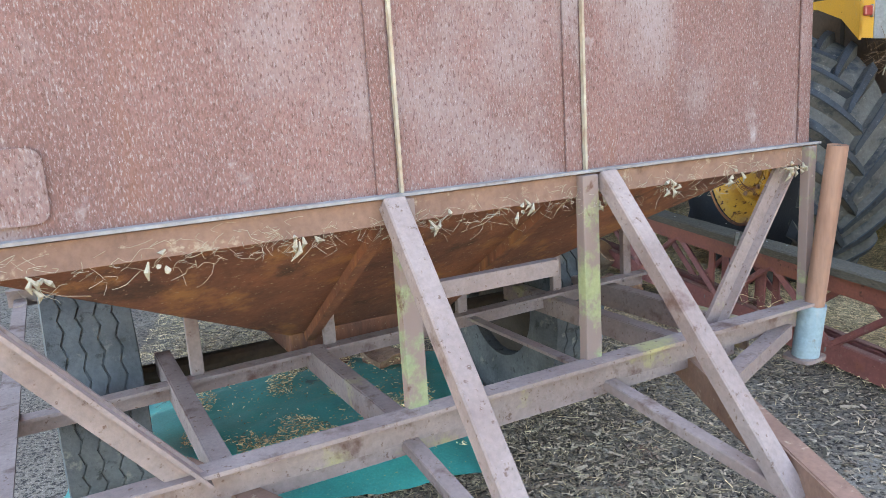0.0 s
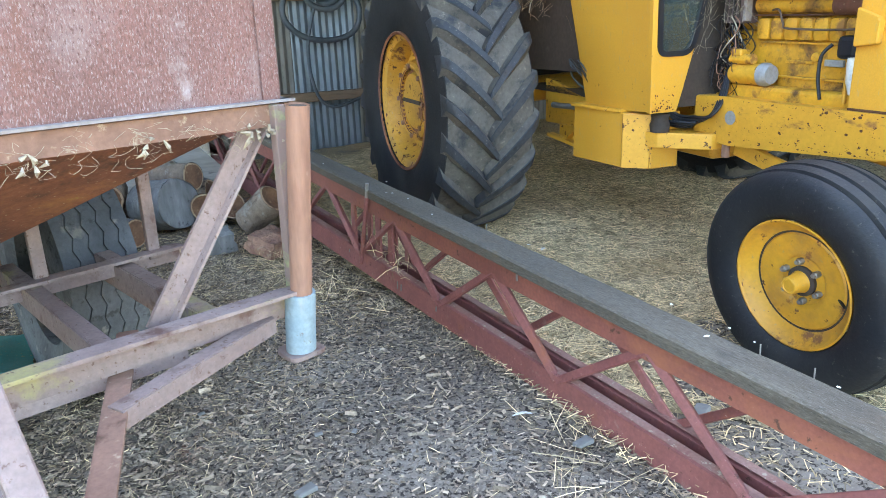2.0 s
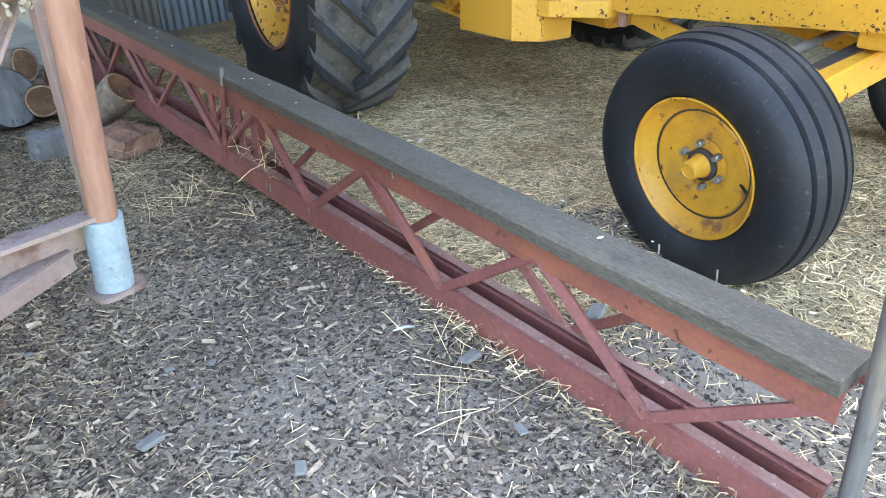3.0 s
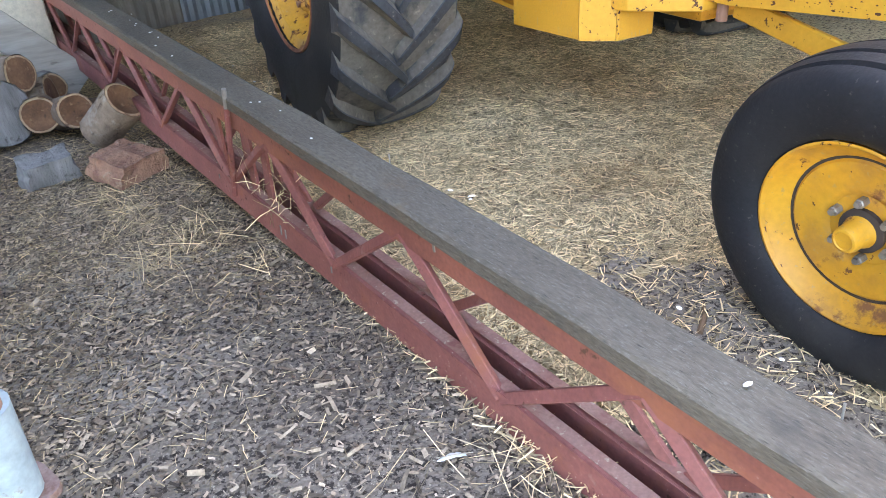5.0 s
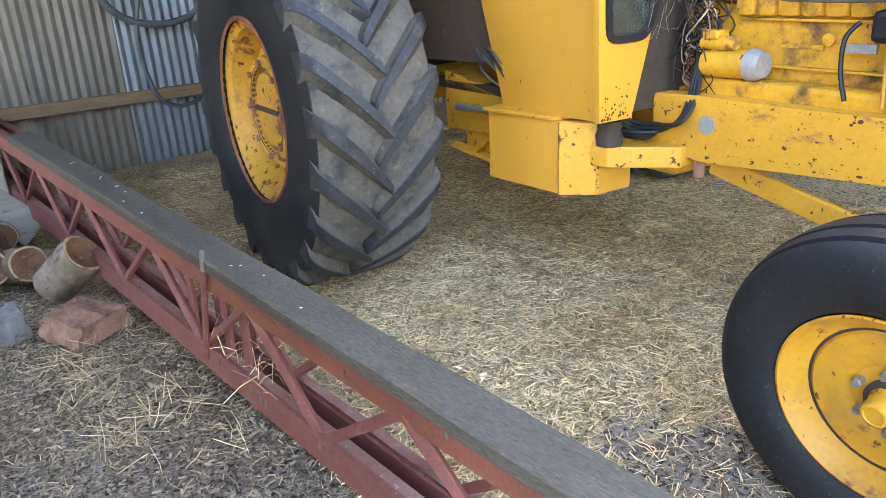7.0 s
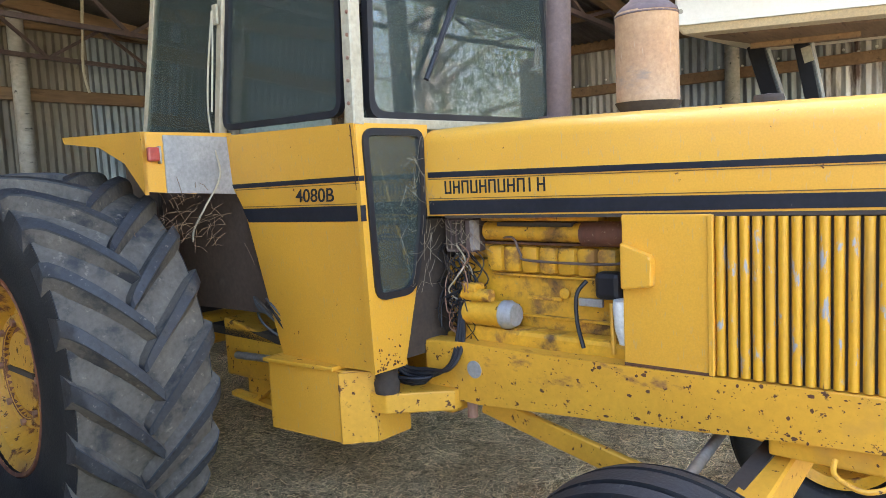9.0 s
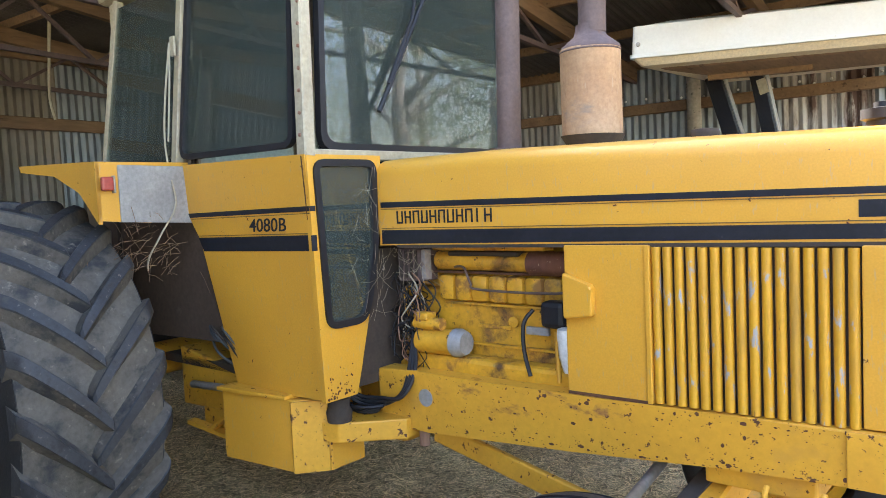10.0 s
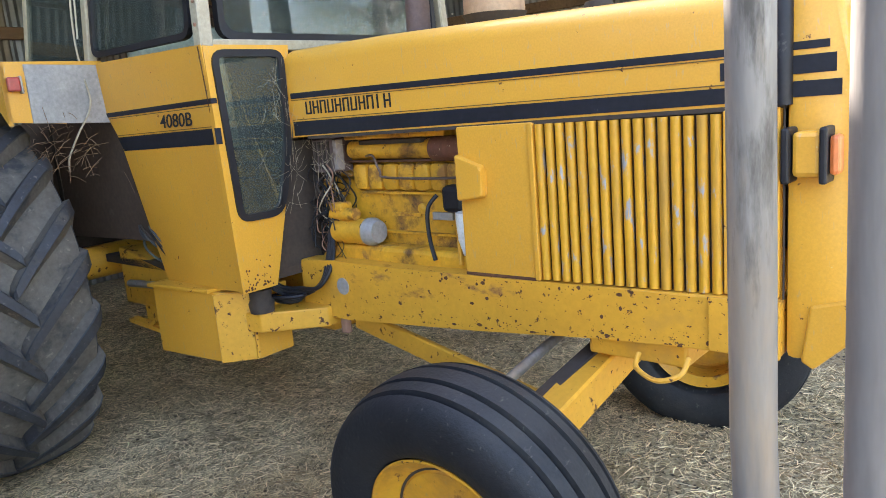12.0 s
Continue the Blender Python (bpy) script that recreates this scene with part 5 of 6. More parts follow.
        part("inner_guard", prism([(-0.58, 1.08), (-0.60, 1.2), (-0.79, 1.66), (-1.0, 1.90), (-2.0, 1.94), (-2.0, 1.05), (-0.9, 1.08)], s * 0.63, s * 0.655), M_BROWNSHEET, tractor, "dusty brown inner wheel guard")
        tl = part("side_lamp", box((-0.812, min(s * 1.07, s * 1.12), 1.80), (-0.785, max(s * 1.07, s * 1.12), 1.86), 0.008), M_RED, tractor, "red side lamp")
        part("fascia", box((-0.816, min(s * 1.06, s * 1.07), 1.79), (-0.79, max(s * 1.06, s * 1.07), 1.865), 0.004), M_STEELBOLT, tl)
        # step box
        plan = [(-0.60, s * 0.745), (-0.16, s * 0.695), (-0.06, s * 0.585), (-0.06, s * 0.40), (-0.60, s * 0.40)]
        part("step_box", prism(plan, 0.585, 0.895, axis="z", bev=0.006), M_YELLOW, tractor)
        part("step_box_lid", prism([(-0.61, s * 0.765), (-0.19, s * 0.715), (-0.19, s * 0.6), (-0.61, s * 0.6)], 0.894, 0.912, axis="z", bev=0.004), M_YELLOWRUST, tractor)
        part("step_box_flange", prism([(-0.17, s * 0.705), (-0.155, s * 0.712), (-0.06, s * 0.60), (-0.07, s * 0.58)], 0.59, 0.89, axis="z"), M_YELLOWRUST, tractor)
        part("step_ledge", prism([(-0.08, s * 0.62), (0.0, s * 0.60), (0.20, s * 0.40), (0.20, s * 0.27), (-0.08, s * 0.27)], 0.715, 0.80, axis="z", bev=0.006), M_YELLOWRUST, tractor)
        part("cab_mount", lathe([(0.05, 0.80), (0.055, 0.84), (0.045, 0.86), (0.05, 0.90), (0.0, 0.905)], 18, m=pose(-0.02, s * 0.57, 0, 90, 0, 0) @ Matrix.Diagonal((1, 1, -1, 1))), M_DARK, tractor, smooth=True)
    # windscreen, roof, floor, back
    part("windscreen_seal", ring_frame(*[rounded([(-0.64 + d, 1.915 + d), (0.64 - d, 1.915 + d), (0.60 - d, 2.78 - d), (-0.60 + d, 2.78 - d)], 0.07) for d in (0.0, 0.028)], 0.012, 0.045, "x"), M_BLACK, tractor, "black rubber windscreen seal")
    ws = part("windscreen", prism(rounded([(-0.62, 1.935), (0.62, 1.935), (0.58, 2.76), (-0.58, 2.76)], 0.07), 0.026, 0.031, axis="x"), M_GLASS, tractor, "large dusty windscreen reflecting trees and sky")
    ws.visible_shadow = False
    part("cowl_panel", box((0.0, -0.70, 1.875), (0.05, 0.70, 1.917), 0.006), M_CREAM, tractor)
    part("cab_roof", box((-1.62, -0.70, 2.80), (0.12, 0.70, 2.92), 0.04), M_CREAM, tractor)
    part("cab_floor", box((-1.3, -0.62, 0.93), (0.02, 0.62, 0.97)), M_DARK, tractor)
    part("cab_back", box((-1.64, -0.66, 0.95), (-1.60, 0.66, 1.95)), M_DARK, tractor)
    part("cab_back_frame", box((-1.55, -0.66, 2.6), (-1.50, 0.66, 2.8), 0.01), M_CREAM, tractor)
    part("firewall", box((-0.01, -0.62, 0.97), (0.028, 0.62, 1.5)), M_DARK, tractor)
    part("dash", box((-0.22, -0.28, 1.5), (0.0, 0.28, 1.86), 0.03), M_BLACK, tractor)
    part("steering_column", tube([(-0.2, 0, 1.7), (-0.38, 0, 1.98)], 0.03, 10), M_BLACK, tractor, smooth=True)
    sw = [Vector((-0.40, 0, 2.0)) + Matrix.Rotation(radians(-35), 3, "Y") @ Vector((0.2 * math.cos(a / 24 * 2 * math.pi), 0.2 * math.sin(a / 24 * 2 * math.pi), 0)) for a in range(25)]
    part("steering_wheel", tube(sw, 0.014, 8, cap=False), M_BLACK, tractor, smooth=True)
    seat = part("seat", box((-1.25, -0.25, 1.40), (-0.74, 0.25, 1.56), 0.05), M_SEAT, tractor, "pale vinyl driver's seat", smooth=True)
    part("backrest", box((-1.42, -0.30, 1.48), (-1.22, 0.28, 2.17), 0.085), M_SEAT, seat, smooth=True)
    part("seat_base", box((-1.2, -0.2, 0.97), (-0.8, 0.2, 1.40)), M_DARK, seat)
    wl = part("work_lamp", lathe([(0.0, 0.0), (0.05, 0.004), (0.066, 0.016), (0.068, 0.03), (0.05, 0.07), (0.0, 0.08)], 24, m=pose(-1.19, -0.37, 2.66, 0, 0, 20)), M_PLASTIC, tractor, "white round work lamp inside the cab", smooth=True)
    part("hanger", tube([(-1.19, -0.36, 2.73), (-1.19, -0.36, 2.80)], 0.01, 6), M_BLACK, wl)
    bulb = part("pull_cord", tube([(-1.07, -0.37, 2.80), (-1.072, -0.37, 2.60), (-1.07, -0.37, 2.42)], 0.004, 6), M_BLACK, tractor)
    part("knob", lathe([(0.0, 0.0), (0.012, 0.004), (0.014, 0.02), (0.007, 0.04), (0.0, 0.041)], 12, m=pose(-1.07, -0.37, 2.38, 90, 0, 0)), M_PLASTIC, bulb, "small white pull knob", smooth=True)
    part("cord_bracket", box((-0.85, -0.735, 2.41), (-0.815, -0.722, 2.50), 0.004), M_CREAM, tractor, "small cream bracket on the pillar")
    part("wiper", tube([(0.06, -0.02, 2.76), (0.07, -0.10, 2.5), (0.07, -0.27, 2.2)], 0.008, 8), M_BLACK, tractor)
    part("wiper_blade", tube([(0.064, -0.0, 2.62), (0.064, -0.33, 2.08)], 0.011, 6), M_BLACK, tractor)
    text_mesh("model_number", "4080B", 0.078, pose(-0.345, -0.7235, 1.600, 86.5, 0, 0), M_DECAL, tractor, 0.245)


cab()


def wheel_rear():
    """A rear wheel: rim with dished centre, wide tyre, chevron lugs."""
    R, RC = 0.868, 0.812
    w = part("rear_wheel", lathe([(0.0, 0.178), (0.10, 0.184), (0.175, 0.178), (0.185, 0.160), (0.20, 0.162), (0.205, 0.188), (0.235, 0.194), (0.252, 0.18), (0.262, 0.13), (0.285, 0.115), (0.33, 0.12)], 48, cap=False), M_RIMOLD, tractor, smooth=True)
    bm = lathe([(0.425, 0.262), (0.438, 0.268), (0.442, 0.258), (0.42, 0.24), (0.385, 0.225), (0.36, 0.17), (0.325, 0.12), (0.32, 0.06), (0.33, -0.08), (0.40, -0.24), (0.43, -0.25)], 48, cap=False)
    part("rim", bm, M_RIMOLD, w, "scuffed yellow wheel rim", smooth=True)
    part("rust_ring", lathe([(0.184, 0.162), (0.201, 0.164), (0.2045, 0.186), (0.214, 0.192)], 40, cap=False), M_FUNNEL, w, "rusty ring round the wheel centre", smooth=True)
    part("rust_lip", lathe([(0.422, 0.264), (0.438, 0.271), (0.4445, 0.264), (0.4445, 0.256)], 48, cap=False), M_FUNNEL, w, "rusty rim lip", smooth=True)
    part("hub_bar", box((-0.15, 0.178, -0.012), (0.15, 0.192, 0.012), 0.003), M_DARK, w)
    for k in range(8):
        a = 2 * math.pi * k / 8
        part("wheel_nut", lathe([(0.016, 0.185), (0.016, 0.207), (0.0, 0.209)], 6, m=Matrix.Translation((0.222 * math.cos(a), 0.0, 0.222 * math.sin(a)))), M_COPPER, w)
    for k in range(4):
        part("rim_clamp", tilted_box(2 * math.pi * k / 4 + 0.3), M_RIMOLD, w)
    prof = [(0.43, 0.25), (0.47, 0.275), (0.56, 0.292), (0.66, 0.297), (0.74, 0.29), (0.79, 0.272)]
    prof += [(r, -y) for r, y in prof[::-1]] + [(0.40, -0.2), (0.40, 0.2)]
    part("tyre", lathe(prof, 60, closed=True), M_TYRE, w, "black tractor tyre", smooth=True)
    part("tread_bed", lathe([(0.785, 0.274), (0.796, 0.262), (0.805, 0.20), (0.812, 0.10), (RC + 0.002, 0.0), (0.812, -0.10), (0.805, -0.20), (0.796, -0.262), (0.785, -0.274)], 60, cap=False), M_TREADBED, w, "tread caked with pale dust", smooth=True)
    n = 22
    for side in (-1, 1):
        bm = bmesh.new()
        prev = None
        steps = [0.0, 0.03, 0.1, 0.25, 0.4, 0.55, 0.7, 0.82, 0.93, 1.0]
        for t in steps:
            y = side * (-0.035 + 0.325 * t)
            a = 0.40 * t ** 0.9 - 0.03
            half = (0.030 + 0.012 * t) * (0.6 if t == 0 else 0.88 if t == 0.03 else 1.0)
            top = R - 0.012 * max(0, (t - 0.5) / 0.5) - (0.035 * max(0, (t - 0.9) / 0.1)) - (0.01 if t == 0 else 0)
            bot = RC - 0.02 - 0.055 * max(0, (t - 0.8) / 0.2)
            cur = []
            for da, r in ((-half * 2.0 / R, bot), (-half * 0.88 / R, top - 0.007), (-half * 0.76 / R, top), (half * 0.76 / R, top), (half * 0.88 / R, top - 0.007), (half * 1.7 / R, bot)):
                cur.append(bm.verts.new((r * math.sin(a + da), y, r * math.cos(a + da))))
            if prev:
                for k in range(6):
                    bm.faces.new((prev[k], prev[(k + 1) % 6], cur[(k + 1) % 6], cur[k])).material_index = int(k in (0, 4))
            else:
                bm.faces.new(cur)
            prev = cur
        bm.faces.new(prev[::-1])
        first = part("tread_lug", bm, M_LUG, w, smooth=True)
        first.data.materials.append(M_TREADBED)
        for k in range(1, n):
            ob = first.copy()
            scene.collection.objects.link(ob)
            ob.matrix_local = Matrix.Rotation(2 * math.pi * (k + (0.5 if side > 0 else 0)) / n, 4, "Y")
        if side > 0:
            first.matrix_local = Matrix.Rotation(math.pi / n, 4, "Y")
    return w


def tilted_box(a):
    bm = box((-0.022, 0.10, 0.30), (0.022, 0.135, 0.345), 0.005)
    bmesh.ops.transform(bm, matrix=Matrix.Rotation(a, 4, "Y"), verts=bm.verts[:])
    return bm


REAR_U, REAR_V = -1.435, 1.29
wr = wheel_rear()
wr.matrix_local = pose(REAR_U, -REAR_V, 0.892, 0, 0, 180) @ Matrix.Scale(1.03, 4)
wr2 = copy_thing(wr, pose(REAR_U, REAR_V, 0.96, 0, 25, 0))


def wheel_front():
    """A front wheel with a dished disc, nuts and a three-ribbed tyre."""
    w = part("front_wheel", lathe([(0.0, 0.052), (0.045, 0.052), (0.09, 0.05), (0.10, 0.058), (0.112, 0.062), (0.15, 0.062), (0.178, 0.066), (0.186, 0.060), (0.187, 0.02)], 48, cap=False), M_RIM, tractor, smooth=True)
    part("rim", lathe([(0.232, 0.112), (0.240, 0.121), (0.2465, 0.119), (0.244, 0.110), (0.236, 0.100), (0.215, 0.078), (0.198, 0.068), (0.1925, 0.064), (0.1915, 0.02), (0.19, -0.07), (0.225, -0.10)], 56, cap=False), M_RIM, w, "scuffed yellow rim", smooth=True)
    part("rim_gap", lathe([(0.194, 0.062), (0.184, 0.061)], 48, cap=False), M_DARK, w, "dark ring across the gap round the disc")
    for k in range(6):
        a = 2 * math.pi * k / 6 + 0.4
        part("wheel_nut", lathe([(0.013, 0.045), (0.013, 0.072), (0.009, 0.074), (0.009, 0.082), (0.0, 0.083)], 6, m=Matrix.Translation((0.076 * math.cos(a), 0, 0.076 * math.sin(a)))), M_STEELBOLT, w)
    part("hub_ring", lathe([(0.057, 0.05), (0.057, 0.064), (0.048, 0.068), (0.0, 0.069)], 24), M_DARK, w, "greasy dark hub flange", smooth=True)
    part("hub_cap", lathe([(0.044, 0.064), (0.040, 0.075), (0.036, 0.080), (0.034, 0.118), (0.030, 0.126), (0.024, 0.128), (0.022, 0.124), (0.0, 0.123)], 24), M_RIM, w, smooth=True)
    part("valve", tube([(-0.155, 0.06, -0.02), (-0.195, 0.085, -0.025)], 0.006, 6), M_BLACK, w)
    prof = [(0.2475, 0.100), (0.2485, 0.114), (0.254, 0.122), (0.264, 0.127), (0.270, 0.132), (0.31, 0.142), (0.355, 0.143), (0.385, 0.134), (0.402, 0.121), (0.411, 0.108), (0.416, 0.098), (0.404, 0.094), (0.404, 0.086), (0.422, 0.081), (0.430, 0.048), (0.416, 0.044), (0.416, 0.034), (0.432, 0.030), (0.433, 0.004)]
    prof += [(r, -y) for r, y in prof[::-1]] + [(0.235, -0.08), (0.235, 0.08)]
    part("tyre", lathe(prof, 72, closed=True), M_TYRE, w, "ribbed black front tyre", smooth=True)
    return w


wf = wheel_front()
wf.matrix_local = pose(1.336, -0.915, 0.462, -6, 0, 182) @ Matrix.Scale(1.035, 4)
copy_thing(wf, pose(1.33, 0.80, 0.51, 0, 0, 15))


def axles():
    part("rear_axle", tube([(REAR_U, -1.1, 0.91), (REAR_U, 1.1, 0.94)], 0.09, 16), M_YELLOWRUST, tractor, smooth=True)
    part("gearbox", box((-1.75, -0.25, 0.62), (0.05, 0.25, 1.0), 0.03), M_YELLOWRUST, tractor)
    part("drawbar_bracket", prism([(-1.0, 0.62), (-0.62, 0.60), (-0.62, 0.70), (-0.85, 0.83), (-1.0, 0.83)], -0.6, -0.25, bev=0.008), M_YELLOWRUST, tractor)
    part("lift_rod", tube([(-1.0, -0.5, 0.83), (-0.62, -0.42, 0.88)], 0.016, 8), M_STEELBOLT, tractor, smooth=True)
    part("front_axle", beam((1.42, -0.05, 0.76), (1.40, -0.75, 0.60), 0.10, 0.12, bev=0.008), M_YELLOWRUST, tractor)
    part("front_axle", beam((1.42, 0.05, 0.76), (1.36, 0.66, 0.66), 0.10, 0.12, bev=0.008), M_YELLOWRUST, tractor)
    part("axle_rust_plate", beam((1.40, -0.12, 0.815), (1.35, -0.56, 0.695), 0.055, 0.012), M_DARK, tractor)
    part("stub_axle", tube([(1.33, -0.73, 0.74), (1.32, -0.74, 0.42)], 0.035, 12), M_YELLOWRUST, tractor, smooth=True)
    part("stub_axle", tube([(1.34, 0.66, 0.78), (1.34, 0.66, 0.46)], 0.035, 12), M_YELLOWRUST, tractor, smooth=True)
    part("steering_rod", tube([(1.24, -0.64, 0.72), (1.20, 0.0, 0.80)], 0.018, 10), M_STEELBOLT, tractor, smooth=True)
    part("radius_rod", beam((0.27, -0.30, 0.735), (1.28, -0.36, 0.56), 0.03, 0.085, bev=0.006), M_YELLOWRUST, tractor)
    part("radius_rod", beam((0.27, 0.30, 0.74), (1.28, 0.36, 0.58), 0.03, 0.085, bev=0.006), M_YELLOWRUST, tractor)
    part("radius_pin", tube([(0.24, -0.34, 0.76), (0.24, -0.34, 0.68)], 0.022, 10), M_COPPER, tractor, smooth=True)
    part("axle_hook", tube(smooth_line([(1.60, -0.40, 0.83), (1.61, -0.44, 0.80), (1.68, -0.46, 0.78), (1.74, -0.44, 0.80), (1.75, -0.40, 0.84)]), 0.008, 8), M_YELLOWRUST, tractor, smooth=True)
    part("axle_pivot", box((1.40, -0.34, 0.78), (1.72, 0.34, 0.86), 0.01), M_YELLOWRUST, tractor)


axles()


def under_cab():
    """Axle housing, brackets, levers and cables behind the step box."""
    part("axle_housing", prism([(-1.15, 0.72), (-0.55, 0.74), (-0.50, 0.86), (-0.62, 0.93), (-1.15, 1.02)], -0.62, -0.30, bev=0.012), M_YELLOWRUST, tractor)
    part("support_bracket", beam((-1.02, -0.66, 0.66), (-0.60, -0.60, 0.60), 0.05, 0.02), M_YELLOWRUST, tractor)
    part("support_bracket", beam((-0.86, -0.64, 0.64), (-0.64, -0.62, 0.80), 0.04, 0.02), M_YELLOWRUST, tractor)
    part("lift_pin", tube([(-0.95, -0.68, 0.86), (-0.66, -0.66, 0.87)], 0.018, 10), M_STEELBOLT, tractor, smooth=True)
    rg = random.Random(21)
    for k in range(7):
        a = Vector((-0.75 + rg.uniform(-0.05, 0.05), -0.66, 1.12 + rg.uniform(-0.04, 0.06)))
        pts = [a, a + Vector((0.08, -0.03, -0.03 + rg.uniform(-0.02, 0.02))), a + Vector((0.16, -0.01, -0.09 + rg.uniform(-0.03, 0.03))), a + Vector((0.26, 0.03, -0.12))]
        part("loose_cable", tube(smooth_line(pts, 5), 0.006, 6), rg.choice([M_HOSE, M_DARK, M_BLACK]), tractor, smooth=True)
    # nest of straw under the guard
    bm = bmesh.new()
    for k in range(70):
        p = Vector((-0.84 + rg.gauss(0, 0.05), -0.92 + rg.gauss(0, 0.10), 1.55 + rg.gauss(0, 0.08)))
        d = Vector((rg.uniform(-1, 1), rg.uniform(-1, 1), rg.uniform(-1, 0.6))).normalized() * rg.uniform(0.04, 0.13)
        tube([p, p + d * 0.5 + Vector((0, 0, 0.008)), p + d], 0.0012, 4, bm)
    tagged(part("caught_straw", bm, M_TIMBER, tractor, "dry twigs and straw caught under the guard"), kind="stuff")
    # cobwebs over the narrow window and the gap beside it
    bm = bmesh.new()
    for k in range(60):
        p = Vector((0.075 + rg.uniform(0, 0.03), -0.33 - rg.random() * 0.2, 1.22 + rg.random() * 0.6))
        d = Vector((rg.uniform(-0.02, 0.05), rg.uniform(-0.07, 0.07), rg.uniform(-0.12, 0.12)))
        tube([p, p + d * 0.5 + Vector((0, 0, -0.01)), p + d], 0.0006, 3, bm)
    tagged(part("cobweb", bm, M_WEB, tractor, "old cobweb strands"), kind="stuff")
    bm = bmesh.new()
    for k in range(36):
        p = Vector((0.10 + rg.random() * 0.2, -0.30 - rg.random() * 0.06, 1.36 + rg.random() * 0.15))
        d = Vector((rg.uniform(-0.05, 0.08), rg.uniform(-0.03, 0.03), rg.uniform(-0.09, 0.05)))
        tube([p, p + d * 0.5 + Vector((0, 0, -0.01)), p + d], 0.0009, 3, bm)
    tagged(part("cobweb", bm, M_WEB, tractor, "old cobweb strands"), kind="stuff")


under_cab()


# ---- firewood, old freezer, tarpaulin ----
def log(center, axis, length, r, bark, seed=0, hollow=False, cut=None):
    """A sawn length of log with uneven bark and cut ends, lying with its middle at center."""
    rng = random.Random(seed)
    lg = thing("firewood_log", "sawn length of dry firewood log with bark", "firewood", group="firewood heap")
    d = Vector(axis).normalized()
    q = d.to_track_quat("Y", "Z").to_matrix().to_4x4()
    lg.matrix_world = Matrix.Translation(center) @ q
    n = 18
    bumps = [1 + 0.09 * noise.noise((seed * 3.1, math.cos(k / n * 6.283) * 1.2, math.sin(k / n * 6.283) * 1.2)) for k in range(n)]
    bm = bmesh.new()
    rings = []
    for i in range(7):
        t = i / 6
        y = (t - 0.5) * length
        rr = r * (1.0 + 0.05 * noise.noise((seed, t * 3, 0)))
        rings.append([bm.verts.new((rr * bumps[k] * math.cos(k / n * 6.283) * (1 + 0.03 * rng.uniform(-1, 1)), y, rr * bumps[k] * math.sin(k / n * 6.283) * (1 + 0.03 * rng.uniform(-1, 1)))) for k in range(n)])
    for a, b in zip(rings, rings[1:]):
        for k in range(n):
            bm.faces.new((a[k], a[(k + 1) % n], b[(k + 1) % n], b[k]))
    part("bark", bm, bark, lg, smooth=True)
    for s in (-1, 1):
        bm = bmesh.new()
        y = s * (length / 2)
        o = [bm.verts.new((r * 0.97 * bumps[k] * math.cos(k / n * 6.283), y, r * 0.97 * bumps[k] * math.sin(k / n * 6.283))) for k in range(n)]
        i2 = [bm.verts.new((r * 0.86 * bumps[k] * math.cos(k / n * 6.283), y + s * 0.003, r * 0.86 * bumps[k] * math.sin(k / n * 6.283))) for k in range(n)]
        c = bm.verts.new((0, y - s * (0.05 if hollow else -0.004), 0))
        for k in range(n):
            bm.faces.new((o[k], o[(k + 1) % n], i2[(k + 1) % n], i2[k]))
            bm.faces.new((i2[k], i2[(k + 1) % n], c)).material_index = 1
        part("cut_end", bm, cut or M_CUT, lg, "weathered grey end grain" if cut else "sawn end with pale sapwood ring").data.materials.append(cut or M_CUTDARK)
    return lg


def split_block(center, size, rz, material, seed, label, tilt=0):
    """A split piece of timber: a rough wedge."""
    bm = box((-size[0] / 2, -size[1] / 2, -size[2] / 2), (size[0] / 2, size[1] / 2, size[2] / 2))
    bmesh.ops.subdivide_edges(bm, edges=bm.edges[:], cuts=5, use_grid_fill=True)
    for v in bm.verts:
        f = noise.noise_vector((v.co.x * 9 + seed * 7, v.co.y * 9, v.co.z * 9))
        v.co += f * 0.03
        if v.co.z > 0:
            v.co.x *= 0.86
    ob = part("split_log", bm, material)
    ob.matrix_world = pose(*center, tilt, 0, rz)
    return tagged(ob, label, "firewood", "firewood heap")


split_block((2.10, 4.88, 0.075), (0.27, 0.15, 0.13), 8, M_BARKGREY, 1, "grey weathered split log on the ground", 8)
split_block((2.43, 4.66, 0.085), (0.28, 0.25, 0.10), 28, M_SPLIT, 2, "red-brown broken block of split firewood", 6)
log((2.50, 5.17, 0.17), (0.45, -0.55, 0.60), 0.30, 0.112, M_BARK, 1, True)
log((2.33, 5.58, 0.13), (0.15, -0.9, 0.25), 0.34, 0.10, M_BARK, 2, True)
log((2.20, 5.70, 0.13), (-0.1, -0.95, 0.2), 0.36, 0.105, M_BARK, 3, True)
log((2.42, 5.62, 0.10), (0.5, -0.7, 0.1), 0.3, 0.08, M_BARK, 4)
log((1.92, 5.66, 0.19), (0.5, -0.8, 0.15), 0.34, 0.19, M_BARKGREY, 5, cut=M_BARKGREY)
log((2.12, 6.1, 0.12), (0.9, -0.35, 0.1), 0.42, 0.12, M_BARK, 6)
log((1.72, 6.05, 0.12), (0.5, -0.85, 0.0), 0.4, 0.12, M_BARK, 7)
log((2.05, 5.95, 0.33), (0.6, -0.75, 0.1), 0.4, 0.11, M_BARK, 8)
log((2.30, 6.35, 0.14), (0.2, -1, 0.0), 0.35, 0.10, M_BARKGREY, 9)
rng = random.Random(7)
spots = []
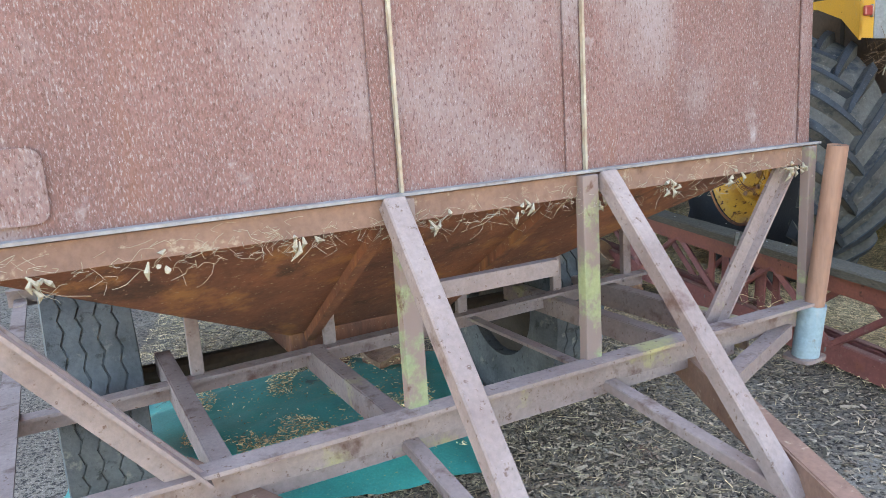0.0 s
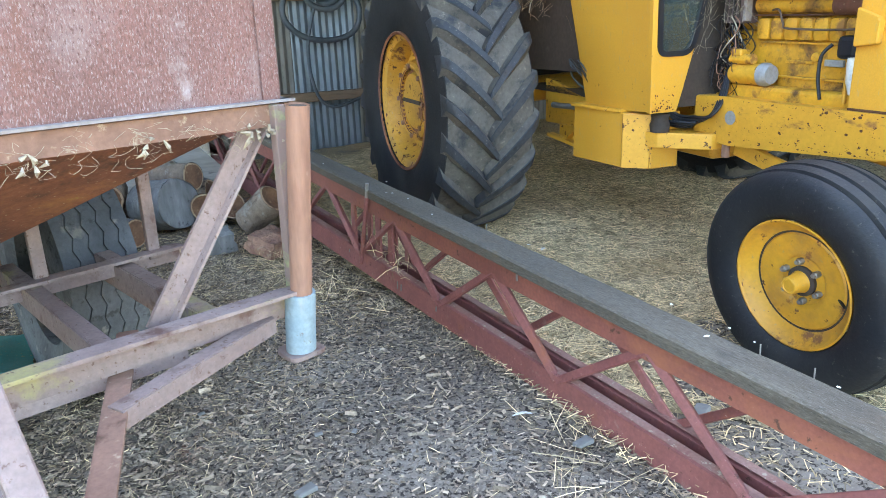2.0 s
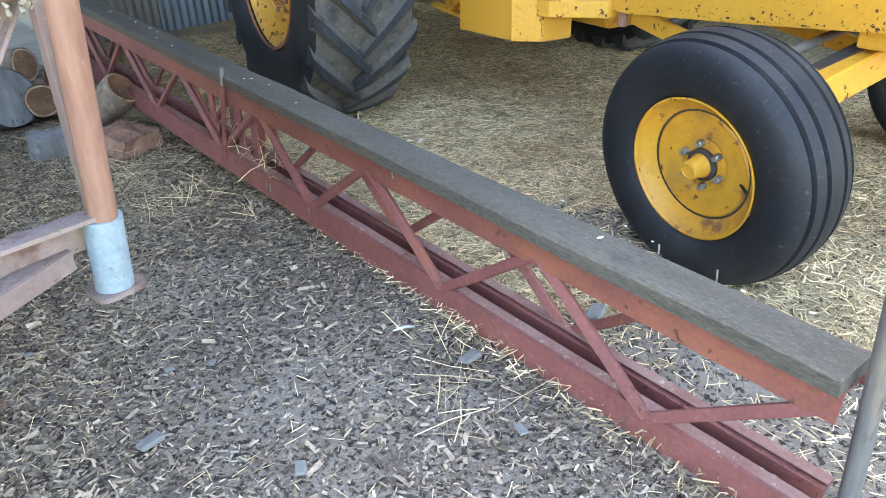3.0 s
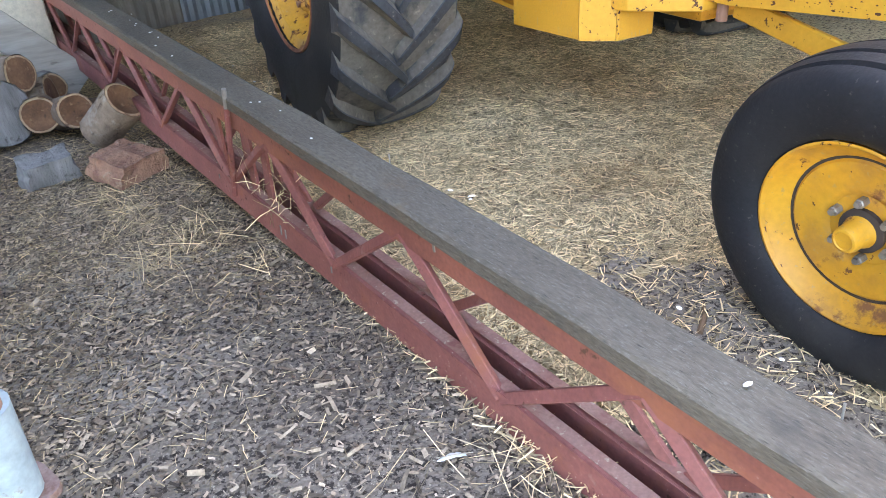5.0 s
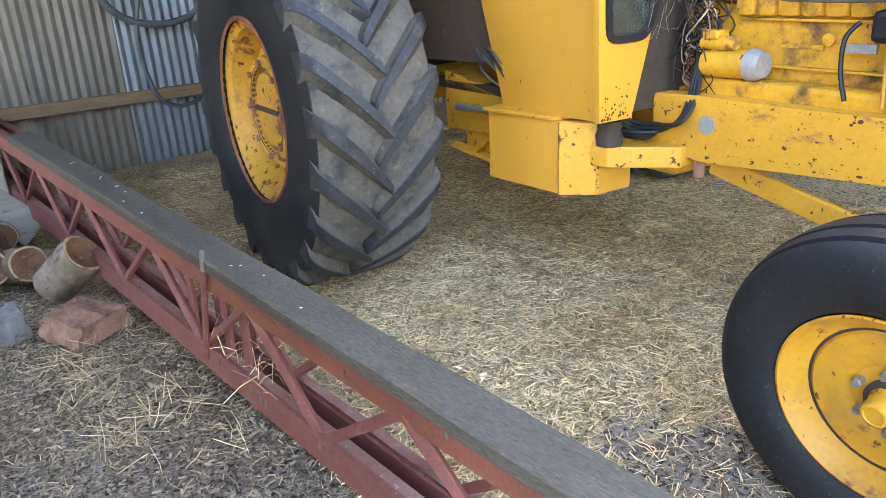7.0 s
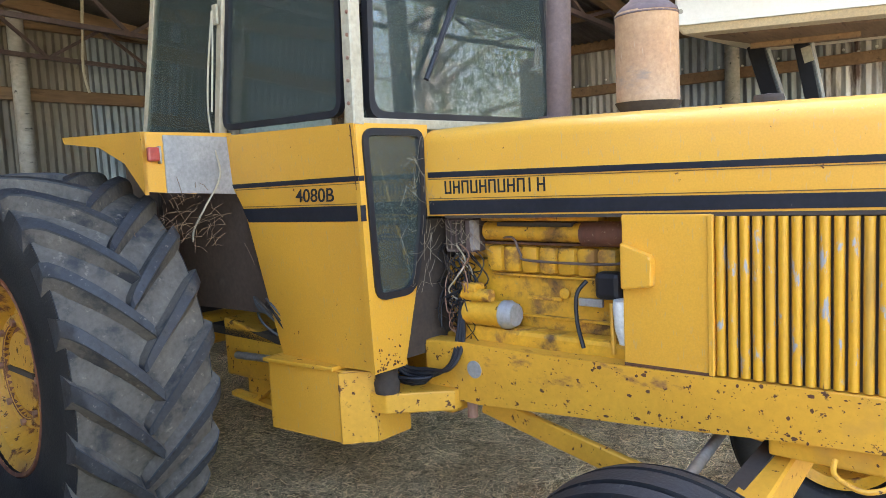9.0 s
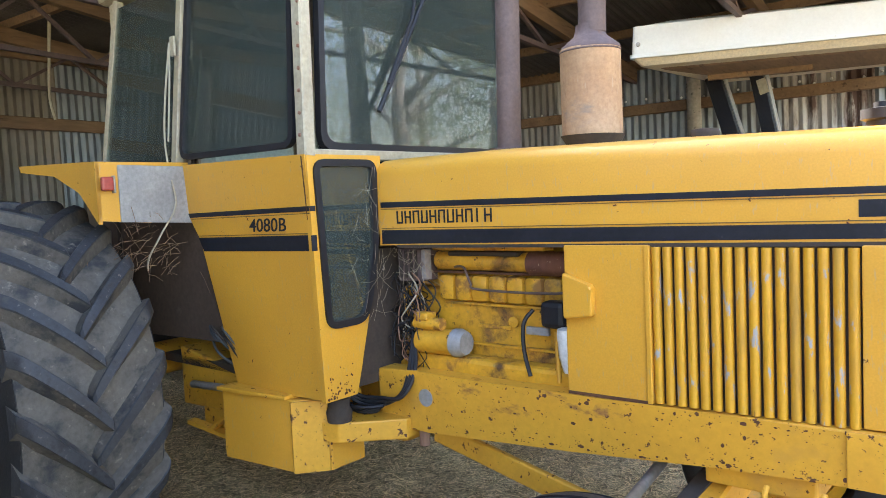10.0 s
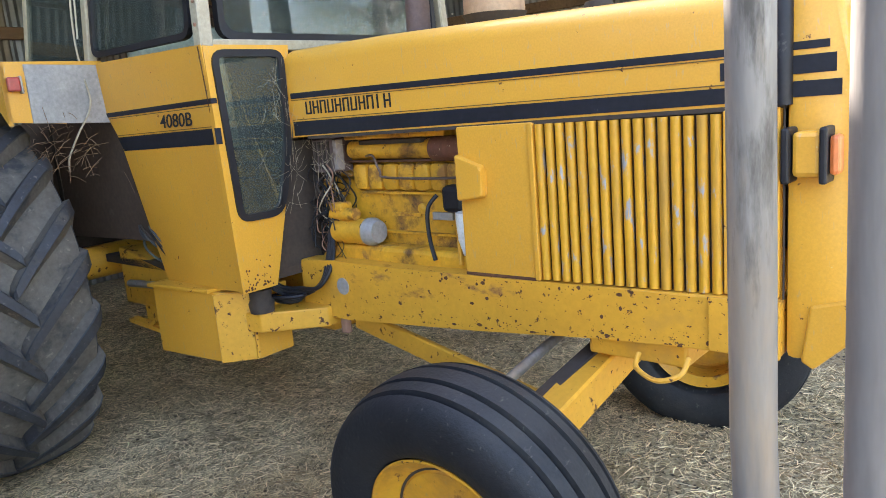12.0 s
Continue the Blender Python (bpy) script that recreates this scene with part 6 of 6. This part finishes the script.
for layer, (count, z) in enumerate(((18, 0.12), (12, 0.27), (7, 0.42), (3, 0.55))):
    for k in range(count):
        shrinkage = 0.16 * layer
        x, y = rng.uniform(0.15 + shrinkage, 1.75 - shrinkage), rng.uniform(4.75 + shrinkage * 1.2, 6.6 - shrinkage)
        a = rng.uniform(-0.7, 0.7)
        log((x, y, z + rng.uniform(-0.02, 0.02)), (math.sin(a), -math.cos(a), rng.uniform(-0.15, 0.15)), rng.uniform(0.28, 0.42), rng.uniform(0.09, 0.14), rng.choice([M_BARK, M_BARKGREY, M_BARK]), 20 + len(spots))
        spots.append(k)
split_block((0.62, 3.72, 0.09), (0.22, 0.2, 0.17), 20, M_SPLIT, 5, "red-brown block of split firewood under the bin")
split_block((0.36, 3.86, 0.08), (0.2, 0.16, 0.15), -10, M_SPLIT, 6, "red-brown block of split firewood under the bin")


def old_freezer():
    f = thing("chest_freezer", "old cream chest freezer with stains beside the firewood", "freezer", pose(1.86, 7.08, 0, 0, 0, -3))
    part("cabinet", box((-0.66, -0.33, 0.02), (0.66, 0.33, 0.86), 0.03), M_CREAMBOX, f, smooth=True)
    part("lid", box((-0.67, -0.345, 0.868), (0.67, 0.345, 0.93), 0.02), M_CREAM, f, smooth=True)
    part("seal", box((-0.65, -0.325, 0.858), (0.65, 0.325, 0.87)), M_BLACK, f)
    for x in (-0.55, 0.55):
        part("foot", box((x - 0.04, -0.25, -0.01), (x + 0.04, 0.25, 0.022)), M_BLACK, f)


old_freezer()
pl = part("leaning_board", beam((2.54, 6.30, 0.10), (1.40, 6.52, 1.36), 0.22, 0.04, side=(0.75, 0.2, 0.65), bev=0.004), M_GREYTIMBER)
tagged(pl, "silver-grey weathered board leaning over the firewood", "board")
pl = part("steel_scrap", angle_bar((2.5, 6.9, 0.12), (2.42, 6.35, 0.22), 0.04, 0.05), M_TRUSS)
tagged(pl, "short rusty offcut of steel angle", "steel scrap")


def tarpaulin():
    bm = bmesh.new()
    n = 46
    grid = []
    for j in range(n):
        row = []
        for i in range(n):
            a, b = i / (n - 1) * 2 - 1, j / (n - 1) * 2 - 1
            r = max(abs(a), abs(b))
            x = 0.12 + 0.86 * a * (1 + 0.10 * noise.noise((b * 3, 1, 0)))
            y = 3.28 + 0.74 * b * (1 + 0.12 * noise.noise((a * 3, 5, 0)))
            z = 0.02 + 0.11 * (1 - r ** 3) + 0.05 * abs(noise.noise((x * 3, y * 3, 0))) + 0.025 * abs(noise.noise((x * 8, y * 6, 4)))
            row.append(bm.verts.new((x + 0.18 * b, y, z)))
        grid.append(row)
    for j in range(n - 1):
        for i in range(n - 1):
            bm.faces.new((grid[j][i], grid[j][i + 1], grid[j + 1][i + 1], grid[j + 1][i]))
    ob = part("tarpaulin", bm, M_TARP, smooth=True)
    return tagged(ob, "crumpled green tarpaulin with spilt grain under the bin", "tarpaulin")


tarpaulin()


# ---- hose on the back wall, cords ----
def hose():
    hs = thing("hose_coil", "black rubber hose coiled and hung on the iron wall", "hose")
    def ring(cx, cz, r, rz, k0, y):
        return [(cx + r * math.cos(k / 28 * 2 * math.pi + k0), y + 0.012 * math.sin(k * 0.9), cz + rz * math.sin(k / 28 * 2 * math.pi + k0)) for k in range(29)]
    for i in range(3):
        part("coil", tube(ring(4.0 + 0.015 * i, 1.80 - 0.03 * i, 0.17 + 0.03 * i, 0.15 + 0.02 * i, i, BACK - 0.10 - 0.03 * i), 0.03, 10), M_HOSE, hs, smooth=True)
    part("loop", tube(smooth_line([(3.98, BACK - 0.14, 1.93), (3.66, BACK - 0.14, 1.78), (3.57, BACK - 0.14, 1.50), (3.74, BACK - 0.15, 1.30), (4.05, BACK - 0.15, 1.24), (4.34, BACK - 0.14, 1.33), (4.40, BACK - 0.13, 1.6), (4.15, BACK - 0.13, 1.92)]), 0.03, 10), M_HOSE, hs, smooth=True)
    part("loop", tube(smooth_line([(4.02, BACK - 0.14, 1.9), (3.80, BACK - 0.16, 1.2), (3.86, BACK - 0.16, 0.7), (4.05, BACK - 0.16, 0.55), (4.35, BACK - 0.15, 0.62)]), 0.018, 8), M_HOSE, hs, smooth=True)
    part("hook", tube([(4.0, BACK - 0.02, 1.97), (4.0, BACK - 0.2, 1.96)], 0.01, 6), M_STEELBOLT, hs)


hose()
part("hanging_cord", tube(smooth_line([(-0.80, -0.765, 2.46), (-0.835, -0.785, 2.2), (-0.86, -0.785, 2.02), (-0.82, -0.795, 1.87), (-0.78, -0.80, 1.73), (-0.80, -0.87, 1.60), (-0.86, -0.90, 1.50), (-0.90, -0.89, 1.44)], 8), 0.0045, 8), M_CORD, tractor, "pale frayed cord hanging down the cab side", smooth=True)
part("hanging_cord", tube(smooth_line([(-0.80, -0.765, 2.46), (-0.80, -0.775, 2.3), (-0.825, -0.78, 2.1), (-0.83, -0.785, 2.02)], 8), 0.0042, 8), M_CORD, tractor, "short loop of pale cord on the cab side", smooth=True)
cd = part("hanging_twine", tube(smooth_line([(5.2, 6.9, 3.36), (5.17, 6.9, 3.0), (5.15, 6.9, 2.7), (5.18, 6.9, 2.52)], 6), 0.012, 6), M_CORD, smooth=True)
tagged(cd, "frayed twine hanging from the roof", "twine")


# ---- the tractor with the white canopy behind ----
def canopy_tractor():
    t = thing("canopy_tractor", "second tractor with a white sun canopy on dark posts", "tractor", pose(6.95, 2.77, 0))
    corners = [(0.0, 0.0), (0.72, -2.0), (1.90, -1.80), (1.50, -0.17)]

    def slab(z0, z1, d0, d1):
        a, b = rounded(shrink(corners, d0), 0.05), rounded(shrink(corners, d1), 0.05)
        return [(x, y, z0) for x, y in a], [(x, y, z1) for x, y in b]
    loft("canopy", *slab(2.632, 2.825, 0.015, 0.035), M_WHITE, t, "aged white canopy shell")
    loft("canopy_crown", *slab(2.825, 2.90, 0.06, 0.40), M_WHITE, t)
    loft("canopy_lip", *slab(2.605, 2.632, -0.008, -0.004), M_WHITE, t)
    loft("canopy_lining", *slab(2.56, 2.605, 0.10, 0.03), M_CANOPYLINE, t, "cream canopy lining")
    # flat brown slab whose darker colour stands in for the shaded hollow
    loft("lining_recess", *slab(2.552, 2.56, 0.34, 0.30), M_TIMBER, t)
    part("canopy_screw", lathe([(0.016, 0.0), (0.014, -0.006), (0.0, -0.007)], 12, m=pose(0.036, -0.06, 2.70, 0, 0, -70)), M_STEELBOLT, t)
    for (x, y), (u, v), w in (((1.02, -0.31), (1.04, -0.74), 0.13), ((1.05, -0.62), (1.06, -0.90), 0.11)):
        part("canopy_post", beam((x, y, 2.56), (u, v, 1.0), w, 0.05, side=(0.25, 1, 0), bev=0.006), M_BLACK, t, "dark canopy post")
        part("post_edge", beam((x + 0.01, y - w * 0.55, 2.56), (u + 0.01, v - w * 0.55, 1.0), 0.016, 0.05, side=(0.25, 1, 0)), M_BAREMETAL, t)
    part("canopy_bracket", beam((0.9, -0.30, 2.54), (1.06, -1.0, 2.54), 0.05, 0.05), M_TIMBER, t)
    part("notice", beam((1.005, -0.655, 2.49), (1.012, -0.68, 2.38), 0.07, 0.005, side=(0.25, 1, 0)), M_CREAM, t, "small pale label on a post")
    part("body", box((0.75, -1.9, 0.55), (1.35, -0.2, 1.25), 0.08), M_DARK, t)
    part("seat", box((0.85, -1.2, 1.25), (1.25, -0.8, 1.45), 0.06), M_BLACK, t)
    for x in (0.5, 1.55):
        for y in (-1.7, -0.3):
            w = part("wheel", lathe([(0.25, -0.12), (0.45, -0.14), (0.5, -0.08), (0.5, 0.08), (0.45, 0.14), (0.25, 0.12)], 30), M_TYRE, t)
            w.matrix_local = pose(x, y, 0.60, 0, 0, 90)


canopy_tractor()


# ---- trees outside ----
def gum_tree(x, y, h, seed):
    r2 = random.Random(seed)
    t = thing("gum_tree", "eucalypt with drooping grey-green leaves outside the shed", "tree", pose(x, y, 0), group="gum trees")
    pts = [(0, 0, -0.2), (0.1, 0.05, h * 0.25), (0.3 * r2.uniform(-1, 1), 0.2, h * 0.5), (0.5 * r2.uniform(-1, 1), 0.3, h * 0.85)]
    bm = tube(smooth_line(pts, 4), [0.32 - 0.26 * i / 12 for i in range(13)], 10)
    tips = []
    for k in range(11):
        a, z = r2.uniform(0, 6.28), h * r2.uniform(0.25, 0.8)
        p = Vector((0.1, 0.1, z))
        e = p + Vector((math.cos(a) * h * 0.33, math.sin(a) * h * 0.33, h * r2.uniform(0.05, 0.22)))
        tube(smooth_line([p, (p + e) / 2 + Vector((0, 0, 0.3)), e], 3), [0.10, 0.085, 0.07, 0.06, 0.05, 0.04, 0.02][:7], 6, bm)
        tips += [e, (p + e) / 2, e + Vector((r2.uniform(-1, 1), r2.uniform(-1, 1), 0.4)), p.lerp(e, 0.75)]
    part("trunk", bm, M_BARKGREY, t, smooth=True)
    rg = np.random.default_rng(seed)
    vs, fs = [], []
    for c in tips:
        for k in range(150):
            o = rg.normal(0, 0.55, 3) * (1, 1, 0.9)
            p = Vector((c.x + o[0], c.y + o[1], c.z + o[2] - 0.3))
            d = Vector((rg.normal(0, 0.35), rg.normal(0, 0.35), -1)).normalized() * rg.uniform(0.10, 0.2)
            s = d.cross(Vector(rg.normal(0, 1, 3))).normalized() * 0.018
            i = len(vs)
            vs += [p, p + d * 0.5 + s, p + d, p + d * 0.5 - s]
            fs.append((i, i + 1, i + 2, i + 3))
    me = bpy.data.meshes.new("crown")
    me.from_pydata([tuple(v) for v in vs], [], fs)
    me.materials.append(M_LEAF)
    new("crown", me).parent = t


for x, y, h, sd in ((13.5, -7.5, 8, 1), (17.5, -6.0, 9, 2), (11.0, -11.5, 8, 3), (20.0, -14.0, 10, 4), (3.0, -16.0, 9, 5), (-9.0, -14.0, 9, 6)):
    gum_tree(x, y, h, sd)


# ---- litter on the ground ----
def bare_patch(x, y):
    """Where feet have worn the litter thin."""
    return 1 - 0.75 * max(0, min(1, 1.6 - math.hypot((x - 2.25) / 0.55, (y - 2.1) / 1.1)))


def bed_z(x, y):
    return gz(x, y) + 0.022


strewn("loose_straw", 270000, (2.75, 0.8, 6.2, 7.6), bed_z, (0.014, 0.068), (0.0018, 0.0046), M_STRAW, "loose dry straw strewn over the floor", 0.022, 1, 0.16, lambda x, y: (1.0 if x > straw_edge(y) else 0.25) * (0.25 if math.hypot((x - 3.5) / 0.32, (y - 2.0) / 0.5) < 1 + 0.3 * noise.noise((x * 5, y * 5, 4)) else 1.0) * (0.55 if y < 1.6 else 1.0))
strewn("wood_chips", 130000, (-0.6, 0.6, 2.95, 5.2), gz, (0.005, 0.032), (0.0022, 0.0095), M_CHIP, "grey-brown bark chips and leaf litter", 0.012, 2, 0.2, bare_patch)
strewn("scattered_straw", 80000, (-0.8, 0.6, 3.0, 7.0), gz, (0.012, 0.065), (0.0010, 0.0026), M_STRAW, "thin scatter of straw over the dirt", 0.014, 3, 0.18, lambda x, y: (0.30 + 0.70 * min(1, max(0, (y - 2.0) / 2.0))) * bare_patch(x, y))
strewn("spilt_grain", 14000, (-0.35, 2.6, 0.75, 3.9), lambda x, y: 0.14 + 0.02 * noise.noise((x * 4, y * 4, 0)), (0.006, 0.02), (0.003, 0.006), M_STRAW, "spilt grain and husks on the tarpaulin", 0.02, 4, 0.2, lambda x, y: 1.0 if noise.noise((x * 4, y * 3, 9)) > 0.05 else 0.06)


def caught_straw():
    """Straw and cobweb wisps caught along the rim of the bin."""
    rg = random.Random(11)
    bm = bmesh.new()
    for k in range(320):
        x = -rg.random() * (HL + 0.05)
        p = Vector((x, -0.022 - rg.random() * 0.02, HZ - 0.06 + rg.uniform(-0.03, 0.035)))
        pts = [p]
        for j in range(3):
            p = p + Vector((rg.uniform(-0.03, 0.03), rg.uniform(-0.012, 0.02), rg.uniform(-0.022, 0.012)))
            pts.append(p)
        tube(smooth_line(pts, 2), rg.uniform(0.0003, 0.0006), 4, bm)
    for c in (0.03, 0.07, 0.12, 0.36, 0.62, 0.9, 1.12, 1.37, 1.7, 2.0, 2.2, 2.3):
        for k in range(5):
            p = Vector((-c + rg.uniform(-0.03, 0.03), -0.03, HZ - 0.065 + rg.uniform(-0.02, 0.02)))
            q = p + Vector((rg.uniform(-0.025, 0.025), rg.uniform(-0.01, 0.01), rg.uniform(-0.04, 0.0)))
            tube([p, (p + q) / 2 + Vector((rg.uniform(-0.01, 0.01), -0.008, 0)), q], [0.002, 0.006, 0.001], 5, bm)
    tagged(part("caught_straw", bm, M_WEB, hop, "wisps of straw and cobweb on the rim"), kind="stuff")


caught_straw()


def droppings():
    """White splashes on the plank and truss."""
    rg = random.Random(5)
    for k in range(26):
        y = rg.uniform(TL0, 4.6)
        r = rg.uniform(0.003, 0.006)
        bm = lathe([(0.0, 0.002), (r * 0.7, 0.0015), (r, 0.0)], 8, m=pose(rg.uniform(0.02, 0.17), y, TZ + 0.054, 90, 0, rg.uniform(0, 180)) @ Matrix.Diagonal((1, 1, rg.uniform(1, 2.2), 1)))
        ob = part("splash", bm, M_PLASTIC, truss, "white bird splash")
    for k in range(6):
        y = rg.uniform(TL0, 3.2)
        hi = rg.random() < 0.5
        x, z = (0.0015, TZ - rg.uniform(0.005, 0.03)) if hi else (-0.0065, rg.uniform(0.07, 0.12))
        part("splash", beam((x, y, z), (x, y + rg.uniform(-0.004, 0.004), z - rg.uniform(0.015, 0.05)), 0.003, rg.uniform(0.004, 0.009), side=(1, 0, 0)), M_STONE, truss, "white bird splash")


droppings()
strewn("straw_tufts", 120, (2.45, 1.5, 2.78, 2.2), gz, (0.08, 0.26), (0.0018, 0.0035), M_STRAW, "tufts of longer straw beside the truss", 0.03, 6, 0.3, lambda x, y: 1.0 if noise.noise((x * 6, y * 5, 2)) > 0.1 else 0.05)
strewn("straw_tufts", 700, (2.2, 3.3, 2.66, 4.5), gz, (0.08, 0.22), (0.0015, 0.003), M_STRAW, "tufts of longer straw beside the truss", 0.05, 7, 0.35, lambda x, y: 1.0 if noise.noise((x * 5, y * 5, 8)) > 0.0 else 0.1)
strewn("large_chips", 1500, (0.3, 0.7, 2.8, 4.4), gz, (0.02, 0.065), (0.004, 0.016), M_CHIP, "larger flakes of bark and timber", 0.015, 8, 0.15)
for y in (0.35, 0.52, 1.9):
    part("nail", tube([(0.13, y, TZ + 0.03), (0.132, y + 0.004, TZ + 0.066)], [0.0025, 0.0025], 6), M_STEELBOLT, truss)
for x, y, z, s, rz in ((1.78, 2.10, 0.015, 0.05, 20), (2.06, 1.75, 0.015, 0.035, 60), (1.93, 2.40, 0.012, 0.022, 0), (2.6, 1.5, 0.02, 0.03, 80), (1.59, 2.78, 0.012, 0.02, 15), (2.05, 2.35, 0.012, 0.02, 50), (2.7, 1.85, 0.02, 0.05, 10), (3.16, 1.75, 0.05, 0.06, 30)):
    s *= 0.72
    bm = box((-s, -s * 0.6, -s * 0.22), (s, s * 0.6, s * 0.22), s * 0.16)
    for v in bm.verts:
        v.co += noise.noise_vector(v.co * 40) * s * 0.2
    st = part("stone", bm, M_STONE)
    st.matrix_world = pose(x, y, z, 0, 0, rz)
    tagged(st, "small pale flat stone lying in the litter", "stone", "scattered stones")
sk = part("stick", tube([(3.46, 2.04, 0.062), (3.53, 2.08, 0.066), (3.60, 2.14, 0.062)], [0.01, 0.009, 0.007], 7), M_TIMBER, smooth=True)
tagged(sk, "short stick on the straw near the front wheel", "stick")


def feather(at, length, rz):
    """A small white feather: a bowed vane with a notched outline and a quill."""
    f = thing("feather", "small white feather lying in the straw by the truss", "feather", pose(*at, 8, 0, rz))
    bm = bmesh.new()
    rows = []
    for i in range(15):
        t = i / 14
        w = 0.30 * length * math.sin(math.pi * (0.08 + 0.86 * t)) ** 0.7 * (0.75 if i % 4 == 2 else 1.0)
        z = 0.10 * length * math.sin(math.pi * t)
        rows.append([bm.verts.new((length * t - w * 0.25 * abs(k), w * k * 0.5, z - 0.02 * length * abs(k))) for k in (-1, -0.5, 0, 0.5, 1)])
    for a, b in zip(rows, rows[1:]):
        for k in range(4):
            bm.faces.new((a[k], a[k + 1], b[k + 1], b[k]))
    part("vane", bm, M_PLASTIC, f, "white barbs", smooth=True)
    part("quill", tube([(-0.25 * length, 0, 0.002), (0.3 * length, 0, 0.085 * length), (length, 0, 0.01)], [0.0014, 0.0012, 0.0006], 6), M_CORD, f)


def tangled_straw():
    """Straw caught in the joint of the truss beside the upright rod."""
    rg = random.Random(17)
    bm = bmesh.new()
    for k in range(48):
        p = Vector((rg.uniform(-0.03, 0.10), 2.62 + rg.gauss(0, 0.14), 0.14 + abs(rg.gauss(0, 0.05))))
        d = Vector((rg.uniform(-0.6, 0.6), rg.uniform(-1, 1), rg.uniform(-0.4, 0.5))).normalized() * rg.uniform(0.05, 0.16)
        tube([p, p + d * 0.5 + Vector((0, 0, 0.012)), p + d], rg.uniform(0.0006, 0.0012), 4, bm)
    tagged(part("tangled_straw", bm, M_STRAW, truss, "wisps of straw tangled in the lattice"), kind="stuff")


tangled_straw()


feather((2.66, 2.10, 0.022), 0.075, 160)
